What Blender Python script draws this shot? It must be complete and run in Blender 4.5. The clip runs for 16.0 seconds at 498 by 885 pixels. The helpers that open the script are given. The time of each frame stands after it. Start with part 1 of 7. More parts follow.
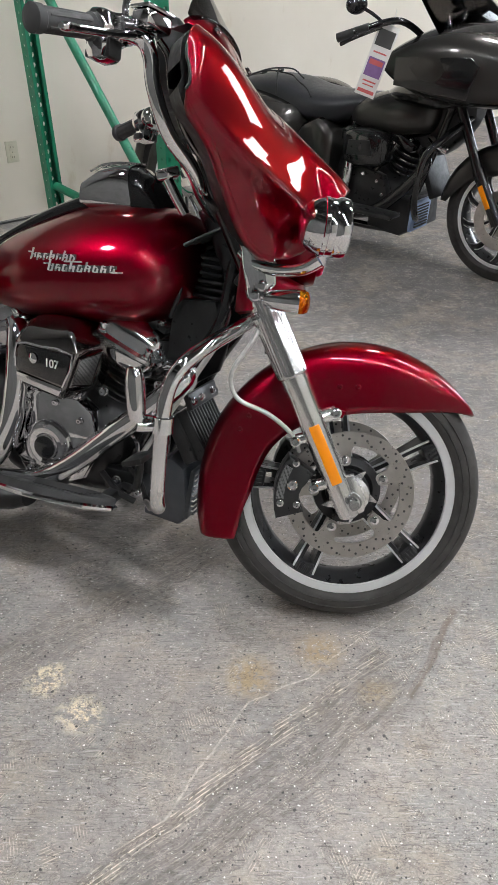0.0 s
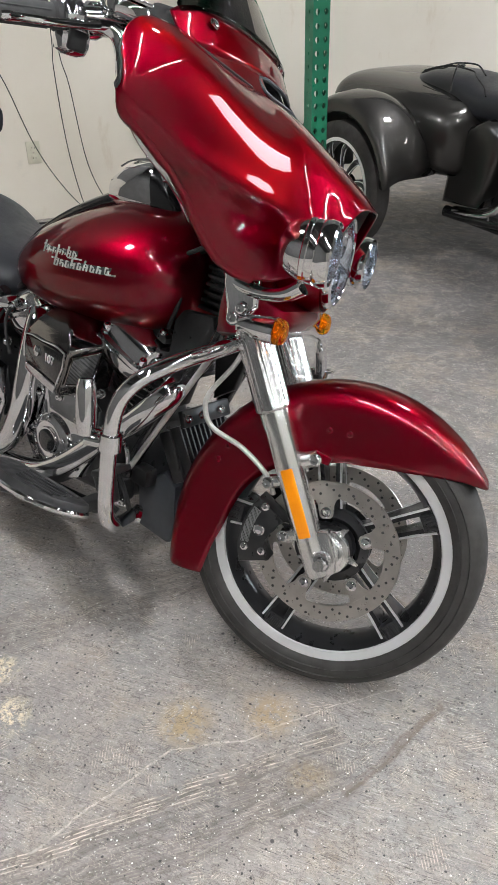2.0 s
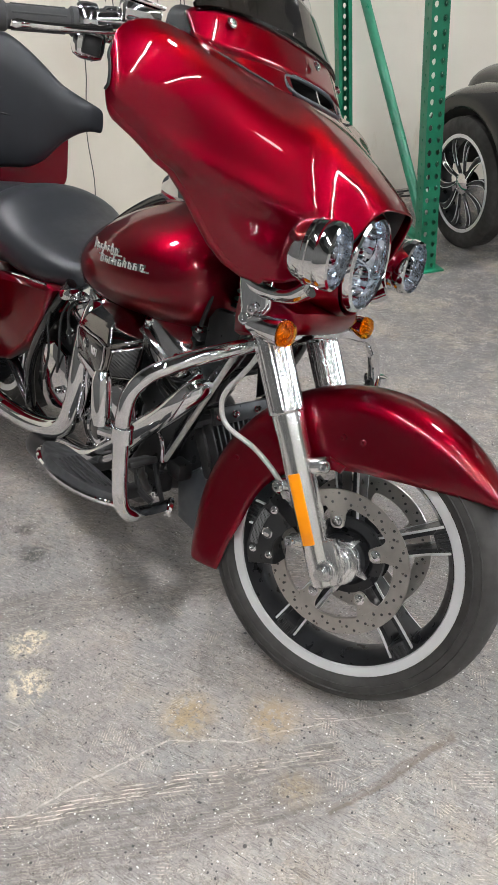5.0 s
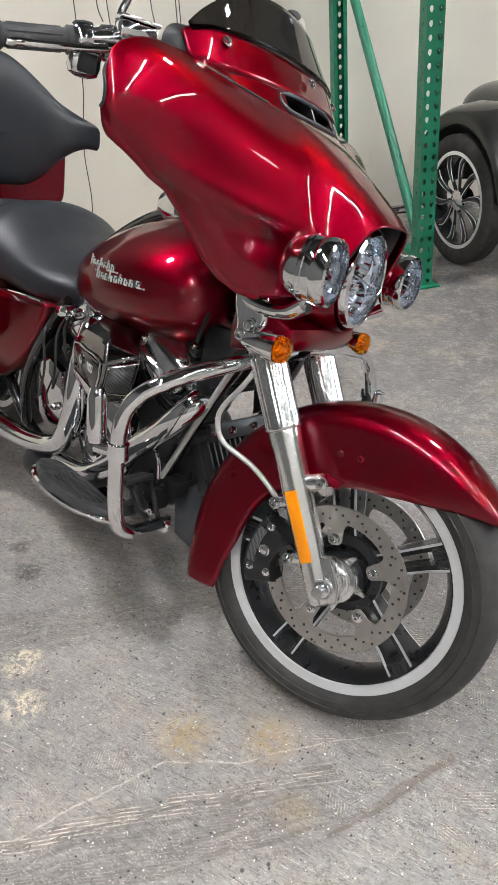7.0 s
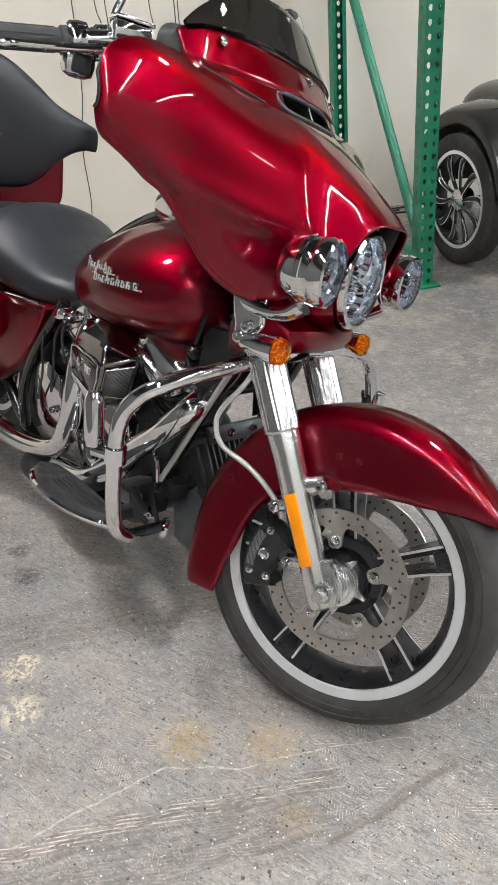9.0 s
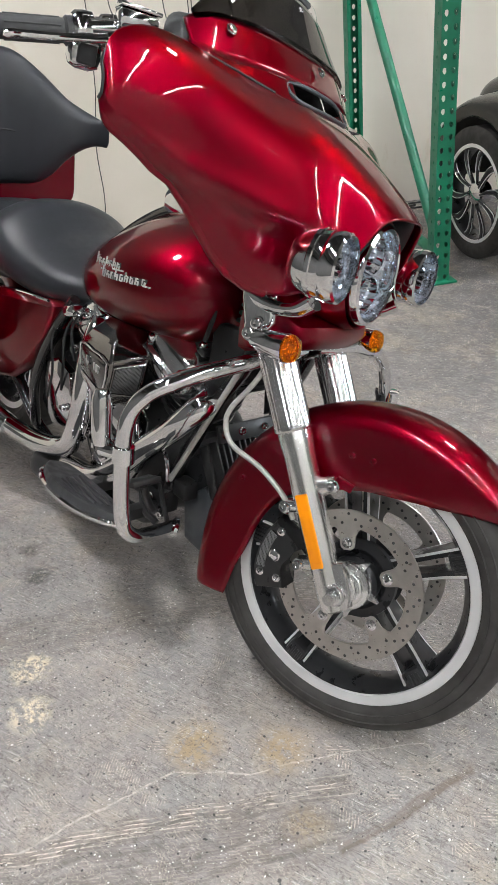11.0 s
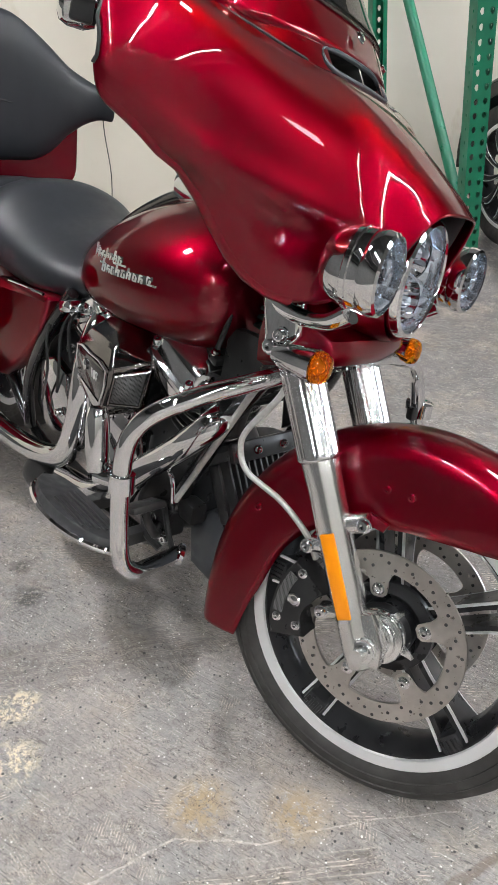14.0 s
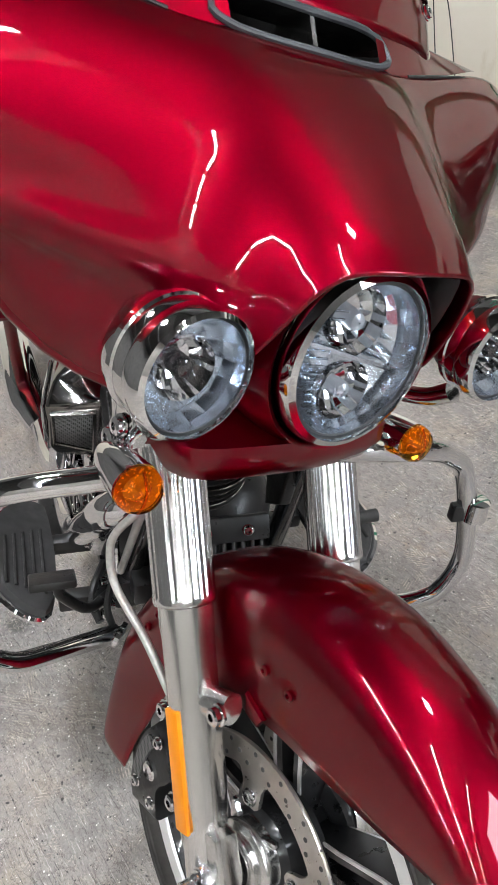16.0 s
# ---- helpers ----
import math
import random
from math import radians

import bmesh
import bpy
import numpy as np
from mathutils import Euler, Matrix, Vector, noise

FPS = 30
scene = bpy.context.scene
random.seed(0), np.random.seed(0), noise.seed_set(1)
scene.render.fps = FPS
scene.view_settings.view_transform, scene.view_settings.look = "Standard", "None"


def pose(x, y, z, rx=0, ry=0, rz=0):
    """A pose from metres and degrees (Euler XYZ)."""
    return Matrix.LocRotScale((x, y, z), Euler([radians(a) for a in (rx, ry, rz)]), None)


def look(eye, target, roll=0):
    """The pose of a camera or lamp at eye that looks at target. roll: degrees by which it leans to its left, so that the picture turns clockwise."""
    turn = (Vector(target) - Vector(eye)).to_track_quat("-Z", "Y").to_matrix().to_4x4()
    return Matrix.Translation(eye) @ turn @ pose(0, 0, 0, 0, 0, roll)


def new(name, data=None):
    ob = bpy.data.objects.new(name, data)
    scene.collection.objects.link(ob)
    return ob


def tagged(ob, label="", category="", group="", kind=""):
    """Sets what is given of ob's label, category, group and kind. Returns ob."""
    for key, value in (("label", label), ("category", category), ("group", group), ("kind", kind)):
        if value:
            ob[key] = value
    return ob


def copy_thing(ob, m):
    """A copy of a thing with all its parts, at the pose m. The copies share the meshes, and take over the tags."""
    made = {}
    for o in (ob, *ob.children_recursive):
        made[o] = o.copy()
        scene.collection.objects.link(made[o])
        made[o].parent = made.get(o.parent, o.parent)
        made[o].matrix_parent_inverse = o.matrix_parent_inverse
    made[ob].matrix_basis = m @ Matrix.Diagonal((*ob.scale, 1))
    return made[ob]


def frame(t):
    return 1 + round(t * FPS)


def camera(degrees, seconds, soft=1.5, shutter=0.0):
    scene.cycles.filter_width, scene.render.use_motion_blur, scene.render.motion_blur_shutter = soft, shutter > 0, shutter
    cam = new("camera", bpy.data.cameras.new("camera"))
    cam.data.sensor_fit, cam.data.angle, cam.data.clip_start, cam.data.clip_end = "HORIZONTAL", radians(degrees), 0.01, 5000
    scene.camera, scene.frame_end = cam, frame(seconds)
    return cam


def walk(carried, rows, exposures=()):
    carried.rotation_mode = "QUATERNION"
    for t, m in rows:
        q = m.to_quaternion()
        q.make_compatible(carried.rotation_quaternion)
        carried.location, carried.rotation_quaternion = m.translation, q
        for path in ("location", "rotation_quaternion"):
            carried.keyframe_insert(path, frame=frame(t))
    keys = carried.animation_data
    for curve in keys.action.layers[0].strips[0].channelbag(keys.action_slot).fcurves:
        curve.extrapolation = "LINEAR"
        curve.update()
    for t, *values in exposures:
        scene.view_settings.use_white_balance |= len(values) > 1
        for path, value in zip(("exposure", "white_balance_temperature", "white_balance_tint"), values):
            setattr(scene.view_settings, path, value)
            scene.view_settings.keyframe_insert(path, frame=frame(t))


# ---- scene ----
cam = camera(36.8, 16.0)
EXPOSURES = [(0.0, 0.19), (1.0, 0.28), (2.5, 0.27), (4.0, 0.34), (13.0, 0.34), (15.0, 0.42), (16.0, 0.42)]
PATH = [
    (0, (0.093, 0.064, 1.338), (0.053, 1.741, 0.249), 0.2),
    (0.5, (0.17, 0.189, 1.311), (0.069, 1.845, 0.195), 0.5),
    (1, (0.288, 0.216, 1.312), (0.006, 1.843, 0.183), -0.7),
    (1.5, (0.437, 0.216, 1.348), (-0.023, 1.805, 0.224), -1.0),
    (2, (0.514, 0.31, 1.334), (-0.038, 1.878, 0.223), -0.1),
    (2.5, (0.552, 0.411, 1.331), (-0.104, 1.934, 0.212), -0.2),
    (3, (0.671, 0.431, 1.342), (-0.092, 1.903, 0.222), -1.3),
    (3.5, (0.738, 0.44, 1.332), (-0.092, 1.868, 0.204), -2.1),
    (4, (0.751, 0.431, 1.326), (-0.132, 1.823, 0.193), -3.0),
    (6.5, (0.745, 0.436, 1.327), (-0.175, 1.855, 0.26), -3.7),
    (7, (0.746, 0.44, 1.323), (-0.171, 1.86, 0.253), -3.7),
    (7.5, (0.745, 0.445, 1.324), (-0.171, 1.864, 0.254), -3.7),
    (8, (0.744, 0.447, 1.324), (-0.172, 1.868, 0.255), -3.9),
    (10.5, (0.747, 0.477, 1.306), (-0.196, 1.879, 0.236), -4.7),
    (11, (0.739, 0.483, 1.305), (-0.218, 1.875, 0.234), -4.9),
    (11.5, (0.736, 0.481, 1.307), (-0.234, 1.867, 0.24), -5.0),
    (12, (0.741, 0.484, 1.312), (-0.238, 1.868, 0.251), -4.9),
    (12.5, (0.741, 0.495, 1.309), (-0.239, 1.879, 0.249), -4.8),
    (13, (0.727, 0.517, 1.306), (-0.243, 1.899, 0.233), -4.5),
    (13.5, (0.661, 0.575, 1.29), (-0.301, 1.946, 0.197), -4.4),
    (14, (0.613, 0.643, 1.272), (-0.344, 1.997, 0.154), -4.3),
    (14.5, (0.628, 0.744, 1.252), (-0.388, 2.032, 0.108), -4.7),
    (15, (0.725, 0.913, 1.256), (-0.408, 2.093, 0.105), -5.7),
    (15.5, (0.728, 1.078, 1.217), (-0.574, 2.075, 0.072), -8.0),
    (16, (0.697, 1.275, 1.186), (-0.713, 2.105, 0.035), -9.6),
]
walk(cam, [(t, look(eye, target, roll)) for t, eye, target, roll in PATH], EXPOSURES)

# ---------------------------------------------------------------- world and light
world = bpy.data.worlds.new("world")
scene.world = world
world.use_nodes = True
_n = world.node_tree.nodes
_sky = _n.new("ShaderNodeTexSky")
_sky.sky_type = "NISHITA"
_sky.sun_disc = False
_sky.sun_elevation = radians(40)
_sky.sun_rotation = radians(200)
world.node_tree.links.new(_sky.outputs["Color"], _n["Background"].inputs["Color"])
_n["Background"].inputs["Strength"].default_value = 0.15
TUBE_POWER = 165.0
DIM_TUBE_POWER = 75.0
PANEL_POWER = 125.0
WINDOW_POWER = 210.0

# floor wear: (from, to, half width, soft edge, amount, colour), in metres
TRACKS = [
    ((-0.60, 1.08), (0.0, 1.64), 0.045, 0.06, 0.6, (0.11, 0.105, 0.10)),
    ((-0.085, 0.84), (0.075, 1.105), 0.0012, 0.002, 1.0, (0.6, 0.58, 0.54)),
    ((0.075, 1.105), (0.20, 1.18), 0.001, 0.0016, 1.0, (0.6, 0.58, 0.54)),
    ((0.20, 1.18), (0.46, 1.40), 0.0008, 0.0014, 0.95, (0.6, 0.58, 0.54)),
    ((0.42, 1.13), (0.56, 1.38), 0.007, 0.006, 0.8, (0.15, 0.115, 0.09)),
    ((-0.10, 0.72), (0.34, 1.14), 0.05, 0.05, 0.8, (0.10, 0.095, 0.09)),
    ((1.0, 0.6), (0.9, 3.2), 0.02, 0.05, 0.35, (0.14, 0.14, 0.145)),
]
CHATTER = [
    ((-0.26, 0.66), (0.36, 1.24), 0.010, 0.018, 1.0, 0.0078),
    ((-0.20, 0.62), (0.30, 1.06), 0.02, 0.05, 0.22, 0.0060),
    ((-0.62, 1.02), (-0.10, 1.56), 0.03, 0.05, 0.22, 0.0058),
]
SPOTS = [
    ((-0.586, 1.382), 0.018, 0.03, 0.85, (0.05, 0.05, 0.05)),
    ((-0.684, 1.447), 0.010, 0.025, 0.8, (0.06, 0.06, 0.06)),
    ((0.074, 1.172), 0.02, 0.05, 0.75, (0.42, 0.33, 0.18)),
    ((0.23, 1.249), 0.02, 0.05, 0.7, (0.40, 0.31, 0.17)),
    ((-0.378, 1.156), 0.022, 0.035, 1.0, (0.82, 0.76, 0.56)),
    ((-0.285, 1.064), 0.022, 0.04, 1.0, (0.82, 0.76, 0.57)),
    ((0.343, 1.134), 0.01, 0.04, 0.4, (0.45, 0.36, 0.2)),
]

# ---------------------------------------------------------------- materials
def material(name, colour, rough=0.5, metal=0.0, coat=0.0, coat_rough=0.03, spec=0.5):
    m = bpy.data.materials.new(name)
    m.use_nodes = True
    b = m.node_tree.nodes["Principled BSDF"]
    b.inputs["Base Color"].default_value = (*colour, 1)
    b.inputs["Roughness"].default_value = rough
    b.inputs["Metallic"].default_value = metal
    b.inputs["Coat Weight"].default_value = coat
    b.inputs["Coat Roughness"].default_value = coat_rough
    b.inputs["Specular IOR Level"].default_value = spec
    return m


def node(m, kind, **inputs):
    n = m.node_tree.nodes.new(kind)
    for k, v in inputs.items():
        n.inputs[k.replace("_", " ")].default_value = v
    return n


def bsdf(m):
    return m.node_tree.nodes["Principled BSDF"]


def link(m, a, b):
    m.node_tree.links.new(a, b)


def coords(m):
    return node(m, "ShaderNodeTexCoord").outputs["Object"]


def noise_of(m, scale, detail=4.0, rough=0.55, vec=None):
    n = node(m, "ShaderNodeTexNoise", Scale=scale, Detail=detail, Roughness=rough)
    link(m, vec if vec is not None else coords(m), n.inputs["Vector"])
    return n.outputs["Fac"]


def ramp(m, fac, stops):
    r = node(m, "ShaderNodeValToRGB")
    el = r.color_ramp.elements
    while len(el) < len(stops):
        el.new(0.5)
    for e, (p, c) in zip(el, stops):
        e.position = p
        e.color = (*c, 1) if len(c) == 3 else c
    link(m, fac, r.inputs["Fac"])
    return r.outputs["Color"]


def grey(v):
    return (v, v, v)


def mix(m, fac, a, b, kind="MIX"):
    n = m.node_tree.nodes.new("ShaderNodeMix")
    n.data_type = "RGBA"
    n.blend_type = kind
    for s, v in ((n.inputs[0], fac), (n.inputs[6], a), (n.inputs[7], b)):
        if isinstance(v, (int, float)):
            s.default_value = v
        elif isinstance(v, tuple):
            s.default_value = (*v, 1)
        else:
            link(m, v, s)
    return n.outputs[2]


def maths(m, op, a, b=None, clamp=False):
    n = m.node_tree.nodes.new("ShaderNodeMath")
    n.operation = op
    n.use_clamp = clamp
    for s, v in zip(n.inputs, (a, b)):
        if v is None:
            continue
        if isinstance(v, (int, float)):
            s.default_value = v
        else:
            link(m, v, s)
    return n.outputs[0]


def bump(m, height, strength=0.2, distance=0.002):
    b = node(m, "ShaderNodeBump", Strength=strength, Distance=distance)
    link(m, height, b.inputs["Height"])
    link(m, b.outputs["Normal"], bsdf(m).inputs["Normal"])


def worn(name, colour, rough, metal=0.0, coat=0.0, vary=0.15, scale=18.0, grain=0.0, grain_scale=300.0, rough_vary=0.12, spec=0.5):
    """A surface whose colour and gloss vary softly, with an optional fine grain."""
    m = material(name, colour, rough, metal, coat, spec=spec)
    f = noise_of(m, scale)
    lo = tuple(c * (1 - vary) for c in colour)
    hi = tuple(min(1, c * (1 + vary)) for c in colour)
    link(m, ramp(m, f, [(0.3, lo), (0.7, hi)]), bsdf(m).inputs["Base Color"])
    link(m, ramp(m, noise_of(m, scale * 2.3), [(0.3, grey(max(0.02, rough - rough_vary))), (0.7, grey(min(1, rough + rough_vary)))]), bsdf(m).inputs["Roughness"])
    if grain:
        bump(m, noise_of(m, grain_scale, 2), grain, 0.001)
    return m


def candy(name, colour, metal=0.8, rough=0.39):
    """Metallic candy paint under clear lacquer: fine flake, faint orange peel in the lacquer."""
    m = material(name, colour, rough, metal, 1.0, 0.012)
    bsdf(m).inputs["Coat IOR"].default_value = 1.42
    bsdf(m).inputs["Specular Tint"].default_value = (*[min(1, c * 1.6) for c in colour], 1)
    flake = noise_of(m, 1400.0, 1.0)
    lo = tuple(c * 0.9 for c in colour)
    hi = tuple(min(1, c * 1.1) for c in colour)
    link(m, ramp(m, flake, [(0.35, lo), (0.65, hi)]), bsdf(m).inputs["Base Color"])
    link(m, ramp(m, noise_of(m, 9.0), [(0.3, grey(rough - 0.02)), (0.7, grey(rough + 0.02))]), bsdf(m).inputs["Roughness"])
    peel = node(m, "ShaderNodeBump", Strength=0.010, Distance=0.001)
    link(m, noise_of(m, 240.0, 2.0), peel.inputs["Height"])
    link(m, peel.outputs["Normal"], bsdf(m).inputs["Coat Normal"])
    return m


RED = candy("candy_red_paint", (0.215, 0.0003, 0.011), 0.97)
CHARCOAL = candy("charcoal_paint", (0.056, 0.053, 0.050))
BLACKCHROME = worn("black_chrome", (0.21, 0.20, 0.195), 0.1, 1.0, vary=0.1, rough_vary=0.03)
POLISHED = worn("polished_casting", (0.74, 0.74, 0.75), 0.13, 1.0, vary=0.04, rough_vary=0.05)
CHROME = worn("chrome", (0.80, 0.80, 0.81), 0.04, 1.0, vary=0.03, rough_vary=0.02)
COVER = worn("satin_chrome", (0.76, 0.76, 0.76), 0.16, 1.0, vary=0.03, rough_vary=0.02)
SATIN = worn("brushed_aluminium", (0.86, 0.86, 0.85), 0.22, 1.0, vary=0.015, scale=4, rough_vary=0.01)
MACHINED = worn("machined_aluminium", (0.88, 0.88, 0.88), 0.32, 0.55, vary=0.02, scale=9, rough_vary=0.01)
STEEL = worn("disc_steel", (0.60, 0.565, 0.53), 0.34, 1.0, vary=0.08, scale=50, rough_vary=0.08)
GLOSS = worn("gloss_black", (0.010, 0.010, 0.0105), 0.16, 0.0, 0.6, vary=0.2, rough_vary=0.05)
WHEELBLACK = worn("wheel_black", (0.026, 0.026, 0.028), 0.34, 0.3, 0.4, vary=0.2)
PLASTIC = worn("black_plastic", (0.016, 0.016, 0.0165), 0.5, vary=0.2, grain=0.15)
CASING = worn("black_casting", (0.026, 0.026, 0.0265), 0.36, 0.3, vary=0.25, grain=0.25, grain_scale=160)
GREYPLASTIC = worn("grey_plastic", (0.055, 0.060, 0.068), 0.45, vary=0.15, grain=0.1)
RUBBER = worn("tyre_rubber", (0.034, 0.031, 0.029), 0.72, vary=0.25, grain=0.2, grain_scale=220)
LEATHER = worn("black_vinyl", (0.021, 0.0225, 0.027), 0.40, vary=0.10, grain=0.18, grain_scale=520, rough_vary=0.05)
GRIP = worn("grip_rubber", (0.035, 0.035, 0.036), 0.6, vary=0.2)
LINE = worn("braided_line", (0.62, 0.61, 0.58), 0.4, 0.6, vary=0.1, scale=200)
AMBER = material("amber_reflector", (1.0, 0.31, 0.0), 0.35, 0.0, 0.2)
AMBER_FOIL = worn("amber_foil", (0.95, 0.42, 0.03), 0.22, 0.7, vary=0.1, scale=120)
GREEN = worn("green_rack_paint", (0.005, 0.165, 0.085), 0.38, vary=0.22, scale=7, grain=0.05)
CABLE = worn("black_cable", (0.012, 0.012, 0.012), 0.5)
IVORY = worn("ivory_plastic", (0.56, 0.53, 0.42), 0.4, vary=0.05)
PAPER = worn("white_card", (0.78, 0.76, 0.74), 0.5, vary=0.04)
PRINTRED = worn("red_print", (0.6, 0.12, 0.12), 0.5)
PRINTPURPLE = worn("purple_print", (0.22, 0.12, 0.30), 0.5)
PRINTDARK = worn("dark_print", (0.06, 0.06, 0.06), 0.5)
GRILLE = worn("pale_blue_grille", (0.32, 0.42, 0.62), 0.4, 0.2)
EMBLEM = worn("emblem_silver", (0.78, 0.77, 0.75), 0.32, 0.55)
HOSE = worn("black_hose", (0.011, 0.011, 0.0115), 0.55)


def glass(name, colour, rough=0.02, ior=1.45):
    m = material(name, colour, rough)
    bsdf(m).inputs["Transmission Weight"].default_value = 1.0
    bsdf(m).inputs["IOR"].default_value = ior
    return m


LENS = glass("clear_lens", (0.93, 0.96, 1.0), 0.0, 1.12)
AMBERLENS = glass("amber_lens", (1.0, 0.44, 0.02), 0.12, 1.25)
SMOKE = glass("smoked_screen", (0.05, 0.046, 0.044), 0.02, 1.2)
FACETED = worn("faceted_reflector", (0.80, 0.85, 0.92), 0.13, 0.97, vary=0.03, rough_vary=0.03)
FROSTED = worn("frosted_bulb", (0.5, 0.53, 0.58), 0.18, 0.6, vary=0.05)


def woven():
    m = worn("dark_mesh", (0.012, 0.012, 0.012), 0.5, 0.3)
    dots = node(m, "ShaderNodeTexVoronoi", Scale=330.0, Randomness=0.0)
    link(m, coords(m), dots.inputs["Vector"])
    link(m, ramp(m, dots.outputs["Distance"], [(0.3, grey(0.01)), (0.5, grey(0.17))]), bsdf(m).inputs["Base Color"])
    return m


MESH = woven()


def glow(name, colour, strength):
    m = bpy.data.materials.new(name)
    m.use_nodes = True
    e = m.node_tree.nodes.new("ShaderNodeEmission")
    e.inputs["Color"].default_value = (*colour, 1)
    e.inputs["Strength"].default_value = strength
    m.node_tree.links.new(e.outputs[0], m.node_tree.nodes["Material Output"].inputs["Surface"])
    return m


TUBE = glow("lamp_tube", (0.95, 0.98, 1.0), TUBE_POWER)
# weaker tubes for the east lights, set low to darken the fairing's flank
DIM_TUBE = glow("dim_lamp_tube", (0.98, 0.97, 0.94), DIM_TUBE_POWER)
PANEL = glow("lamp_panel", (0.97, 0.98, 1.0), PANEL_POWER)


def segment_mask(m, vec, a, b, width, soft):
    """1 on the line from a to b on the floor, falling to 0 over soft beyond width."""
    (ax, ay), (bx, by) = a, b
    length = math.hypot(bx - ax, by - ay)
    sub = node(m, "ShaderNodeVectorMath")
    sub.operation = "SUBTRACT"
    sub.inputs[1].default_value = (ax, ay, 0)
    link(m, vec, sub.inputs[0])
    parts = []
    for d in ((bx - ax) / length, (by - ay) / length, 0), (-(by - ay) / length, (bx - ax) / length, 0):
        dot = node(m, "ShaderNodeVectorMath")
        dot.operation = "DOT_PRODUCT"
        dot.inputs[1].default_value = d
        link(m, sub.outputs[0], dot.inputs[0])
        parts.append(dot.outputs["Value"])
    along, across = parts
    over = maths(m, "MAXIMUM", maths(m, "SUBTRACT", along, length), maths(m, "MULTIPLY", along, -1.0))
    over = maths(m, "MAXIMUM", over, 0.0)
    far = maths(m, "MAXIMUM", maths(m, "ABSOLUTE", across), over)
    return maths(m, "SUBTRACT", 1.0, maths(m, "DIVIDE", maths(m, "SUBTRACT", far, width), soft), True), along, across


def spot_mask(m, vec, c, radius, soft):
    sub = node(m, "ShaderNodeVectorMath")
    sub.operation = "DISTANCE"
    sub.inputs[1].default_value = (*c, 0)
    link(m, vec, sub.inputs[0])
    return maths(m, "SUBTRACT", 1.0, maths(m, "DIVIDE", maths(m, "SUBTRACT", sub.outputs["Value"], radius), soft), True)


def stripes(m, vec, turn, spacing):
    """Fine parallel lines on the floor, 0 to 1."""
    dot = node(m, "ShaderNodeVectorMath")
    dot.operation = "DOT_PRODUCT"
    dot.inputs[1].default_value = (math.cos(radians(turn)), math.sin(radians(turn)), 0)
    link(m, vec, dot.inputs[0])
    wave = maths(m, "SINE", maths(m, "MULTIPLY", dot.outputs["Value"], 2 * math.pi / spacing))
    return maths(m, "ADD", maths(m, "MULTIPLY", wave, 2.2), -0.7, True)


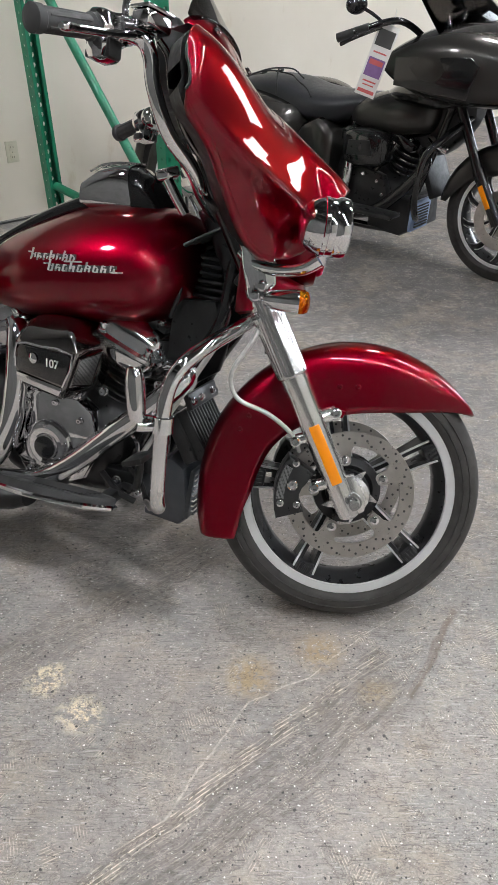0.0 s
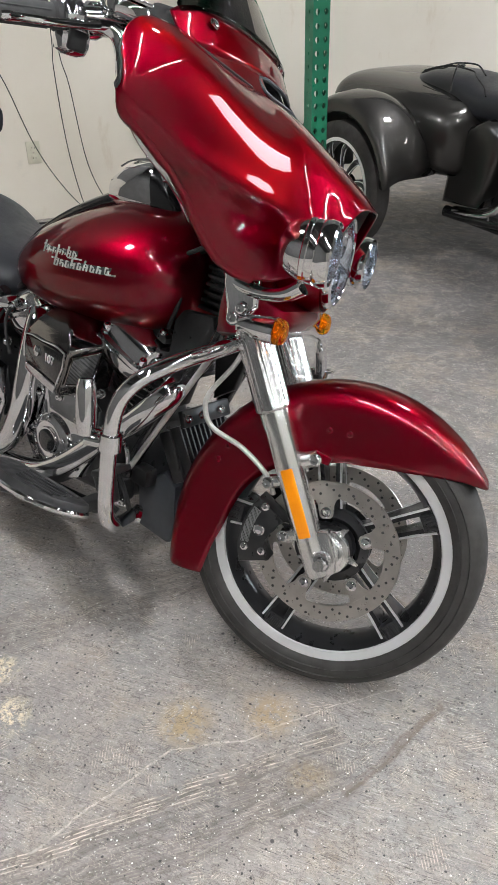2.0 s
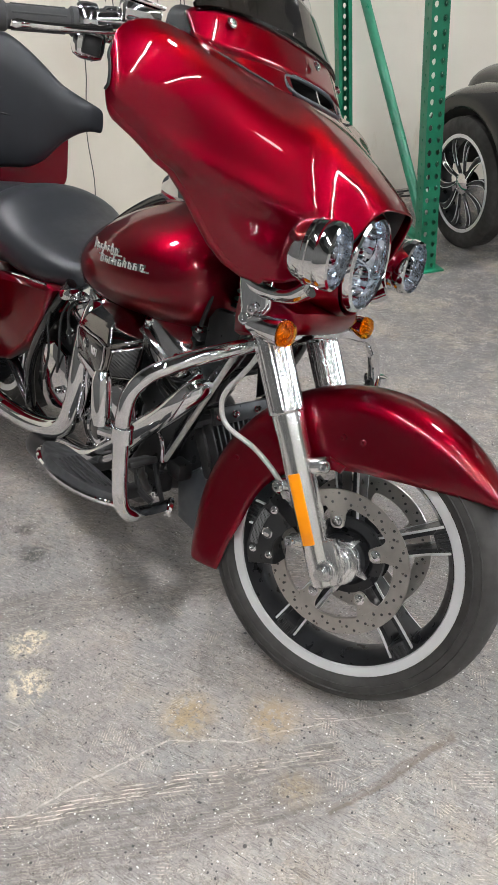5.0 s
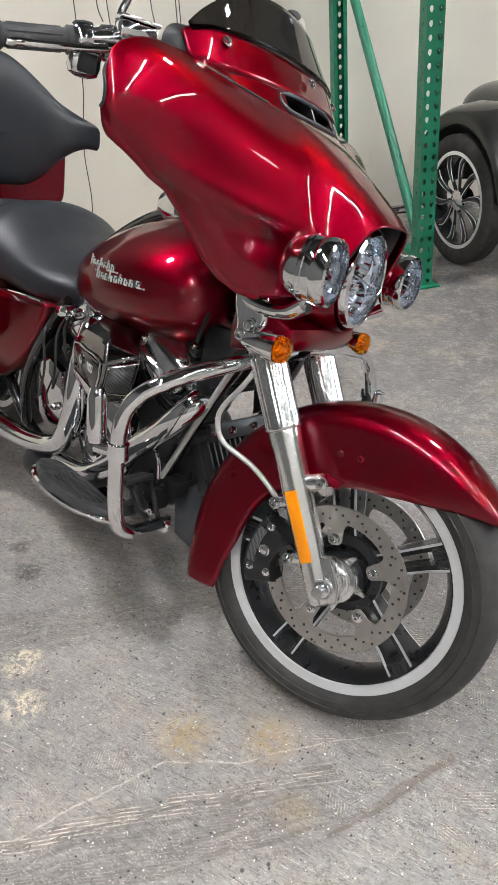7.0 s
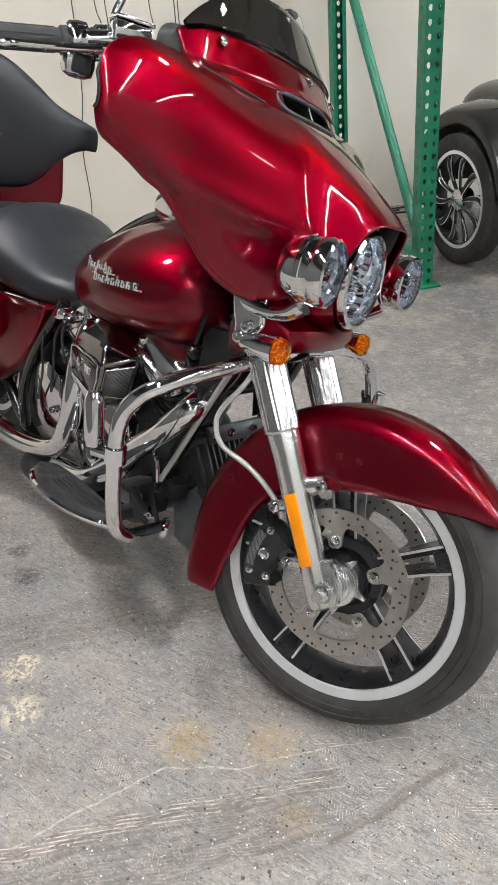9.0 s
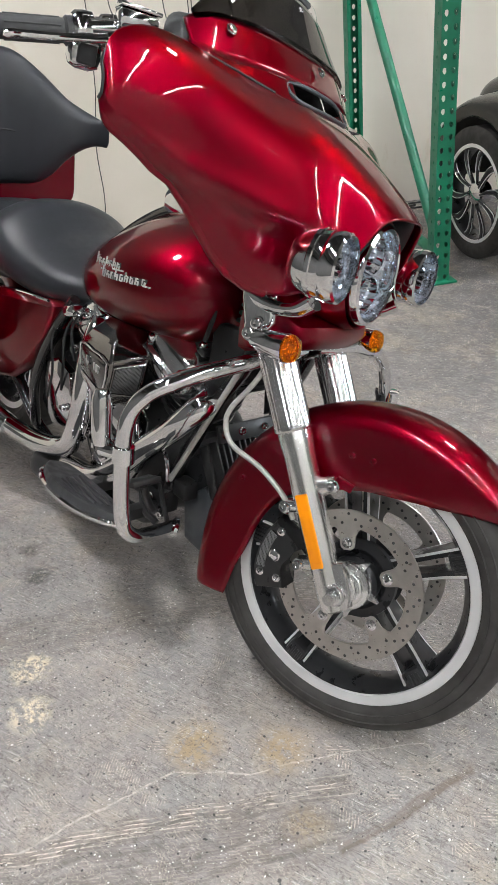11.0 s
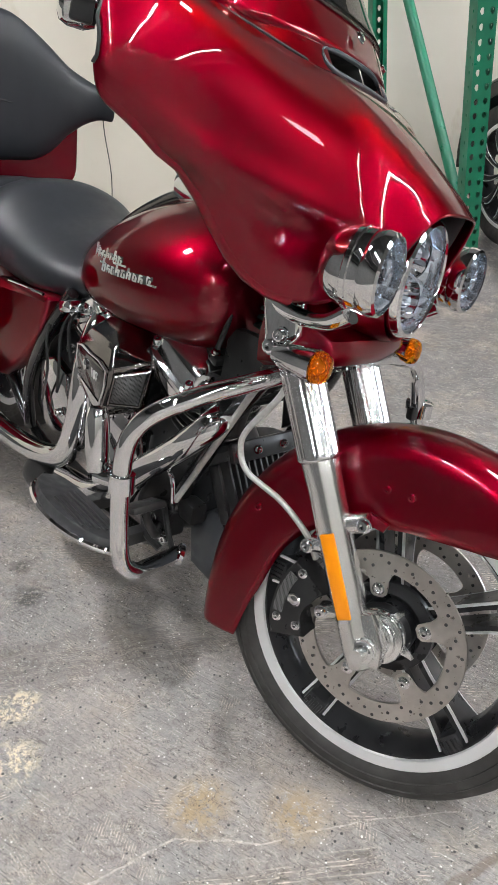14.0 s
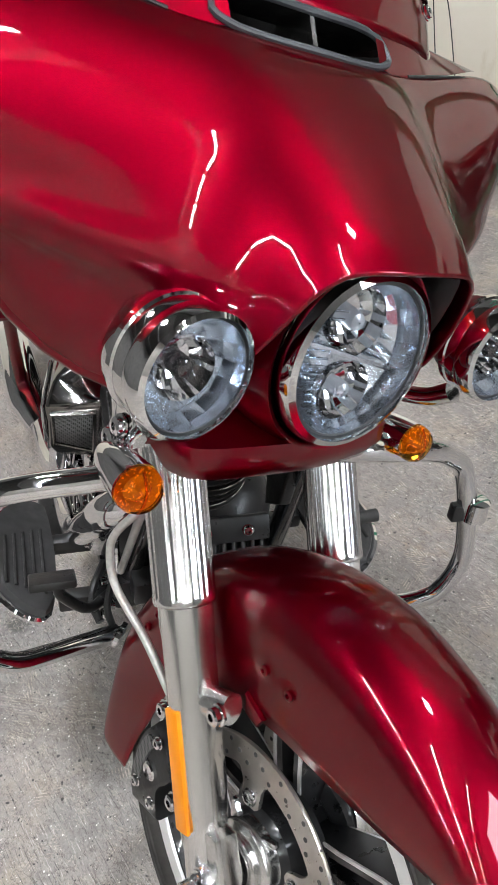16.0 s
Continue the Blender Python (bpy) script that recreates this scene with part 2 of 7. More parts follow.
def concrete():
    m = material("worn_concrete", grey(0.3), 0.6)
    c = coords(m)
    warp = node(m, "ShaderNodeTexNoise", Scale=7.0, Detail=5.0)
    link(m, c, warp.inputs["Vector"])
    vec = node(m, "ShaderNodeVectorMath")
    vec.operation = "MULTIPLY_ADD"
    vec.inputs[1].default_value = (0.045, 0.045, 0)
    link(m, warp.outputs["Color"], vec.inputs[0])
    shift = node(m, "ShaderNodeVectorMath")
    shift.operation = "SUBTRACT"
    shift.inputs[1].default_value = (0.0225, 0.0225, 0)
    link(m, c, shift.inputs[0])
    link(m, shift.outputs[0], vec.inputs[2])
    v = vec.outputs[0]
    # a gentler warp for straight scratches
    vec2 = node(m, "ShaderNodeVectorMath")
    vec2.operation = "MULTIPLY_ADD"
    vec2.inputs[1].default_value = (0.010, 0.010, 0)
    link(m, warp.outputs["Color"], vec2.inputs[0])
    link(m, c, vec2.inputs[2])
    level = vec2.outputs[0]
    col = ramp(m, noise_of(m, 1.1, 6, 0.6, c), [(0.34, (0.25, 0.258, 0.262)), (0.5, (0.335, 0.33, 0.32)), (0.66, (0.41, 0.39, 0.355))])
    col = mix(m, 0.55, col, ramp(m, noise_of(m, 11, 9, 0.74, c), [(0.28, grey(0.20)), (0.5, (0.325, 0.32, 0.31)), (0.72, (0.45, 0.43, 0.395))]))
    # bare blue-green patches where the slab is polished
    col = mix(m, ramp(m, noise_of(m, 2.7, 7, 0.65, v), [(0.47, grey(0)), (0.58, grey(0.5))]), col, (0.25, 0.272, 0.275))
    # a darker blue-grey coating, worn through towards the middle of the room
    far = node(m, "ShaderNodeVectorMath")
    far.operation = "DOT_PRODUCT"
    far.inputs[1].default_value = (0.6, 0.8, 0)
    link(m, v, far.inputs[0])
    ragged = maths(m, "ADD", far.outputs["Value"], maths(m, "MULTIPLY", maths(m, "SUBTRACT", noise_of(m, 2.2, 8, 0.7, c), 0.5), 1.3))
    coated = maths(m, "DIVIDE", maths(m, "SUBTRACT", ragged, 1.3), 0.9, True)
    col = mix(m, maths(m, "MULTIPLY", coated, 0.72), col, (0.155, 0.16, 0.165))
    # beyond it the far floor's shade is painted into the colour as well
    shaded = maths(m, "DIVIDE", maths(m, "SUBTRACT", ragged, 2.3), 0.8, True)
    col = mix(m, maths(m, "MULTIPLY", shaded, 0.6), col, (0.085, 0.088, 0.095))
    # sandy grit, rusty bloom and grain
    col = mix(m, ramp(m, noise_of(m, 4.0, 8, 0.75, c), [(0.5, grey(0)), (0.66, grey(0.55))]), col, (0.42, 0.37, 0.29))
    col = mix(m, ramp(m, noise_of(m, 3.1, 9, 0.75, v), [(0.60, grey(0)), (0.72, grey(0.5))]), col, (0.36, 0.26, 0.14))
    col = mix(m, ramp(m, noise_of(m, 5.2, 9, 0.75, v), [(0.60, grey(0)), (0.70, grey(0.55))]), col, (0.13, 0.13, 0.135))
    grain = ramp(m, noise_of(m, 260, 3, 0.7, c), [(0.32, grey(0.84)), (0.5, grey(1.0)), (0.68, grey(1.16))])
    col = mix(m, 1.0, col, grain, "MULTIPLY")
    coarse = ramp(m, noise_of(m, 85, 5, 0.75, c), [(0.30, grey(0.80)), (0.5, grey(1.0)), (0.70, grey(1.14))])
    col = mix(m, 1.0, col, coarse, "MULTIPLY")
    # broken hatching left by the trowel and by dragged pallets
    for turn, space, size, off in ((148, 0.0058, 9.0, 3.1), (75, 0.0054, 10.5, 7.7), (118, 0.0062, 7.5, 1.3), (20, 0.0056, 8.0, 5.2)):
        mp = node(m, "ShaderNodeMapping")
        mp.inputs["Location"].default_value = (off, off * 0.7, 0)
        link(m, c, mp.inputs["Vector"])
        blot = ramp(m, noise_of(m, size, 5, 0.7, mp.outputs[0]), [(0.585, grey(0)), (0.66, grey(1))])
        broken = ramp(m, noise_of(m, 95, 3, 0.6, mp.outputs[0]), [(0.43, grey(0)), (0.48, grey(1))])
        col = mix(m, maths(m, "MULTIPLY", blot, 0.3), col, (0.24, 0.225, 0.205))
        f = maths(m, "MULTIPLY", maths(m, "MULTIPLY", stripes(m, level, turn, space), blot), broken)
        col = mix(m, maths(m, "MULTIPLY", f, 0.7), col, (0.74, 0.69, 0.60))
    # hairline scratches
    for turn, s, tone in ((35, 24.0, 0.12), (-62, 20.0, 0.11), (10, 20.0, 0.52), (80, 22.0, 0.12), (-25, 24.0, 0.11)):
        mp = node(m, "ShaderNodeMapping")
        mp.inputs["Rotation"].default_value = (0, 0, radians(turn))
        mp.inputs["Scale"].default_value = (3.4, s * 4.6, 1)
        link(m, level, mp.inputs["Vector"])
        f = noise_of(m, 4.0, 4, 0.6, mp.outputs[0])
        col = mix(m, ramp(m, f, [(0.630, grey(0)), (0.67, grey(0.85))]), col, grey(tone))
    # fields of short scratches, denser where wheels turn
    for turn, off, tone, gate_size in ((50, 2.0, 0.10, 2.1), (-38, 6.0, 0.12, 2.6), (5, 11.0, 0.60, 3.0)):
        mp = node(m, "ShaderNodeMapping")
        mp.inputs["Location"].default_value = (off, off, 0)
        mp.inputs["Rotation"].default_value = (0, 0, radians(turn))
        mp.inputs["Scale"].default_value = (26.0, 190.0, 1)
        link(m, level, mp.inputs["Vector"])
        gate = ramp(m, noise_of(m, gate_size, 6, 0.7, mp.inputs["Vector"].links[0].from_socket), [(0.42, grey(0.15)), (0.56, grey(1))])
        f = ramp(m, noise_of(m, 1.0, 3, 0.6, mp.outputs[0]), [(0.63, grey(0)), (0.68, grey(0.85))])
        col = mix(m, maths(m, "MULTIPLY", f, gate), col, grey(tone))
    rags = noise_of(m, 55, 5, 0.7, c)
    # dark tyre track, scraped bands, hairline crack, oil spots, ochre stains
    for a, b, w, soft, amount, colour in TRACKS:
        f, along, across = segment_mask(m, v, a, b, w, soft)
        if w > 0.004:
            comb = node(m, "ShaderNodeCombineXYZ")
            link(m, maths(m, "MULTIPLY", along, 7.0), comb.inputs[0])
            link(m, maths(m, "MULTIPLY", across, 75.0), comb.inputs[1])
            streak = ramp(m, noise_of(m, 1.0, 6, 0.7, comb.outputs[0]), [(0.38, grey(0.05)), (0.58, grey(1))])
            f = maths(m, "MULTIPLY", f, mix(m, 0.35, streak, rags))
        else:
            f = maths(m, "MULTIPLY", f, ramp(m, rags, [(0.40, grey(0.1)), (0.56, grey(1))]))
        col = mix(m, maths(m, "MULTIPLY", f, amount), col, colour)
    for a, b, w, soft, amount, space in CHATTER:
        f, along, across = segment_mask(m, v, a, b, w, soft)
        turn = math.degrees(math.atan2(b[1] - a[1], b[0] - a[0])) + 84
        ridge = stripes(m, level, turn, space)
        comb = node(m, "ShaderNodeCombineXYZ")
        link(m, maths(m, "MULTIPLY", along, 9.0), comb.inputs[0])
        link(m, maths(m, "MULTIPLY", across, 120.0), comb.inputs[1])
        streak = ramp(m, noise_of(m, 1.0, 5, 0.7, comb.outputs[0]), [(0.42, grey(0)), (0.54, grey(1))])
        ridge = maths(m, "MULTIPLY", maths(m, "ADD", maths(m, "MULTIPLY", ridge, 0.75), 0.25), streak)
        blot = ramp(m, noise_of(m, 12, 7, 0.78, c), [(0.41, grey(0)), (0.54, grey(1))])
        torn = ramp(m, noise_of(m, 60, 5, 0.75, c), [(0.38, grey(0)), (0.46, grey(1))])
        f = maths(m, "MULTIPLY", f, blot)
        col = mix(m, maths(m, "MULTIPLY", f, 0.75 * amount), col, (0.13, 0.12, 0.11))
        col = mix(m, maths(m, "MULTIPLY", maths(m, "MULTIPLY", maths(m, "MULTIPLY", f, torn), ridge), amount), col, (0.80, 0.75, 0.66))
    flecks = ramp(m, noise_of(m, 42, 7, 0.8, v), [(0.47, grey(0)), (0.53, grey(1))])
    for p, r, soft, amount, colour in SPOTS:
        f = spot_mask(m, v, p, r, soft)
        if colour[0] > 0.7:
            f = maths(m, "MULTIPLY", f, flecks)
        f = maths(m, "MULTIPLY", f, ramp(m, rags, [(0.40, grey(0.05)), (0.50, grey(1))]))
        col = mix(m, maths(m, "MULTIPLY", f, amount), col, colour)
    # wandering hairlines and scuffs
    for size, off, reach, tone in ((16, 0.0, 0.012, (0.10, 0.09, 0.08)), (34, 4.0, 0.014, (0.11, 0.10, 0.09)), (25, 9.0, 0.009, (0.62, 0.59, 0.53))):
        mp = node(m, "ShaderNodeMapping")
        mp.inputs["Location"].default_value = (off, off, 0)
        mp.inputs["Rotation"].default_value = (0, 0, off)
        mp.inputs["Scale"].default_value = (1.0, 1.7, 1)
        link(m, level, mp.inputs["Vector"])
        line = maths(m, "ABSOLUTE", maths(m, "SUBTRACT", noise_of(m, size, 6, 0.65, mp.outputs[0]), 0.5))
        gate = ramp(m, noise_of(m, 6.0 + off, 5, 0.7, c), [(0.43, grey(0)), (0.53, grey(1))])
        f = maths(m, "MULTIPLY", maths(m, "SUBTRACT", 1.0, maths(m, "DIVIDE", line, reach), True), gate)
        col = mix(m, maths(m, "MULTIPLY", f, 0.85), col, tone)
    # a warm dusty cast over the whole slab
    col = mix(m, 1.0, col, (1.03, 0.945, 0.92), "MULTIPLY")
    # pits and bright specks: small ragged dots, some cells empty
    for size, reach, keep, colour, amount in ((70, 0.17, 0.44, (0.035, 0.035, 0.036), 0.9), (130, 0.19, 0.50, (0.045, 0.045, 0.045), 0.85), (82, 0.14, 0.54, (0.85, 0.83, 0.79), 0.9), (150, 0.18, 0.50, (0.78, 0.76, 0.72), 0.8), (31, 0.10, 0.7, (0.04, 0.04, 0.04), 0.85)):
        cell = node(m, "ShaderNodeTexVoronoi", Scale=float(size))
        link(m, v, cell.inputs["Vector"])
        sep = node(m, "ShaderNodeSeparateColor")
        link(m, cell.outputs["Color"], sep.inputs[0])
        on = maths(m, "GREATER_THAN", sep.outputs[0], keep)
        wide = maths(m, "MULTIPLY", sep.outputs[1], reach)
        near = maths(m, "SUBTRACT", 1.0, maths(m, "DIVIDE", cell.outputs["Distance"], maths(m, "ADD", wide, 0.05)), True)
        f = maths(m, "MULTIPLY", maths(m, "MULTIPLY", near, 3.0, True), on)
        col = mix(m, maths(m, "MULTIPLY", f, amount), col, colour)
    link(m, col, bsdf(m).inputs["Base Color"])
    link(m, ramp(m, noise_of(m, 14, 5, 0.6, c), [(0.3, grey(0.42)), (0.7, grey(0.7))]), bsdf(m).inputs["Roughness"])
    bump(m, noise_of(m, 150, 6, 0.7, c), 0.4, 0.0025)
    return m


def plaster():
    m = material("painted_wall", (0.72, 0.69, 0.64), 0.7)
    c = coords(m)
    col = ramp(m, noise_of(m, 0.8, 5, 0.55, c), [(0.3, (0.655, 0.595, 0.505)), (0.7, (0.755, 0.705, 0.62))])
    scuff = ramp(m, noise_of(m, 5.5, 7, 0.7, c), [(0.62, grey(0)), (0.75, grey(0.35))])
    col = mix(m, scuff, col, (0.5, 0.47, 0.42))
    # brown scuffs and drips
    sc = node(m, "ShaderNodeMapping")
    sc.inputs["Scale"].default_value = (3.2, 3.2, 1.1)
    link(m, c, sc.inputs["Vector"])
    drip = ramp(m, noise_of(m, 1.6, 7, 0.7, sc.outputs[0]), [(0.60, grey(0)), (0.72, grey(0.45))])
    col = mix(m, drip, col, (0.50, 0.40, 0.28))
    link(m, col, bsdf(m).inputs["Base Color"])
    bump(m, noise_of(m, 120, 4, 0.6, c), 0.15, 0.002)
    return m
CONCRETE = concrete()
PLASTER = plaster()
CEILING = worn("dark_roof_deck", (0.055, 0.054, 0.052), 0.7, vary=0.2, scale=2)
PALEWALL = worn("pale_wall", (0.40, 0.38, 0.35), 0.7, vary=0.12, scale=1.5)
FARWALL = worn("grey_block_wall", (0.085, 0.083, 0.08), 0.75, vary=0.15, scale=1.5)


# ---------------------------------------------------------------- shape helpers
def spline(pts, n=6):
    """Points of any dimension, smoothed by Catmull-Rom with n steps a span."""
    p = np.array(pts, float)
    p = np.vstack([2 * p[0] - p[1], p, 2 * p[-1] - p[-2]])
    out = []
    for i in range(1, len(p) - 2):
        for k in range(n):
            t = k / n
            a, b, c, d = p[i - 1], p[i], p[i + 1], p[i + 2]
            out.append(0.5 * (2 * b + (c - a) * t + (2 * a - 5 * b + 4 * c - d) * t * t + (3 * b - 3 * c + d - a) * t ** 3))
    out.append(p[-2])
    return np.array(out)


def loft(bm, rings, closed=True, caps=True):
    rows = [[bm.verts.new(tuple(v)) for v in r] for r in rings]
    n = len(rows[0])
    for a, b in zip(rows, rows[1:]):
        for i in range(n if closed else n - 1):
            j = (i + 1) % n
            bm.faces.new((a[i], a[j], b[j], b[i]))
    if caps and closed:
        bm.faces.new(rows[0][::-1])
        bm.faces.new(rows[-1])
    return rows


def tube(bm, pts, r, n=12, steps=6, flat=1.0):
    """A round bar along a smooth line; r is one radius or one a point."""
    pts = np.array(pts, float)
    rad = np.full(len(pts), r) if np.isscalar(r) else np.array(r, float)
    both = spline(np.c_[pts, rad], steps) if steps > 1 else np.c_[pts, rad]
    line, rad = both[:, :3], both[:, 3]
    tang = np.gradient(line, axis=0)
    tang /= np.linalg.norm(tang, axis=1)[:, None] + 1e-12
    side = np.cross(tang[0], (0.12, 0.31, 0.94))
    side /= np.linalg.norm(side)
    rings = []
    for c, t, q in zip(line, tang, rad):
        side = side - t * (side @ t)
        side /= np.linalg.norm(side)
        up = np.cross(t, side)
        rings.append([c + q * (math.cos(a) * side + flat * math.sin(a) * up) for a in np.linspace(0, 2 * math.pi, n, endpoint=False)])
    loft(bm, rings)
    return bm


def lathe(bm, profile, n=32, m=None, closed=False, caps=True):
    """Turn (radius, height) pairs round z, then place by m."""
    m = m or Matrix()
    rings = []
    for r, h in profile:
        rings.append([m @ Vector((r * math.cos(a), r * math.sin(a), h)) for a in np.linspace(0, 2 * math.pi, n, endpoint=False)])
    if closed:
        rings.append(rings[0])
        rows = [[bm.verts.new(v) for v in r] for r in rings[:-1]]
        rows.append(rows[0])
        for a, b in zip(rows, rows[1:]):
            for i in range(n):
                bm.faces.new((a[i], a[(i + 1) % n], b[(i + 1) % n], b[i]))
    else:
        loft(bm, rings, caps=caps)
    return bm


def box(bm, size, m=None, bevel=0.0):
    made = bmesh.ops.create_cube(bm, size=1.0, matrix=(m or Matrix()) @ Matrix.Diagonal((*size, 1)))
    if bevel:
        edges = {e for v in made["verts"] for e in v.link_edges}
        bmesh.ops.bevel(bm, geom=list(edges), offset=bevel, segments=2, affect="EDGES", profile=0.5)
    return bm


def plate(bm, outline, thick, m=None, bevel=0.0):
    """A flat piece from a 2D outline in its xy plane, thick along z, centred."""
    m = m or Matrix()
    lo = [bm.verts.new(m @ Vector((x, y, -thick / 2))) for x, y in outline]
    hi = [bm.verts.new(m @ Vector((x, y, thick / 2))) for x, y in outline]
    n = len(lo)
    faces = [bm.faces.new(lo[::-1]), bm.faces.new(hi)]
    for i in range(n):
        faces.append(bm.faces.new((lo[i], lo[(i + 1) % n], hi[(i + 1) % n], hi[i])))
    if bevel:
        edges = {e for f in faces[:2] for e in f.edges}
        bmesh.ops.bevel(bm, geom=list(edges), offset=bevel, segments=2, affect="EDGES", profile=0.5)
    return bm


def ellipsoid(bm, c, r, n=20):
    bmesh.ops.create_uvsphere(bm, u_segments=n, v_segments=n // 2 + 2, radius=1.0, matrix=Matrix.Translation(c) @ Matrix.Diagonal((*r, 1)))
    return bm


def axis_to(direction, at=(0, 0, 0)):
    """A pose whose z runs along direction."""
    q = Vector(direction).to_track_quat("Z", "Y")
    return Matrix.Translation(at) @ q.to_matrix().to_4x4()


def ring_of(c, hw, hh, n=28, p=2.4, taper=0.0):
    """A superellipse across x: centre, half width (y), half height (z)."""
    out = []
    for a in np.linspace(0, 2 * math.pi, n, endpoint=False):
        ca, sa = math.cos(a), math.sin(a)
        out.append((c[0], c[1] + hw * (1 - taper * max(0, sa) ** 1.5) * math.copysign(abs(ca) ** (2 / p), ca), c[2] + hh * math.copysign(abs(sa) ** (2 / p), sa)))
    return out


def body_loft(bm, rows, n=32, p=2.4, steps=5, taper=0.0):
    """A body along x from rows of (x, y, z, half width, half height)."""
    s = spline(rows, steps)
    loft(bm, [ring_of(r[:3], max(r[3], 0.002), max(r[4], 0.002), n, p, taper) for r in s])
    return bm


def part(name, bm, mat, parent=None, label="", xf=None, angle=38, flip=True):
    """Links a bmesh as one mesh object under a thing or a part."""
    if xf is not None:
        bm.transform(xf)
    if flip:
        bmesh.ops.recalc_face_normals(bm, faces=bm.faces[:])
    me = bpy.data.meshes.new(name)
    bm.to_mesh(me)
    bm.free()
    me.materials.append(mat)
    me.shade_smooth()
    me.set_sharp_from_angle(angle=radians(angle))
    ob = new(name, me)
    if parent is not None:
        ob.parent = parent
    if label:
        ob["label"] = label
    return ob


def thing(name, m, label, category, group="", kind=""):
    ob = new(name)
    ob.matrix_basis = m
    ob.empty_display_size = 0.1
    return tagged(ob, label, category, group, kind)


def B():
    return bmesh.new()

# ---------------------------------------------------------------- the room
ROOM = pose(-1.37, 4.65, 0, 0, 0, 43.5)  # x along the back wall, -y into the room
U0, U1, DEEP, HIGH = -6.0, 8.0, 12.5, 5.4
WINDOW = (-2.9, -5.1, 0.9, 3.7)  # opening in the east wall: v from, v to, sill, head


def structure(name, bm, mat, label, category):
    ob = part(name, bm, mat)
    ob.matrix_basis = ROOM
    return tagged(ob, label, category, kind="structure")


bm = B()
box(bm, (U1 - U0 + 0.4, DEEP + 0.4, 0.2), pose((U0 + U1) / 2, -DEEP / 2, -0.1))
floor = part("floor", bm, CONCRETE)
floor.matrix_basis = Matrix()
floor.data.transform(ROOM)
tagged(floor, "worn grey concrete floor with scrapes and tyre marks", "floor", kind="structure")
bm = B()
box(bm, (U1 - U0 + 0.4, 0.2, 1.9), pose((U0 + U1) / 2, 0.1, 0.95))
structure("wall_north", bm, PLASTER, "scuffed cream painted wall behind the trike", "wall")
# unseen upper wall, added in dark grey so that paint and chrome reflect less light
bm = B()
box(bm, (U1 - U0 + 0.4, 0.18, HIGH - 1.9), pose((U0 + U1) / 2, 0.11, 0.95 + HIGH / 2))
structure("wall_north_upper", bm, FARWALL, "unseen upper wall above the cream paint, made dark for the reflections", "wall")
bm = B()
box(bm, (0.2, DEEP, HIGH), pose(U0 - 0.1, -DEEP / 2, HIGH / 2))
structure("wall_west", bm, FARWALL, "plain grey block side wall", "wall")
bm = B()
_a, _b, _z0, _z1 = WINDOW
for a, b, z0, z1 in ((_a, 0, 0, HIGH), (-DEEP, _b, 0, HIGH), (_b, _a, 0, _z0), (_b, _a, _z1, HIGH)):
    box(bm, (0.2, b - a, z1 - z0), pose(U1 + 0.1, (a + b) / 2, (z0 + z1) / 2))
structure("wall_east", bm, FARWALL, "grey block wall with one tall window", "wall")
# out of view; its pale colour is there to brighten the bike's near side
bm = B()
box(bm, (U1 - U0 + 0.4, 0.2, HIGH), pose((U0 + U1) / 2, -DEEP - 0.1, HIGH / 2))
structure("wall_south", bm, PALEWALL, "unseen wall behind the walk, made pale to brighten the bike", "wall")
bm = B()
box(bm, (U1 - U0 + 0.4, DEEP + 0.4, 0.15), pose((U0 + U1) / 2, -DEEP / 2, HIGH + 0.075))
for k in range(9):
    box(bm, (0.12, DEEP + 0.3, 0.3), pose(U0 + 0.9 + 1.55 * k, -DEEP / 2, HIGH - 0.13))
structure("ceiling", bm, CEILING, "dark roof deck with steel joists", "ceiling")
bm = B()
box(bm, (60, 60, 0.2), pose(U1 + 30.2, -DEEP / 2, -0.13))
tagged(structure("ground", bm, worn("asphalt_yard", (0.06, 0.06, 0.06), 0.8), "grey asphalt yard outside the window", "ground"))


# daylight that comes in by the window
lit = bpy.data.lights.new("window_daylight", "AREA")
lit.shape, lit.size, lit.size_y = "RECTANGLE", _a - _b - 0.06, _z1 - _z0 - 0.06
lit.energy, lit.color = WINDOW_POWER, (0.86, 0.93, 1.0)
new("window_daylight", lit).matrix_basis = ROOM @ pose(U1 + 0.05, (_a + _b) / 2, (_z0 + _z1) / 2, 90, 0, 90)


def ceiling_light(at, turn, tubes):
    lamp = thing("ceiling_light", ROOM @ pose(*at, 0, 0, turn), "white strip light with a bright tube on the ceiling", "ceiling light", "ceiling lights")
    bm = B()
    box(bm, (2.44, 0.13, 0.05), pose(0, 0, -0.025), 0.008)
    part("frame", bm, PAPER, lamp)
    bm = B()
    for y in (-0.032, 0.032):
        tube(bm, [(-1.19, y, -0.068), (1.19, y, -0.068)], 0.016, 10, 1)
    part("diffuser", bm, tubes, lamp, "glowing white tubes")
    return lamp


LIGHT_ROWS = ((-2.2, 2.1, 6.3), (-5.3, -8.1, -10.9))
for u, tubes in zip(LIGHT_ROWS[0], (TUBE, TUBE, DIM_TUBE)):
    first = ceiling_light((u, LIGHT_ROWS[1][0], HIGH), 90, tubes)
    for v in LIGHT_ROWS[1][1:]:
        copy_thing(first, ROOM @ pose(u, v, HIGH, 0, 0, 90))


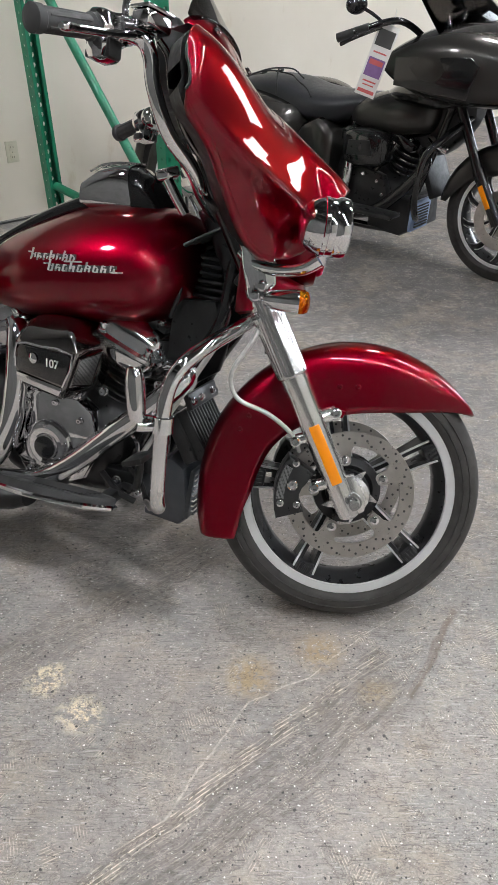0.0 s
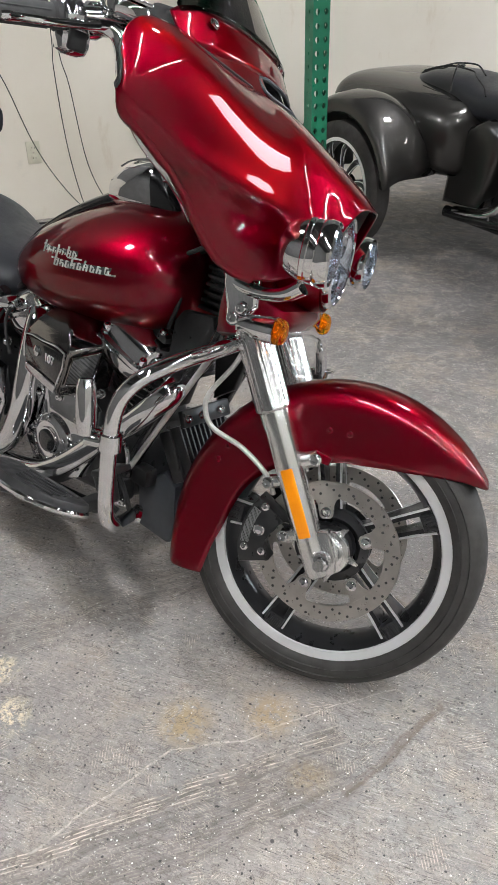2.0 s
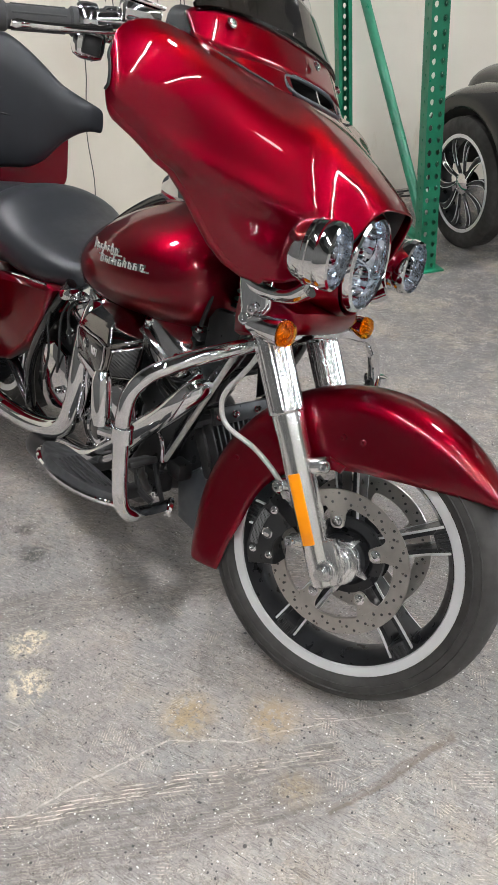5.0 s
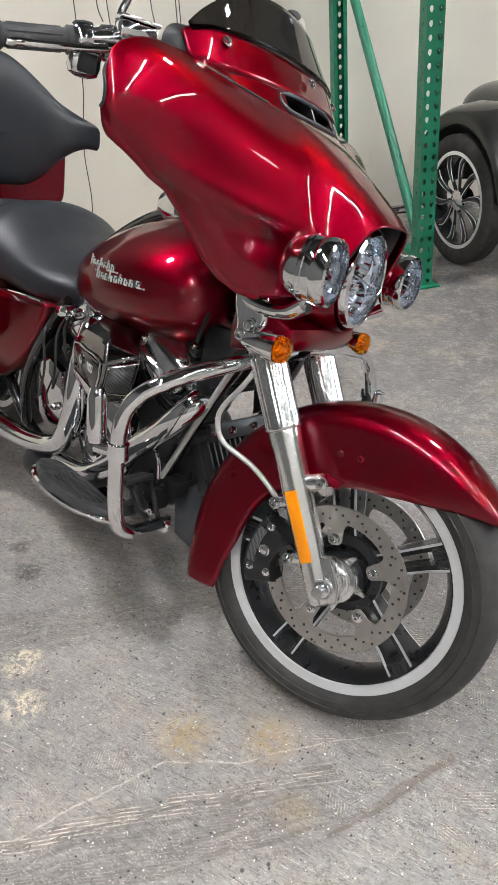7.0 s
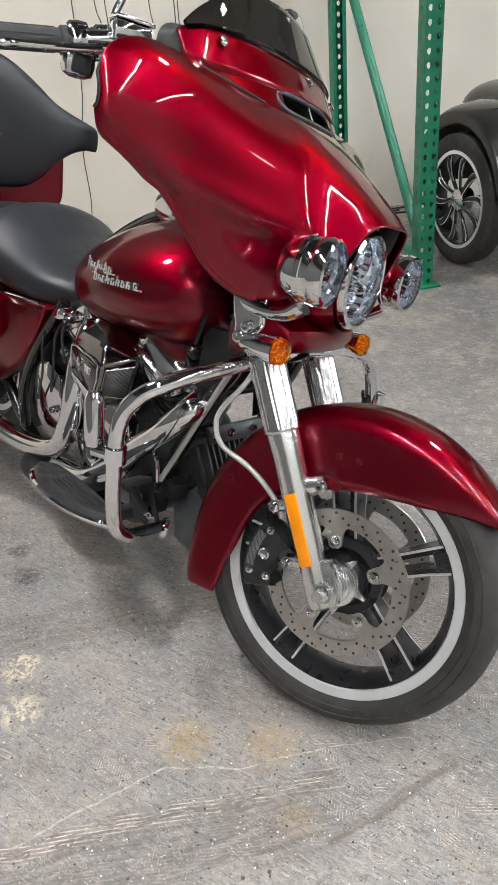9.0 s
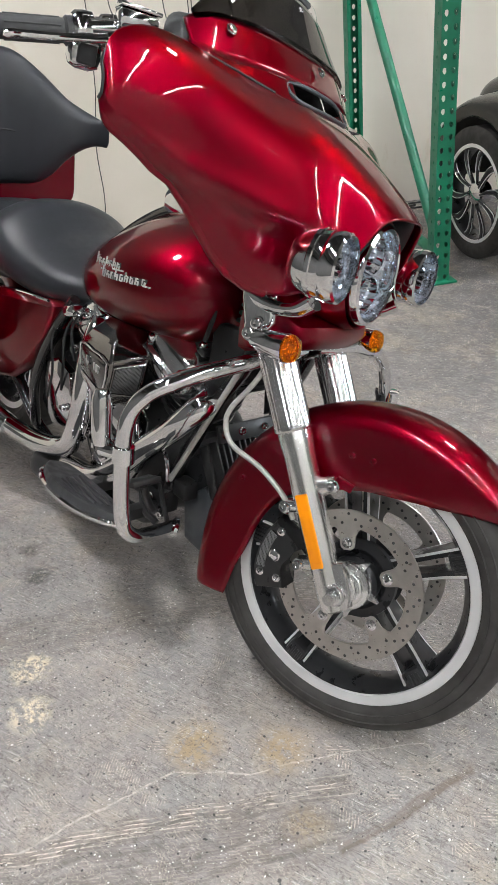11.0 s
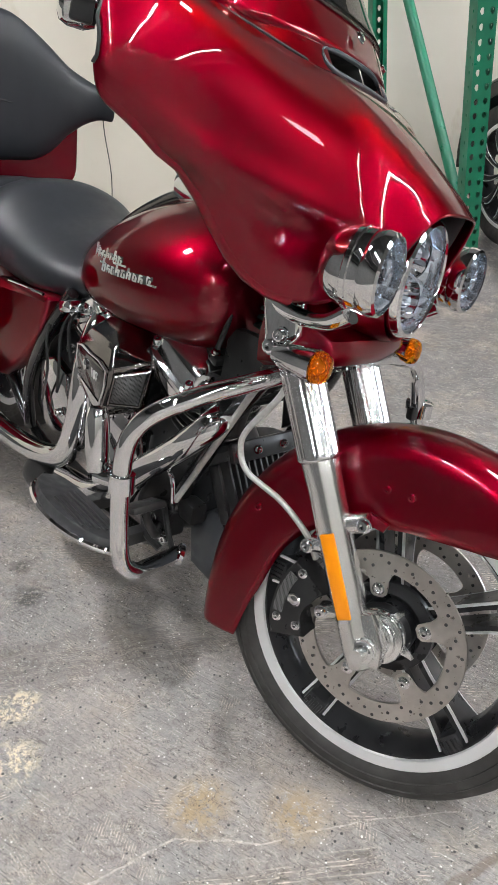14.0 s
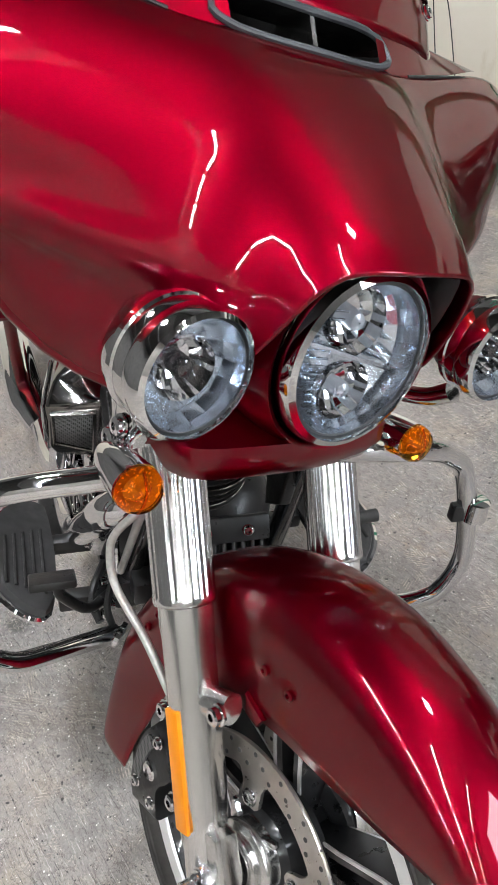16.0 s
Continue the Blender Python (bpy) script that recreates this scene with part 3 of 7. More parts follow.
def panel_light(at):
    lamp = thing("ceiling_light", ROOM @ pose(*at), "square white panel light on the ceiling", "ceiling light", "panel lights")
    bm = B()
    box(bm, (0.66, 0.66, 0.06), pose(0, 0, -0.03), 0.01)
    part("frame", bm, PAPER, lamp)
    bm = B()
    box(bm, (0.58, 0.58, 0.012), pose(0, 0, -0.067), 0.004)
    part("diffuser", bm, PANEL, lamp, "glowing white panel")
    return lamp


first_panel = panel_light((-3.0, -1.7, HIGH))
copy_thing(first_panel, ROOM @ pose(3.2, -1.7, HIGH))


def on_wall(u, z, off=0.0):
    return ROOM @ Vector((u, -off, z))


def outlet(u, z, label):
    ob = thing("wall_outlet", ROOM @ pose(u, 0, z), label, "outlet", "wall outlets")
    bm = B()
    box(bm, (0.075, 0.006, 0.118), pose(0, -0.003, 0), 0.002)
    part("plate", bm, IVORY, ob)
    for dz in (-0.027, 0.027):
        bm = B()
        box(bm, (0.034, 0.004, 0.036), pose(0, -0.008, dz), 0.0015)
        sock = part("socket", bm, IVORY, ob)
        bm = B()
        for dx in (-0.007, 0.007):
            box(bm, (0.0025, 0.002, 0.01), pose(dx, -0.0105, dz))
        part("slot", bm, PRINTDARK, sock)
    bm = B()
    lathe(bm, [(0.003, 0), (0.003, 0.0015), (0.0015, 0.002)], 8, axis_to((0, -1, 0), (0, -0.006, 0)))
    part("screw", bm, SATIN, ob)
    return ob


OUTLETS = [(-0.05, 0.378), (-0.935, 0.368)]
for u, z in OUTLETS:
    outlet(u, z, "ivory wall outlet plate low on the cream wall")


def hanging_cable(pts, label):
    ob = thing("hanging_cable", Matrix(), label, "cable", "hanging cables")
    bm = B()
    tube(bm, [tuple(on_wall(u, z, off)) for u, z, off in pts], 0.0026, 6, 5)
    part("cord", bm, CABLE, ob)
    return ob


CABLES = [
    [(-0.75, 3.2, 0.05), (-0.755, 2.0, 0.05), (-0.76, 0.98, 0.03), (-0.77, 0.79, 0.03), (-0.75, 0.39, 0.03), (-0.70, 0.07, 0.05), (-0.66, 0.008, 0.09)],
    [(-0.72, 3.2, 0.06), (-0.735, 2.0, 0.06), (-0.74, 0.975, 0.04), (-0.70, 0.69, 0.04), (-0.65, 0.29, 0.04), (-0.56, 0.06, 0.06), (-0.5, 0.008, 0.1)],
    [(-0.38, 3.2, 0.05), (-0.36, 1.6, 0.05), (-0.344, 0.776, 0.03), (-0.306, 0.557, 0.03), (-0.302, 0.31, 0.03), (-0.262, 0.109, 0.04), (-0.25, 0.008, 0.08)],
    [(-1.14, 3.2, 0.05), (-1.12, 1.6, 0.05), (-1.095, 0.959, 0.03), (-1.012, 0.669, 0.03), (-0.933, 0.424, 0.03), (-0.84, 0.236, 0.03), (-0.728, 0.076, 0.05), (-0.64, 0.008, 0.08)],
    [(-1.27, 3.2, 0.05), (-1.275, 1.3, 0.05), (-1.293, 0.859, 0.03), (-1.316, 0.70, 0.03), (-1.345, 0.50, 0.03), (-1.345, 0.256, 0.03), (-1.375, 0.065, 0.05), (-1.40, 0.008, 0.08)],
    [(-1.2, 3.2, 0.08), (-1.17, 1.6, 0.07), (-1.164, 1.23, 0.06), (-1.144, 1.13, 0.06)],
    [(-0.91, 3.2, 0.08), (-0.90, 1.6, 0.07), (-0.89, 1.21, 0.06), (-0.88, 1.11, 0.06)],
]
for pts in CABLES:
    hanging_cable(pts, "thin black cable hanging down the cream wall")


# ---------------------------------------------------------------- green rack upright
def holed_strip(bm, width, height, pitch, cols, r, m):
    """A strip with teardrop holes punched through: x across, z up."""
    xs = np.linspace(-width / 2, width / 2, cols + 1)
    rows = int(height / pitch)
    for i in range(cols):
        for k in range(rows):
            x0, x1, z0, z1 = xs[i], xs[i + 1], k * pitch, (k + 1) * pitch
            cx, cz = (x0 + x1) / 2, (z0 + z1) / 2
            outer = [(x1, cz), (x1, z1), (cx, z1), (x0, z1), (x0, cz), (x0, z0), (cx, z0), (x1, z0)]
            inner = [(cx + r * math.cos(a) * (0.72 if 200 < math.degrees(a) % 360 < 340 else 1), cz + 1.35 * r * math.sin(a)) for a in np.arange(8) * math.pi / 4]
            vo = [bm.verts.new(m @ Vector((x, 0, z))) for x, z in outer]
            vi = [bm.verts.new(m @ Vector((x, 0, z))) for x, z in inner]
            vd = [bm.verts.new(m @ Vector((x, 0.003, z))) for x, z in inner]
            for a in range(8):
                b = (a + 1) % 8
                bm.faces.new((vo[a], vo[b], vi[b], vi[a]))
                bm.faces.new((vi[a], vi[b], vd[b], vd[a]))


def rack_post(rack, at, tall):
    bm = B()
    w, d = 0.078, 0.07
    # open channel: double-punched face outwards, slotted flanks, lips on the inner side
    away = -1 if at[1] < 0.5 else 1
    mid = at[0] + 0.035
    holed_strip(bm, w, tall, 0.051, 2, 0.0095, pose(mid, at[1] + away * d / 2, 0, 0, 0, 0 if away < 0 else 180))
    for s in (-1, 1):
        holed_strip(bm, d, tall, 0.051, 1, 0.0055, pose(mid + s * w / 2, at[1], 0, 0, 0, 90 * s))
        box(bm, (0.02, 0.003, tall), pose(mid + s * (w / 2 - 0.010), at[1] - away * d / 2, tall / 2))
    bmesh.ops.remove_doubles(bm, verts=bm.verts[:], dist=0.0004)
    post = part("post", bm, GREEN, rack, flip=False)
    bm = B()
    box(bm, (0.14, 0.13, 0.008), pose(at[0] + 0.035, at[1], 0.004), 0.002)
    part("base_plate", bm, GREEN, rack)
    return post


def rack_frame():
    # local y runs from the post out in the room to the post by the wall
    rack = thing("rack_upright", pose(-0.395, 3.742, 0, 0.45, -1.35, 0) @ pose(0, 0, 0, 0, 0, 43.5), "green painted steel pallet rack upright with punched holes", "rack")
    rack_post(rack, (0, 0), 3.6)
    rack_post(rack, (0, 1.19), 3.6)
    for (y0, z0), (y1, z1) in (((0.04, 0.20), (1.15, 1.42)), ((0.04, 0.12), (1.15, 0.20)), ((0.04, 2.75), (1.15, 1.75)), ((0.04, 2.9), (1.15, 2.9))):
        bm = B()
        tube(bm, [(0.035, y0, z0), (0.035, y1, z1)], 0.024, 12, 1)
        part("brace", bm, GREEN, rack)
    return rack


rack_frame()

# ---------------------------------------------------------------- the red motorcycle
# Bike space: x ahead, y to its left, z up, the front wheel's contact at the origin.
BIKE = pose(0.264, 1.430, -0.005, -13.435, 0, -19.356)
RAKE, STEERED = 26.0, 20.973
STEER = Matrix.Translation((0.17, 0, 0)) @ Matrix.Rotation(radians(STEERED), 4, (-math.sin(radians(RAKE)), 0, math.cos(radians(RAKE)))) @ Matrix.Translation((-0.17, 0, 0))
AXLE = 0.303
bike = thing("motorcycle", BIKE, "candy red touring motorcycle with chrome trim leaning on its stand", "motorcycle")
ACROSS = Matrix.Rotation(radians(90), 4, "X")  # lathe axis z -> -y


def front(name, bm, mat, parent=None, label="", angle=38):
    return part(name, bm, mat, parent or bike, label, STEER, angle)


def rear(name, bm, mat, parent=None, label="", angle=38):
    return part(name, bm, mat, parent or bike, label, None, angle)


def polar(r, deg, y=0.0):
    return (r * math.cos(radians(deg)), y, AXLE + r * math.sin(radians(deg)))


def bolt(bm, at, direction, r=0.007, h=0.006):
    m = axis_to(direction, at)
    lathe(bm, [(r * 1.25, 0), (r * 1.25, h * 0.25), (r, h * 0.3), (r, h * 0.85), (r * 0.8, h), (r * 0.45, h), (r * 0.4, h * 0.5)], 12, m)
    return bm


# ---- front wheel
def wheel_parts(owner, place, tyre_r, rim_r, width, hub_y, spokes=5, phase=33.0):
    hub = place @ ACROSS
    bm = B()
    w = width / 2
    lathe(bm, [(rim_r - 0.002, w * 0.80), (rim_r - 0.024, w * 0.76), (rim_r - 0.03, w * 0.55), (rim_r - 0.04, w * 0.3), (rim_r - 0.04, -w * 0.3), (rim_r - 0.03, -w * 0.55), (rim_r - 0.024, -w * 0.76), (rim_r - 0.002, -w * 0.80)], 72, hub, True)
    wheel = owner("wheel", bm, WHEELBLACK, None, "black cast wheel with machined rim edge")
    bm = B()
    for s in (1, -1):
        lathe(bm, [(rim_r, s * w * 0.82), (rim_r - 0.002, s * w * 0.86), (rim_r - 0.02, s * w * 0.84), (rim_r - 0.022, s * w * 0.78)], 72, hub, True)
    owner("rim_edge", bm, MACHINED, wheel, "bright machined rim edge")
    bm = B()
    bead = rim_r - 0.004
    h = tyre_r - bead
    prof = [(bead, w * 0.80), (bead + h * 0.12, w * 0.93), (bead + h * 0.35, w), (bead + h * 0.6, w * 0.95), (bead + h * 0.8, w * 0.76), (bead + h * 0.93, w * 0.48), (tyre_r, w * 0.16)]
    prof = prof + [(r, -y) for r, y in prof[::-1]]
    lathe(bm, prof, 96, hub, True)
    owner("tyre", bm, RUBBER, wheel, "worn black tyre")
    for q, y in ((0.28, 1.0), (0.52, 0.985)):
        for s in (1, -1):
            bm = B()
            lathe(bm, [(bead + h * q - 0.0015, s * w * (y - 0.015)), (bead + h * q, s * (w * y + 0.0012)), (bead + h * q + 0.0015, s * w * (y - 0.015))], 96, hub, True)
            owner("sidewall_ring", bm, RUBBER, wheel)
    # dark strips on the crown that stand in for the shade in the tread grooves
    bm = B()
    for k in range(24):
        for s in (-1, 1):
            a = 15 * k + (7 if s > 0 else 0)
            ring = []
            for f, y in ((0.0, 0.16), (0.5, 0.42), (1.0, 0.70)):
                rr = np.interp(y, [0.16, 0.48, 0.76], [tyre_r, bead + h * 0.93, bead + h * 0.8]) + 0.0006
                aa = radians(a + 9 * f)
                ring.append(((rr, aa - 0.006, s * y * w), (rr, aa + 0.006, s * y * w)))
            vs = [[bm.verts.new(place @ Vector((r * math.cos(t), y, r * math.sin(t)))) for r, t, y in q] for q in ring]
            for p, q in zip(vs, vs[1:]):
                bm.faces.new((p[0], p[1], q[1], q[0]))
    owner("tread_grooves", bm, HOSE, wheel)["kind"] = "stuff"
    # hub barrel
    bm = B()
    lathe(bm, [(0.03, hub_y), (0.036, hub_y - 0.004), (0.038, hub_y - 0.02), (0.05, hub_y - 0.035), (0.05, -hub_y + 0.035), (0.038, -hub_y + 0.02), (0.036, -hub_y + 0.004), (0.03, -hub_y)], 36, hub)
    # webbed flange that carries the spokes
    for s in (-1, 1):
        lathe(bm, [(0.046, s * 0.018), (0.060, s * 0.030), (0.078, s * 0.026), (0.080, s * 0.018), (0.060, s * 0.012)], 40, hub, True)
    owner("hub", bm, WHEELBLACK, wheel)
    for k in range(spokes):
        a0 = phase + 360 / spokes * k
        bm, edge = B(), B()
        for s in (-1, 1):
            for target, y0, y1, grow in ((bm, -0.028, 0.028, 0.0), (edge, -0.0305, -0.0275, 0.001), (edge, 0.0275, 0.0305, 0.001)):
                rings = []
                for r, off, half, inset in ((0.042, 0.015, 0.008, 0.55), (0.10, 0.016, 0.0065, 0.8), (0.17, 0.0185, 0.006, 1.0), (rim_r - 0.03, 0.0205, 0.007, 1.35), (rim_r - 0.010, 0.0215, 0.007, 1.62 if width < 0.14 else 1.35)):
                    hh = half if target is bm else 0.0022
                    c = off * s + (0 if target is bm else s * half * 0.75)
                    quad = [(r, c - hh, y0 * inset), (r, c + hh, y0 * inset), (r, c + hh, y1 * inset), (r, c - hh, y1 * inset)]
                    rot = Matrix.Rotation(radians(-a0), 4, "Y")
                    rings.append([place @ rot @ Vector((x, y, z)) for x, z, y in quad])
                loft(target, rings)
        # foot block where the pair meets the rim
        rot = Matrix.Rotation(radians(-a0), 4, "Y")
        box(bm, (0.036, width * 0.74, 0.040), place @ rot @ pose(rim_r - 0.034, 0, 0), 0.006)
        for k in (-1.5, -0.5, 0.5, 1.5):
            for e in (-1, 1):
                box(bm, (0.022, 0.004, 0.0045), place @ rot @ pose(rim_r - 0.034, e * (width * 0.37 + 0.001), k * 0.0085), 0.001)
        owner("spoke", bm, WHEELBLACK, wheel)
        owner("spoke_edge", edge, MACHINED, wheel, "bright machined spoke edges")
    return wheel


WHEEL_AT = Matrix.Translation((0, 0, AXLE))
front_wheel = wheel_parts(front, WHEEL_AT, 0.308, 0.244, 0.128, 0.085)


def brake_disc(y):
    s = 1 if y > 0 else -1
    m = WHEEL_AT @ Matrix.Translation((0, y, 0)) @ ACROSS
    bm = B()
    lathe(bm, [(0.146, -0.0025), (0.147, 0), (0.146, 0.0025), (0.114, 0.0025), (0.113, 0), (0.114, -0.0025)], 72, m, True)
    disc = front("brake_disc", bm, STEEL, None, "drilled steel brake disc")
    # five arms from the ring to the carrier bolts
    for k in range(5):
        a = 33 + 72 * k
        rot = Matrix.Rotation(radians(-a), 4, "Y")
        outline = [(0.069, -0.007), (0.074, -0.013), (0.084, -0.015), (0.097, -0.016), (0.107, -0.021), (0.117, -0.033), (0.117, 0.033), (0.107, 0.021), (0.097, 0.016), (0.084, 0.015), (0.074, 0.013), (0.069, 0.007)]
        bm = B()
        plate(bm, outline, 0.0045, WHEEL_AT @ Matrix.Translation((0, y, 0)) @ rot @ Matrix.Rotation(radians(90), 4, "X"))
        front("disc_arm", bm, STEEL, disc)
    bm = B()
    for k in range(60):
        r = (0.121, 0.130, 0.139)[k % 3] + 0.0
        a = 6 * k + 2
        for side in (-1, 1):
            mm = axis_to((0, side, 0), polar(r, a, y + side * 0.0026))
            lathe(bm, [(0.0029, 0), (0.0029, 0.0005)], 8, mm)
    front("drilling", bm, PRINTDARK, disc)["kind"] = "stuff"
    for k in range(5):
        bm = B()
        a = 33 + 72 * k
        bolt(bm, polar(0.083, a, y + s * 0.002), (0, s, 0), 0.0085, 0.007)
        front("bolt", bm, CHROME, disc)
    bm = B()
    out = WHEEL_AT @ Matrix.Translation((0, y, 0)) @ (ACROSS if s < 0 else Matrix.Rotation(radians(-90), 4, "X"))
    lathe(bm, [(0.045, -0.012), (0.046, 0.004), (0.044, 0.007), (0.036, 0.009), (0.034, 0.016), (0.031, 0.018), (0.024, 0.018), (0.024, -0.012)], 40, out)
    front("carrier", bm, SATIN, disc, "machined hub face")
    for k in range(5):
        bm = B()
        rot = Matrix.Rotation(radians(-(69 + 72 * k)), 4, "Y")
        plate(bm, [(0.040, -0.010), (0.052, -0.006), (0.063, -0.009), (0.066, -0.005), (0.056, 0.001), (0.048, 0.009), (0.040, 0.010)], 0.007, WHEEL_AT @ Matrix.Translation((0, y - s * 0.003, 0)) @ rot @ Matrix.Rotation(radians(90), 4, "X"), 0.0012)
        front("hub_finger", bm, SATIN, disc)
    return disc


brake_disc(-0.072)
brake_disc(0.072)

# ---- fork
FORK_DIR = Vector((-0.489, 0, 0.872)).normalized()


def fork_point(d, y):
    return Vector((-0.011, y, AXLE - 0.012)) + FORK_DIR * d


def fork_leg(s):
    y = s * 0.114
    bm = B()
    m = axis_to(FORK_DIR, fork_point(-0.03, y))
    lathe(bm, [(0.016, 0.0), (0.024, 0.006), (0.026, 0.03), (0.0262, 0.10), (0.0285, 0.13), (0.029, 0.30), (0.0305, 0.315), (0.0305, 0.338), (0.024, 0.345)], 32, m)
    # axle boss with the cast foot
    lathe(bm, [(0.019, -0.024), (0.021, -0.020), (0.021, 0.020), (0.019, 0.024)], 24, Matrix.Translation((0, y, AXLE)) @ ACROSS)
    plate(bm, [(-0.024, -0.016), (0.020, -0.026), (0.030, -0.018), (0.026, 0.014), (-0.004, 0.06), (-0.030, 0.05)], 0.03, Matrix.Translation((0, y, AXLE)) @ Matrix.Rotation(radians(90), 4, "X"), 0.004)
    # lugs for the caliper and the mudguard
    lug = fork_point(0.205, y)
    tube(bm, [lug, lug + Vector((0.05, s * -0.012, 0.022))], 0.017, 14, 1)
    for d in (0.06, 0.17):
        q = fork_point(d, y)
        tube(bm, [q, q + Vector((-0.048, s * -0.006, -0.02))], 0.014, 12, 1)
    leg = front("fork_slider", bm, SATIN, None, "brushed aluminium fork slider")
    for d in (0.06, 0.17):
        bm = B()
        bolt(bm, fork_point(d, y) + Vector((-0.046, s * 0.007, -0.019)), (0, s, 0), 0.0095, 0.010)
        front("bolt", bm, CHROME, leg)
    bm = B()
    bolt(bm, lug + Vector((0.05, s * 0.004, 0.022)), (0, s, 0), 0.010, 0.012)
    front("bolt", bm, CHROME, leg)
    bm = B()
    bolt(bm, (0, y + s * 0.022, AXLE), (0, s, 0), 0.0125, 0.012)
    front("axle_nut", bm, CHROME, leg)
    bm = B()
    a, b = fork_point(0.06, y + s * 0.0285), fork_point(0.195, y + s * 0.0285)
    m = Matrix.Translation((a + b) / 2) @ Matrix.Rotation(math.atan2(-FORK_DIR.x, FORK_DIR.z) * -1, 4, "Y")
    box(bm, (0.024, 0.006, 0.138), m, 0.0025)
    front("reflector", bm, AMBER, leg, "amber side reflector")
    bm = B()
    m = axis_to(FORK_DIR, fork_point(0.31, y))
    rings = []
    prof = [(0.030, 0.0), (0.0345, 0.0), (0.0352, 0.003), (0.0352, 0.008), (0.0345, 0.011), (0.0345, 0.155), (0.0345, 0.168), (0.036, 0.165), (0.036, 0.175)]
    for r, h in prof:
        depth = 0.0009 * (0.01 < h < 0.17)
        flute = [r - depth * (0.5 + 0.5 * math.cos(k * math.pi / 8)) ** 2 for k in range(288)]
        rings.append([m @ Vector((q * math.cos(k * math.pi / 144), q * math.sin(k * math.pi / 144), h)) for k, q in enumerate(flute)])
    loft(bm, rings)
    front("fork_cover", bm, COVER, None, "fluted chrome fork cover", 80)
    bm = B()
    m = axis_to(FORK_DIR, fork_point(0.47, y))
    lathe(bm, [(0.024, 0), (0.024, 0.30)], 24, m)
    front("fork_tube", bm, GLOSS, None, "black upper fork tube")
    return leg


for s in (-1, 1):
    fork_leg(s)
bm = B()
tube(bm, [(0, -0.16, AXLE), (0, 0.16, AXLE)], 0.011, 16, 1)
front("axle", bm, SATIN)

# caliper: curved black body over the rear of the disc
def caliper(s):
    y = s * 0.098
    outline = []
    for a in np.linspace(150, 200, 8):
        outline.append((0.172 * math.cos(radians(a)), 0.172 * math.sin(radians(a))))
    for a in np.linspace(200, 150, 8):
        r = 0.112 + 0.012 * math.cos(radians((a - 180) * 5))
        outline.append((r * math.cos(radians(a)), r * math.sin(radians(a))))
    bm = B()
    plate(bm, outline, 0.055, Matrix.Translation((0, y, AXLE)) @ Matrix.Rotation(radians(90), 4, "X"), 0.006)
    cal = front("brake_caliper", bm, CASING, None, "black four-piston brake caliper")
    bm = B()
    out = [(0.167 * math.cos(radians(a)), 0.167 * math.sin(radians(a))) for a in np.linspace(157, 184, 8)] + [(0.150 * math.cos(radians(a)), 0.150 * math.sin(radians(a))) for a in np.linspace(184, 157, 8)]
    plate(bm, out, 0.003, Matrix.Translation((0, y + s * 0.029, AXLE)) @ Matrix.Rotation(radians(90), 4, "X"))
    front("badge_plate", bm, MESH, cal, "grey meshed badge plate")
    bm = B()
    lathe(bm, [(0.012, 0.0), (0.012, 0.004), (0.010, 0.006), (0.0085, 0.0045), (0.004, 0.0045), (0.001, 0.006)], 24, axis_to((0, s, 0), polar(0.136, 171, y + s * 0.0275)))
    front("round_badge", bm, CHROME, cal, "round chrome badge")
    for r, a, q in ((0.150, 152, 0.0065), (0.158, 188, 0.0065), (0.122, 190, 0.0065)):
        bm = B()
        bolt(bm, polar(r, a, y + s * 0.0275), (0, s, 0), q, 0.006)
        front("bolt", bm, CHROME, cal)


for s in (-1, 1):
    caliper(s)

# ---- front mudguard
def mudguard():
    th = [38.5, 41, 44.5, 51, 62, 78, 95, 112, 128, 142, 156, 170, 184, 196, 204, 208]
    crown = [0.333, 0.334, 0.335, 0.336, 0.337, 0.338, 0.338, 0.338, 0.338, 0.338, 0.339, 0.341, 0.345, 0.350, 0.354, 0.356]
    low = [0.328, 0.317, 0.301, 0.268, 0.228, 0.198, 0.186, 0.182, 0.190, 0.200, 0.207, 0.212, 0.222, 0.246, 0.266, 0.280]
    half = [0.030, 0.046, 0.056, 0.064, 0.070, 0.074, 0.075, 0.075, 0.075, 0.075, 0.075, 0.075, 0.076, 0.077, 0.078, 0.078]
    rows = spline(np.c_[th, crown, low, half], 4)
    rings = []
    for t, rc, rl, hw in rows:
        d = rc - rl
        sec = [(-hw * 0.97, rl), (-hw, rl + d * 0.35), (-hw * 0.995, rl + d * 0.66), (-hw * 0.93, rc - min(0.034, d * 0.2)), (-hw * 0.76, rc - min(0.014, d * 0.1)), (-hw * 0.42, rc - 0.003), (0, rc)]
        sec = sec + [(-y, r) for y, r in sec[-2::-1]]
        fine = spline(sec, 3)
        twist = 6.5 * min(1, max(0, (t - 188) / 18))
        rings.append([polar(r, t - twist * (r - rl) / d, y) for y, r in fine])
    bm = B()
    loft(bm, rings, closed=False)
    ob = front("front_mudguard", bm, RED, None, "candy red front mudguard", 60)
    sol = ob.modifiers.new("thick", "SOLIDIFY")
    sol.thickness, sol.offset = 0.0035, 0
    for x, z in ((-0.055, 0.545), (-0.015, 0.548), (-0.246, 0.458), (-0.262, 0.425)):
        for s in (-1, 1):
            bm = B()
            bolt(bm, (x, s * 0.0755, z), (0, s, 0), 0.0062, 0.006)
            front("screw", bm, RED, ob)
    return ob


mudguard()
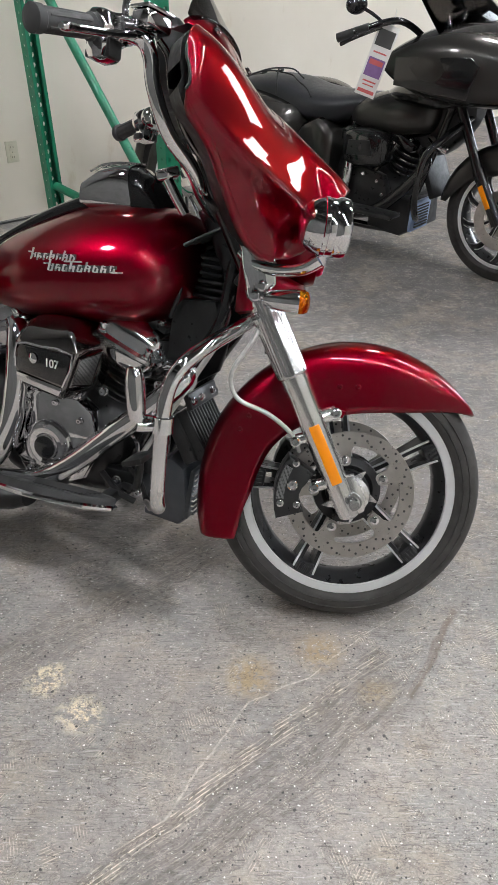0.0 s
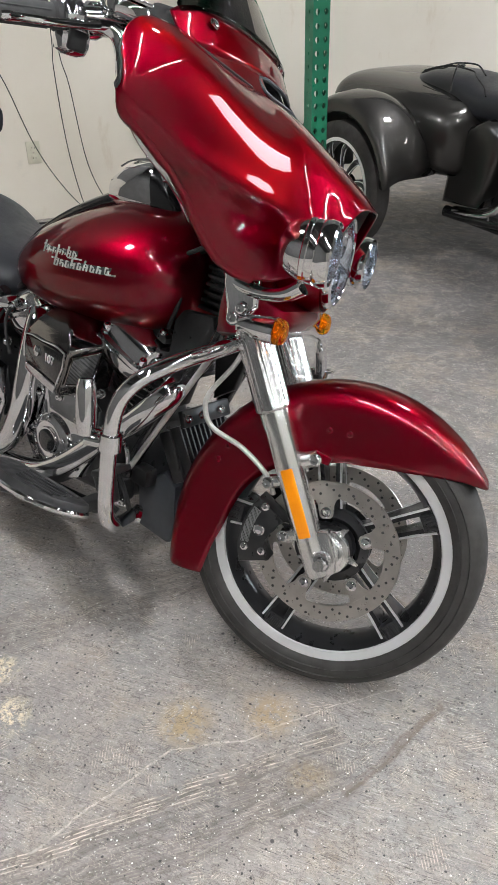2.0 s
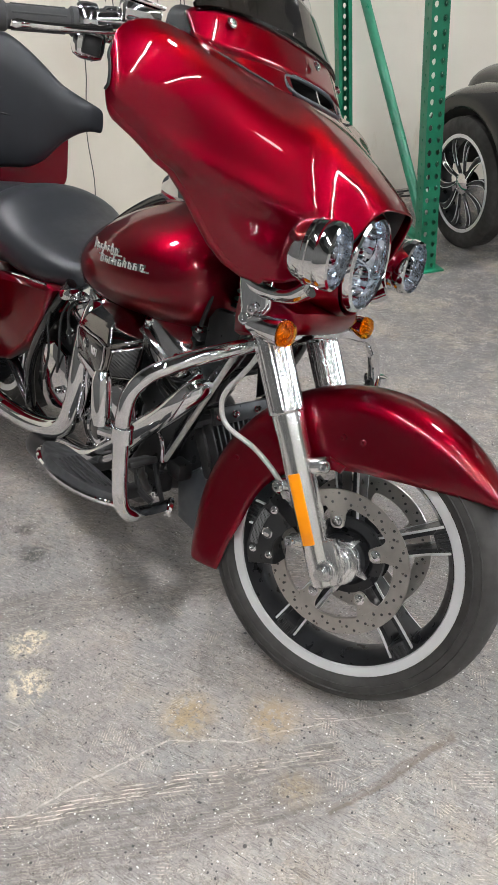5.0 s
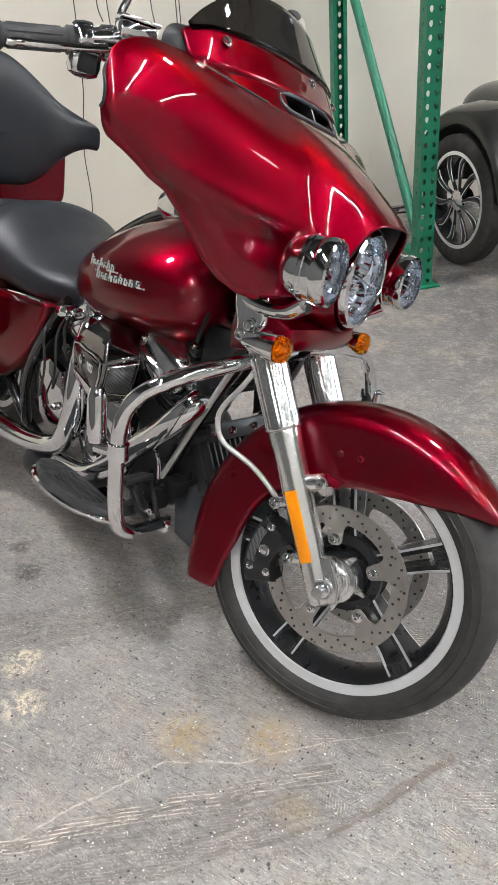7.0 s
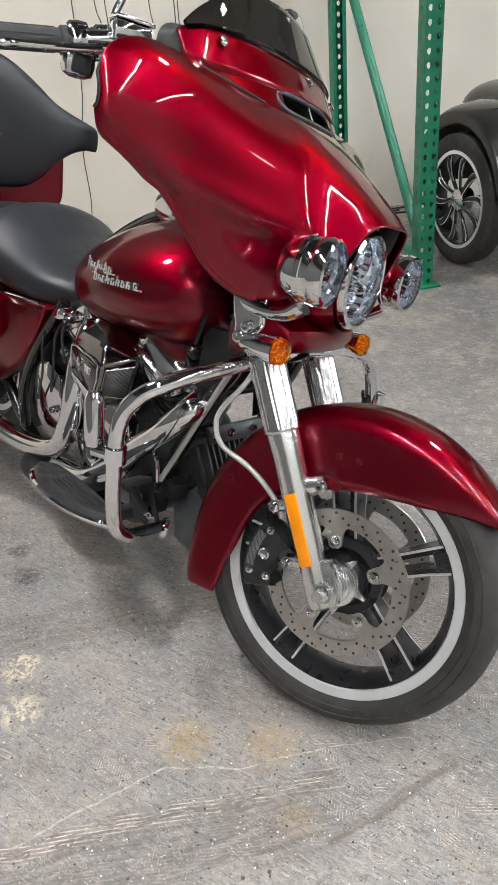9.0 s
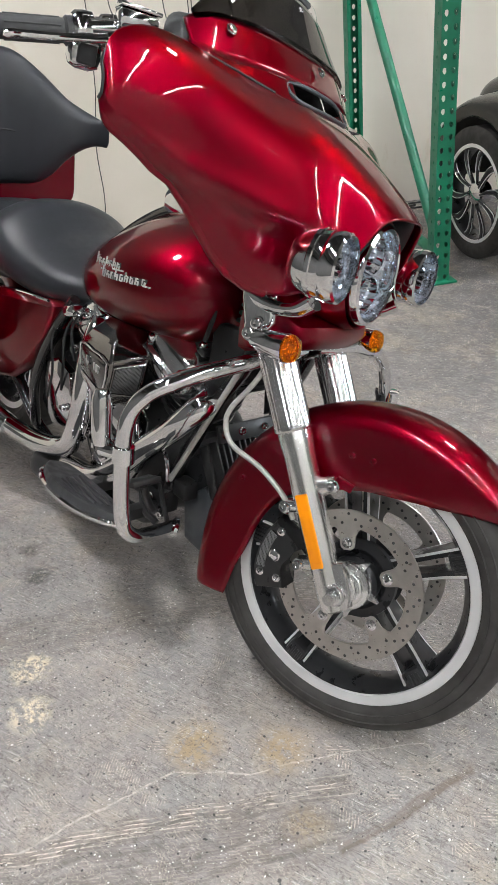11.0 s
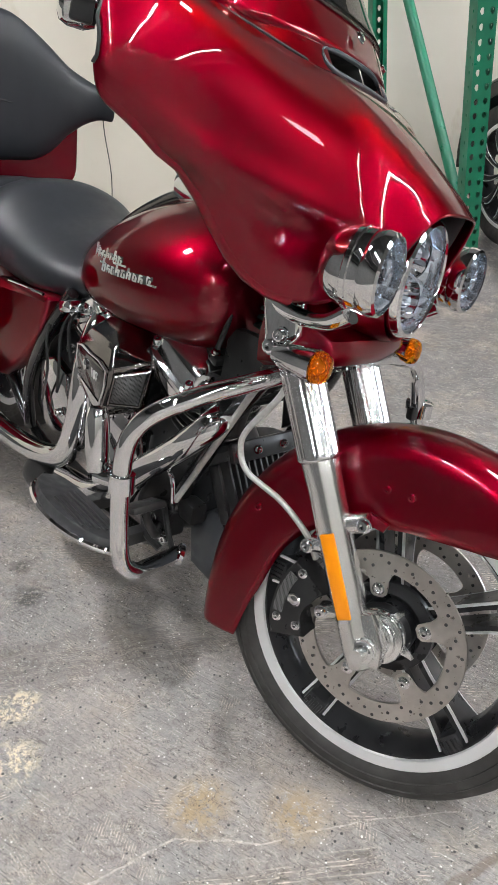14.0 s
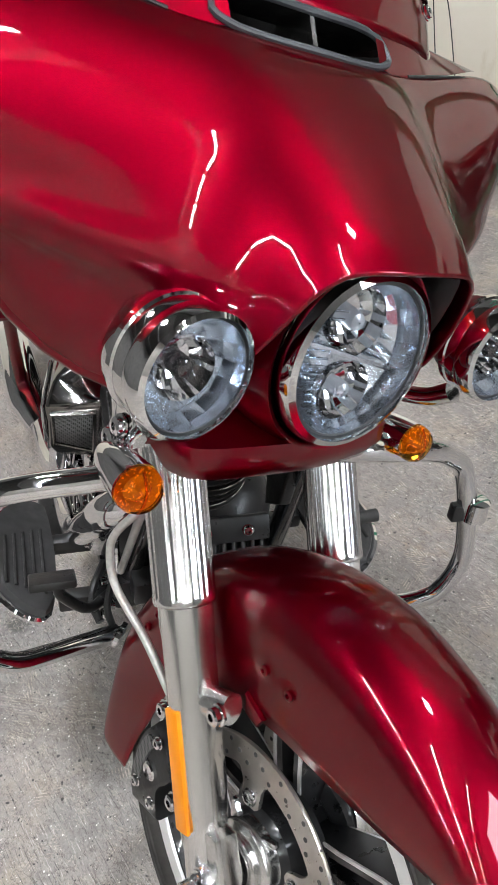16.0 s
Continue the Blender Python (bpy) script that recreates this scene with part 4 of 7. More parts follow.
for s in (-1, 1):
    bm = B()
    plate(bm, [(-0.062, 0.478), (-0.040, 0.476), (-0.034, 0.492), (-0.07, 0.50)], 0.010, Matrix.Translation((0, s * 0.0775, 0)) @ Matrix.Rotation(radians(90), 4, "X"), 0.004)
    front("mudguard_bracket", bm, RED)

# braided brake line looping beside the fork
bm = B()
tube(bm, [(-0.235, -0.10, 0.72), (-0.252, -0.125, 0.635), (-0.288, -0.135, 0.568), (-0.292, -0.135, 0.532), (-0.270, -0.132, 0.498), (-0.205, -0.125, 0.474), (-0.150, -0.115, 0.435), (-0.128, -0.10, 0.395)], 0.0052, 10, 6)
front("brake_line", bm, LINE, None, "pale braided brake line")

# ---- batwing fairing: stations outwards, each a line from top to bottom of (x, z)
WING = [
    (0, [(-0.296, 1.106), (-0.258, 1.086), (-0.217, 1.060), (-0.176, 1.033), (-0.138, 1.006), (-0.106, 0.982), (-0.081, 0.960)]),
    (0.06, [(-0.299, 1.106), (-0.261, 1.086), (-0.221, 1.060), (-0.181, 1.032), (-0.143, 1.005), (-0.111, 0.981), (-0.087, 0.958)]),
    (0.1, [(-0.305, 1.106), (-0.268, 1.085), (-0.229, 1.059), (-0.191, 1.029), (-0.153, 0.999), (-0.122, 0.974), (-0.099, 0.950)]),
    (0.124, [(-0.311, 1.106), (-0.275, 1.083), (-0.238, 1.055), (-0.202, 1.021), (-0.166, 0.982), (-0.137, 0.941), (-0.119, 0.891)]),
    (0.148, [(-0.319, 1.107), (-0.283, 1.082), (-0.248, 1.051), (-0.214, 1.010), (-0.183, 0.955), (-0.160, 0.870), (-0.168, 0.797)]),
    (0.22, [(-0.346, 1.114), (-0.308, 1.087), (-0.273, 1.052), (-0.246, 1.002), (-0.232, 0.922), (-0.237, 0.830), (-0.277, 0.778)]),
    (0.3, [(-0.388, 1.132), (-0.348, 1.105), (-0.315, 1.067), (-0.295, 1.015), (-0.288, 0.953), (-0.292, 0.897), (-0.324, 0.868)]),
    (0.37, [(-0.425, 1.142), (-0.392, 1.120), (-0.368, 1.086), (-0.357, 1.043), (-0.356, 1.000), (-0.360, 0.977), (-0.383, 0.964)]),
    (0.418, [(-0.440, 1.120), (-0.424, 1.102), (-0.412, 1.078), (-0.406, 1.048), (-0.407, 1.015), (-0.411, 1.000), (-0.420, 0.986)]),
    (0.434, [(-0.442, 1.098), (-0.432, 1.084), (-0.425, 1.066), (-0.421, 1.045), (-0.421, 1.020), (-0.424, 1.012), (-0.430, 1.000)]),
    (0.44, [(-0.441, 1.070), (-0.437, 1.062), (-0.434, 1.054), (-0.432, 1.043), (-0.432, 1.030), (-0.434, 1.027), (-0.437, 1.021)]),
]


def fairing_grid():
    cols = []
    for y, line in WING:
        reach = np.interp(y, [0.20, 0.30, 0.37, 0.418], [0, 0.02, 0.042, 0.052])
        cols.append(np.array([(x + 0.65 * reach, y + 0.75 * reach, z - 0.12 * reach) for x, z in line]))
    cols = [spline(c, 9) for c in cols]
    full = [c * (1, -1, 1) for c in cols[:0:-1]] + cols
    grid = np.array(full)
    grid = np.array([spline(grid[:, j], 3) for j in range(grid.shape[1])])
    # ease the flanks so that no station shows as a facet
    ease = np.clip(np.linspace(1.6, -0.4, len(grid)), 0, 1)
    ease = np.maximum(ease, ease[::-1])[:, None, None]
    for _ in range(6):
        soft = grid.copy()
        soft[:, 1:-1] = 0.25 * grid[:, :-2] + 0.5 * grid[:, 1:-1] + 0.25 * grid[:, 2:]
        grid = grid + ease * (soft - grid)
    # the character line over the cheeks: below it the skin turns in, then swells again
    out = np.gradient(grid, axis=0), np.gradient(grid, axis=1)
    normal = np.cross(out[0], out[1])
    normal /= np.linalg.norm(normal, axis=2)[..., None] + 1e-9
    normal *= np.sign(normal[..., :1] + 1e-9)
    wide = np.abs(grid[..., 1])
    crease = np.interp(wide, [0.14, 0.20, 0.25, 0.31, 0.37, 0.45], [0.895, 0.907, 0.918, 0.929, 0.940, 0.965])
    below = crease - grid[..., 2]
    step = np.clip(below / 0.022, 0, 1)
    step = step * step * (3 - 2 * step)
    back = np.clip(1 - (below - 0.03) / 0.075, 0, 1)
    back = back * back * (3 - 2 * back)
    ridge = np.exp(-((below + 0.012) / 0.02) ** 2)
    reach = np.interp(wide, [0.15, 0.19, 0.24, 0.38, 0.45], [0, 0.45, 1, 1, 0])
    return grid + normal * ((0.006 * ridge - 0.017 * step * back) * reach)[..., None]


GRID = fairing_grid()
bm = B()
loft(bm, GRID, closed=False)
fairing = front("fairing", bm, RED, None, "candy red batwing fairing", 60)
sol = fairing.modifiers.new("thick", "SOLIDIFY")
sol.thickness, sol.offset = 0.004, -1
# black rubber edge round the back of the wings
n = GRID.shape[1]
half = n // 2
for s in (0, 1):
    top = GRID[0, half + 12:] if s else GRID[0, :half - 11][::-1]
    tip = GRID[:, -1] if s else GRID[:, 0]
    line = np.vstack([top, tip[1:-1]])[::2]
    bm = B()
    for _ in range(3):
        line[1:-1] = 0.25 * line[:-2] + 0.5 * line[1:-1] + 0.25 * line[2:]
    tube(bm, line - (0.001, 0, 0), 0.0024, 8, 2)
    front("edge_trim", bm, PLASTIC, fairing, "black rubber edge")

    bot = GRID[-1, half + 14:] if s else GRID[-1, :half - 13][::-1]
    k = np.linspace(0, 1, len(bot))[:, None]
    fade = np.clip((1 - k) * 3.0, 0.02, 1)
    out = np.c_[0.0015 + 0 * k, (1 if s else -1) * 0.0015 + 0 * k, 0.006 + 0 * k]
    bm = B()
    q = 1 if s else -1
    loft(bm, [bot + out * fade, bot + fade * (0.0005, q * 0.0015, -0.002), bot + fade * (-0.005, q * 0.001, -0.006), bot + fade * (-0.013, q * -0.004, -0.005), bot + fade * (-0.018, q * -0.012, 0.004)], closed=False)
    front("rolled_edge", bm, RED, fairing, "", 80)

# inner fairing: dark shell behind the outer skin
bm = B()
back = GRID * (1, 0.955, 1) + (-0.016, 0, 0)
m4, m2 = len(back) // 4, len(back) // 2
loft(bm, [back[0] + (0.004, 0, -0.004), back[m4], back[m2], back[-1] + (0, 0, 0.01)], closed=False)
loft(bm, [back[0] + (0.004, 0, -0.004), back[0] * (1, 0.90, 1) - (0.020, 0, 0.012), back[m2] * (1, 0.82, 1) - (0.030, 0, 0.0), back[-1] * (1, 0.78, 1) - (0.025, 0, -0.015), back[-1] + (0, 0, 0.01)], closed=False)
front("inner_fairing", bm, PLASTIC, None, "black inner fairing", 60)

# panel above the vent, under the screen
ROOF = [(0.00, [(-0.322, 1.140), (-0.337, 1.170), (-0.356, 1.203)]), (0.10, [(-0.329, 1.140), (-0.345, 1.171), (-0.365, 1.204)]), (0.18, [(-0.347, 1.136), (-0.366, 1.171), (-0.386, 1.203)]),
        (0.235, [(-0.372, 1.132), (-0.391, 1.171), (-0.410, 1.198)]), (0.265, [(-0.398, 1.139), (-0.415, 1.167), (-0.430, 1.188)]), (0.280, [(-0.418, 1.144), (-0.430, 1.162), (-0.440, 1.176)])]


def symmetric(stations, across=3, down=3):
    cols = [spline(np.array([(x, y, z) for x, z in line]), down) for y, line in stations]
    full = [c * (1, -1, 1) for c in cols[:0:-1]] + cols
    grid = np.array(full)
    return np.array([spline(grid[:, j], across) for j in range(grid.shape[1])])


bm = B()
roof = symmetric(ROOF)
loft(bm, roof, closed=False)
ob = front("upper_panel", bm, RED, None, "candy red panel under the screen", 60)
ob.modifiers.new("thick", "SOLIDIFY").thickness = 0.004
# strip joining panel and wing top outside the vent
for s in (-1, 1):
    a = [(-0.330, 0.098, 1.138), (-0.335, 0.125, 1.140), (-0.347, 0.18, 1.136), (-0.372, 0.235, 1.132), (-0.402, 0.27, 1.142), (-0.43, 0.288, 1.148), (-0.46, 0.305, 1.15)]
    b = [(-0.308, 0.098, 1.108), (-0.313, 0.128, 1.106), (-0.333, 0.190, 1.110), (-0.352, 0.235, 1.117), (-0.370, 0.288, 1.126), (-0.393, 0.35, 1.137), (-0.42, 0.385, 1.138)]
    bm = B()
    loft(bm, [spline(np.array(a) * (1, s, 1), 4), spline(np.array(b) * (1, s, 1), 4)], closed=False)
    front("shoulder", bm, RED, None, "candy red fairing shoulder", 60)
# vent: dark slot with a surround and a bright divider
VENT_TOP = [(-0.322, 0.0, 1.140), (-0.326, 0.06, 1.140), (-0.332, 0.098, 1.137), (-0.330, 0.118, 1.128)]
VENT_LOW = [(-0.296, 0.0, 1.107), (-0.300, 0.06, 1.107), (-0.309, 0.100, 1.110), (-0.321, 0.121, 1.120)]


def mirrored(line):
    p = np.array(line)
    return spline(np.vstack([p[:0:-1] * (1, -1, 1), p]), 4)


vt, vl = mirrored(VENT_TOP), mirrored(VENT_LOW)
bm = B()
loft(bm, [vl, vl + (-0.10, 0, -0.01), vt + (-0.09, 0, -0.02), vt], closed=False)
vent = front("vent", bm, HOSE, None, "black fairing vent slot", 60)
bm = B()
ringed = np.vstack([vt[1:-1], vl[::-1]])[::2]
tube(bm, np.vstack([ringed, ringed[:1]]), 0.004, 8, 2)
front("vent_surround", bm, GREYPLASTIC, vent)
bm = B()
plate(bm, [(-0.302, 1.108), (-0.322, 1.138), (-0.37, 1.134), (-0.37, 1.108)], 0.006, Matrix.Rotation(radians(90), 4, "X"))
front("divider", bm, SATIN, vent, "pale vent divider")
# smoked screen
SCREEN = [(0.00, [(-0.353, 1.197), (-0.375, 1.226), (-0.398, 1.258), (-0.42, 1.292)]), (0.10, [(-0.362, 1.198), (-0.383, 1.225), (-0.404, 1.254), (-0.425, 1.284)]),
          (0.18, [(-0.383, 1.197), (-0.401, 1.217), (-0.418, 1.238), (-0.432, 1.258)]), (0.235, [(-0.407, 1.192), (-0.419, 1.202), (-0.430, 1.212), (-0.440, 1.221)]), (0.270, [(-0.431, 1.178), (-0.435, 1.182), (-0.438, 1.185), (-0.441, 1.189)])]
bm = B()
loft(bm, symmetric(SCREEN, 4, 4) + (0.006, 0, 0.003), closed=False)
screen = front("screen", bm, SMOKE, None, "dark smoked low windscreen", 60)
screen.modifiers.new("thick", "SOLIDIFY").thickness = 0.003
for y, x, z in ((-0.223, -0.388, 1.181), (0.0, -0.334, 1.179), (0.223, -0.388, 1.181)):
    bm = B()
    bolt(bm, (x + 0.002, y, z - 0.002), (0.75, y * 0.9, 0.6), 0.008, 0.006)
    front("screw", bm, CHROME, screen)

# ---- headlight in its nacelle
HL = Matrix.Translation((-0.132, 0, 0.856)) @ Matrix.Rotation(radians(90), 4, "Y")  # z ahead


def lamp(place, r, deep, name, label, shell_mat):
    """A round lamp: shell, trim ring, mirror bowl, inner bowls with bulbs, prism bars and a clear lens. Local x runs down, y across, z ahead."""
    big = r > 0.07
    bm = B()
    lathe(bm, [(0.001, -deep), (r * 0.45, -deep * 0.97), (r * 0.78, -deep * 0.84), (r * 0.97, -deep * 0.62), (r * 1.03, -deep * 0.46), (r * 1.07, -deep * 0.44), (r * 1.08, -deep * 0.36), (r * 1.045, -deep * 0.34), (r * 1.05, -0.018), (r * 1.02, -0.013), (r * 0.97, -0.02), (r * 0.9, -deep * 0.6), (0.001, -deep * 0.8)], 56, place, caps=False)
    shell = front(name, bm, shell_mat, None, label)
    bm = B()
    lathe(bm, [(r * 1.04, -0.016), (r * 1.09, -0.011), (r * 1.10, 0.0), (r * 1.06, 0.009), (r * 0.985, 0.012), (r * 0.955, 0.006), (r * 0.96, -0.006)], 56, place, True)
    front("trim_ring", bm, CHROME, shell, "chrome trim ring")
    bm = B()
    lathe(bm, [(r * 0.955, 0.0015), (r * 0.955, 0.0045), (r * 0.925, 0.0065), (r * 0.92, 0.002)], 48, place, True)
    front("gasket", bm, GREYPLASTIC, shell, "grey lens gasket")
    bm = B()
    lathe(bm, [(r * 0.96, -0.002), (r * 0.93, -deep * 0.18), (r * 0.84, -deep * 0.33), (r * 0.68, -deep * 0.45), (r * 0.48, -deep * 0.54), (r * 0.25, -deep * 0.60), (0.001, -deep * 0.62)], 26 if big else 20, place, caps=False)
    front("reflector", bm, FACETED, shell, "faceted silver reflector", 2)
    # inner mirror bowls, each with its bulb and hood
    for dx, dy, q in (((-0.40, -0.04, 0.40), (0.42, 0.04, 0.36)) if big else ((0.0, 0.0, 0.5),)):
        at = place @ Matrix.Translation((dx * r, dy * r, 0))
        bm = B()
        lathe(bm, [(r * q * 1.04, -deep * 0.16), (r * q, -deep * 0.14), (r * q * 0.97, -deep * 0.17), (r * q * 0.86, -deep * 0.30), (r * q * 0.62, -deep * 0.39), (r * q * 0.3, -deep * 0.44), (0.001, -deep * 0.45)], 18, at, caps=False)
        bowl = front("inner_bowl", bm, CHROME, shell, "silver inner bowl", 14)
        bm = B()
        k = r * q * (0.30 if big else 0.34)
        lathe(bm, [(k * 1.0, -deep * 0.42), (k, -deep * 0.20), (k * 0.8, -deep * 0.15), (k * 0.4, -deep * 0.13), (0.001, -deep * 0.125)], 20, at, caps=False)
        front("bulb", bm, FROSTED if big else BLACKCHROME, bowl, "round bulb hood")
    if big:
        bm = B()
        box(bm, (r * 0.06, r * 1.72, deep * 0.22), place @ Matrix.Translation((0.0, 0, -deep * 0.24)) @ Matrix.Rotation(radians(-14), 4, "Z"), 0.0015)
        front("divider", bm, FACETED, shell)
    # prism bars moulded behind the lens at both sides
    for k in range(15 if big else 9):
        a = -0.62 + 1.24 * k / (14 if big else 8)
        reach = math.sqrt(1 - a * a) * 0.93
        for e in (-1, 1):
            bm = B()
            tube(bm, [place @ Vector((a * r, e * r * reach, -0.003)), place @ Vector((a * r, e * r * (reach * 0.85 if big else reach * 0.9), 0.0035)), place @ Vector((a * r, e * r * reach * (0.62 if big else 0.78), 0.0065))], 0.0011, 6, 3)
            front("prism_bar", bm, LENS, shell)
    bm = B()
    lathe(bm, [(r * 0.945, 0.003), (r * 0.90, 0.008), (r * 0.7, 0.015), (r * 0.4, 0.0195), (0.001, 0.021)], 48, place, caps=False)
    ob = front("lens", bm, LENS, shell, "clear glass lens")
    ob.visible_shadow = False
    return shell


lamp(HL, 0.086, 0.10, "headlight", "round clear headlight", GLOSS)
bm = B()
lathe(bm, [(0.097, -0.03), (0.099, -0.008), (0.103, -0.006), (0.110, -0.03), (0.116, -0.08), (0.105, -0.10), (0.095, -0.08)], 56, HL, True)
front("headlight_nacelle", bm, RED, None, "candy red headlight nacelle", 60)
for s in (-1, 1):
    m = Matrix.Translation((-0.112, s * 0.207, 0.863)) @ Matrix.Rotation(radians(90), 4, "Y") @ Matrix.Rotation(radians(s * 4), 4, "X")
    lamp(m, 0.053, 0.085, "passing_lamp", "chrome passing lamp", CHROME)
    # lamp bar: cast chrome arm from the fork to the lamp
    bm = B()
    tube(bm, [(-0.30, s * 0.145, 0.800), (-0.27, s * 0.158, 0.778), (-0.22, s * 0.172, 0.772), (-0.175, s * 0.190, 0.780), (-0.145, s * 0.198, 0.800)], [0.016, 0.02, 0.017, 0.016, 0.018], 14, 5, 0.75)
    tube(bm, [(-0.265, s * 0.155, 0.78), (-0.268, s * 0.158, 0.735), (-0.262, s * 0.162, 0.715)], [0.02, 0.018, 0.016], 12, 4)
    bar = front("lamp_bracket", bm, CHROME, None, "cast chrome lamp bracket")
    bm = B()
    bolt(bm, (-0.262, s * 0.176, 0.718), (0, s, 0), 0.011, 0.01)
    front("bolt", bm, CHROME, bar)
    # turn signal
    bm = B()
    ax = axis_to((0.998, s * 0.05, 0.03), (-0.174, s * 0.197, 0.716))
    lathe(bm, [(0.004, -0.072), (0.012, -0.070), (0.018, -0.056), (0.022, -0.035), (0.0245, -0.01), (0.025, 0.0), (0.018, 0.0)], 28, ax)
    tube(bm, [(-0.225, s * 0.188, 0.716), (-0.262, s * 0.165, 0.722)], 0.010, 10, 1)
    sig = front("turn_signal", bm, CHROME, None, "chrome turn signal with amber lens")
    bm = B()
    lathe(bm, [(0.0235, 0.0), (0.0245, 0.003), (0.0235, 0.011), (0.0195, 0.018), (0.010, 0.0215), (0.001, 0.022)], 28, ax)
    sig_lens = front("lens", bm, AMBERLENS, sig, "amber lens")
    bm = B()
    tube(bm, [ax @ Vector((0.0, -0.021, 0.009)), ax @ Vector((0.0, -0.0105, 0.017)), ax @ Vector((0.0, 0, 0.0205)), ax @ Vector((0.0, 0.0105, 0.017)), ax @ Vector((0.0, 0.021, 0.009))], 0.0016, 6, 3)
    front("lens_rib", bm, AMBERLENS, sig_lens)
    bm = B()
    lathe(bm, [(0.022, 0.001), (0.012, 0.002), (0.006, 0.010), (0.001, 0.012)], 20, ax)
    front("bulb_reflector", bm, AMBER_FOIL, sig)

# chrome castings over the fork tops
for s in (-1, 1):
    bm = B()
    plate(bm, [(-0.305, 0.842), (-0.262, 0.838), (-0.232, 0.80), (-0.222, 0.745), (-0.244, 0.712), (-0.278, 0.722), (-0.296, 0.775)], 0.030, Matrix.Translation((0, s * 0.160, 0)) @ Matrix.Rotation(radians(90), 4, "X"), 0.009)
    cast = front("fork_casting", bm, CHROME, None, "chrome casting over the fork top", 60)
    for x, z in ((-0.282, 0.815), (-0.250, 0.738)):
        bm = B()
        bolt(bm, (x, s * 0.176, z), (0, s, 0), 0.010, 0.010)
        front("bolt", bm, CHROME, cast)
    bm = B()
    tube(bm, [(-0.335, s * 0.150, 0.90), (-0.292, s * 0.163, 0.80), (-0.262, s * 0.168, 0.735)], 0.007, 10, 4)
    front("cover_rod", bm, CHROME, cast)
# instrument hood behind the screen
bm = B()
rings = []
for x, hw, z0, z1 in ((-0.40, 0.15, 1.10, 1.155), (-0.43, 0.25, 1.08, 1.175), (-0.455, 0.268, 1.07, 1.20), (-0.485, 0.268, 1.06, 1.205)):
    rings.append(ring_of((x, 0, (z0 + z1) / 2), hw, (z1 - z0) / 2, 32, 5))
loft(bm, rings)
front("instrument_hood", bm, PLASTIC, None, "black instrument hood")

# red skirt between the fork tops
bm = B()
rings = []
for z, x, hw, back in ((0.845, -0.240, 0.135, -0.30), (0.800, -0.225, 0.146, -0.30), (0.768, -0.200, 0.150, -0.30), (0.752, -0.155, 0.150, -0.30), (0.735, -0.150, 0.146, -0.30), (0.712, -0.160, 0.138, -0.30), (0.706, -0.170, 0.13, -0.29)):
    rings.append([(back, -hw, z - 0.03), (x - 0.06, -hw, z - 0.012), (x - 0.022, -hw * 0.92, z - 0.004), (x - 0.006, -hw * 0.6, z), (x, 0, z), (x - 0.006, hw * 0.6, z), (x - 0.022, hw * 0.92, z - 0.004), (x - 0.06, hw, z - 0.012), (back, hw, z - 0.03)])
rings = [spline(r, 3) for r in rings]
loft(bm, rings, closed=False)
ob = front("fork_skirt", bm, RED, None, "candy red skirt below the headlight", 50)
ob.modifiers.new("thick", "SOLIDIFY").thickness = 0.004
bm = B()
box(bm, (0.07, 0.25, 0.03), pose(-0.275, 0, 0.735, 0, 30, 0), 0.008)
tube(bm, [(-0.275, 0, 0.70), (-0.36, 0, 0.88)], 0.034, 18, 1)
front("triple_clamp", bm, CASING)

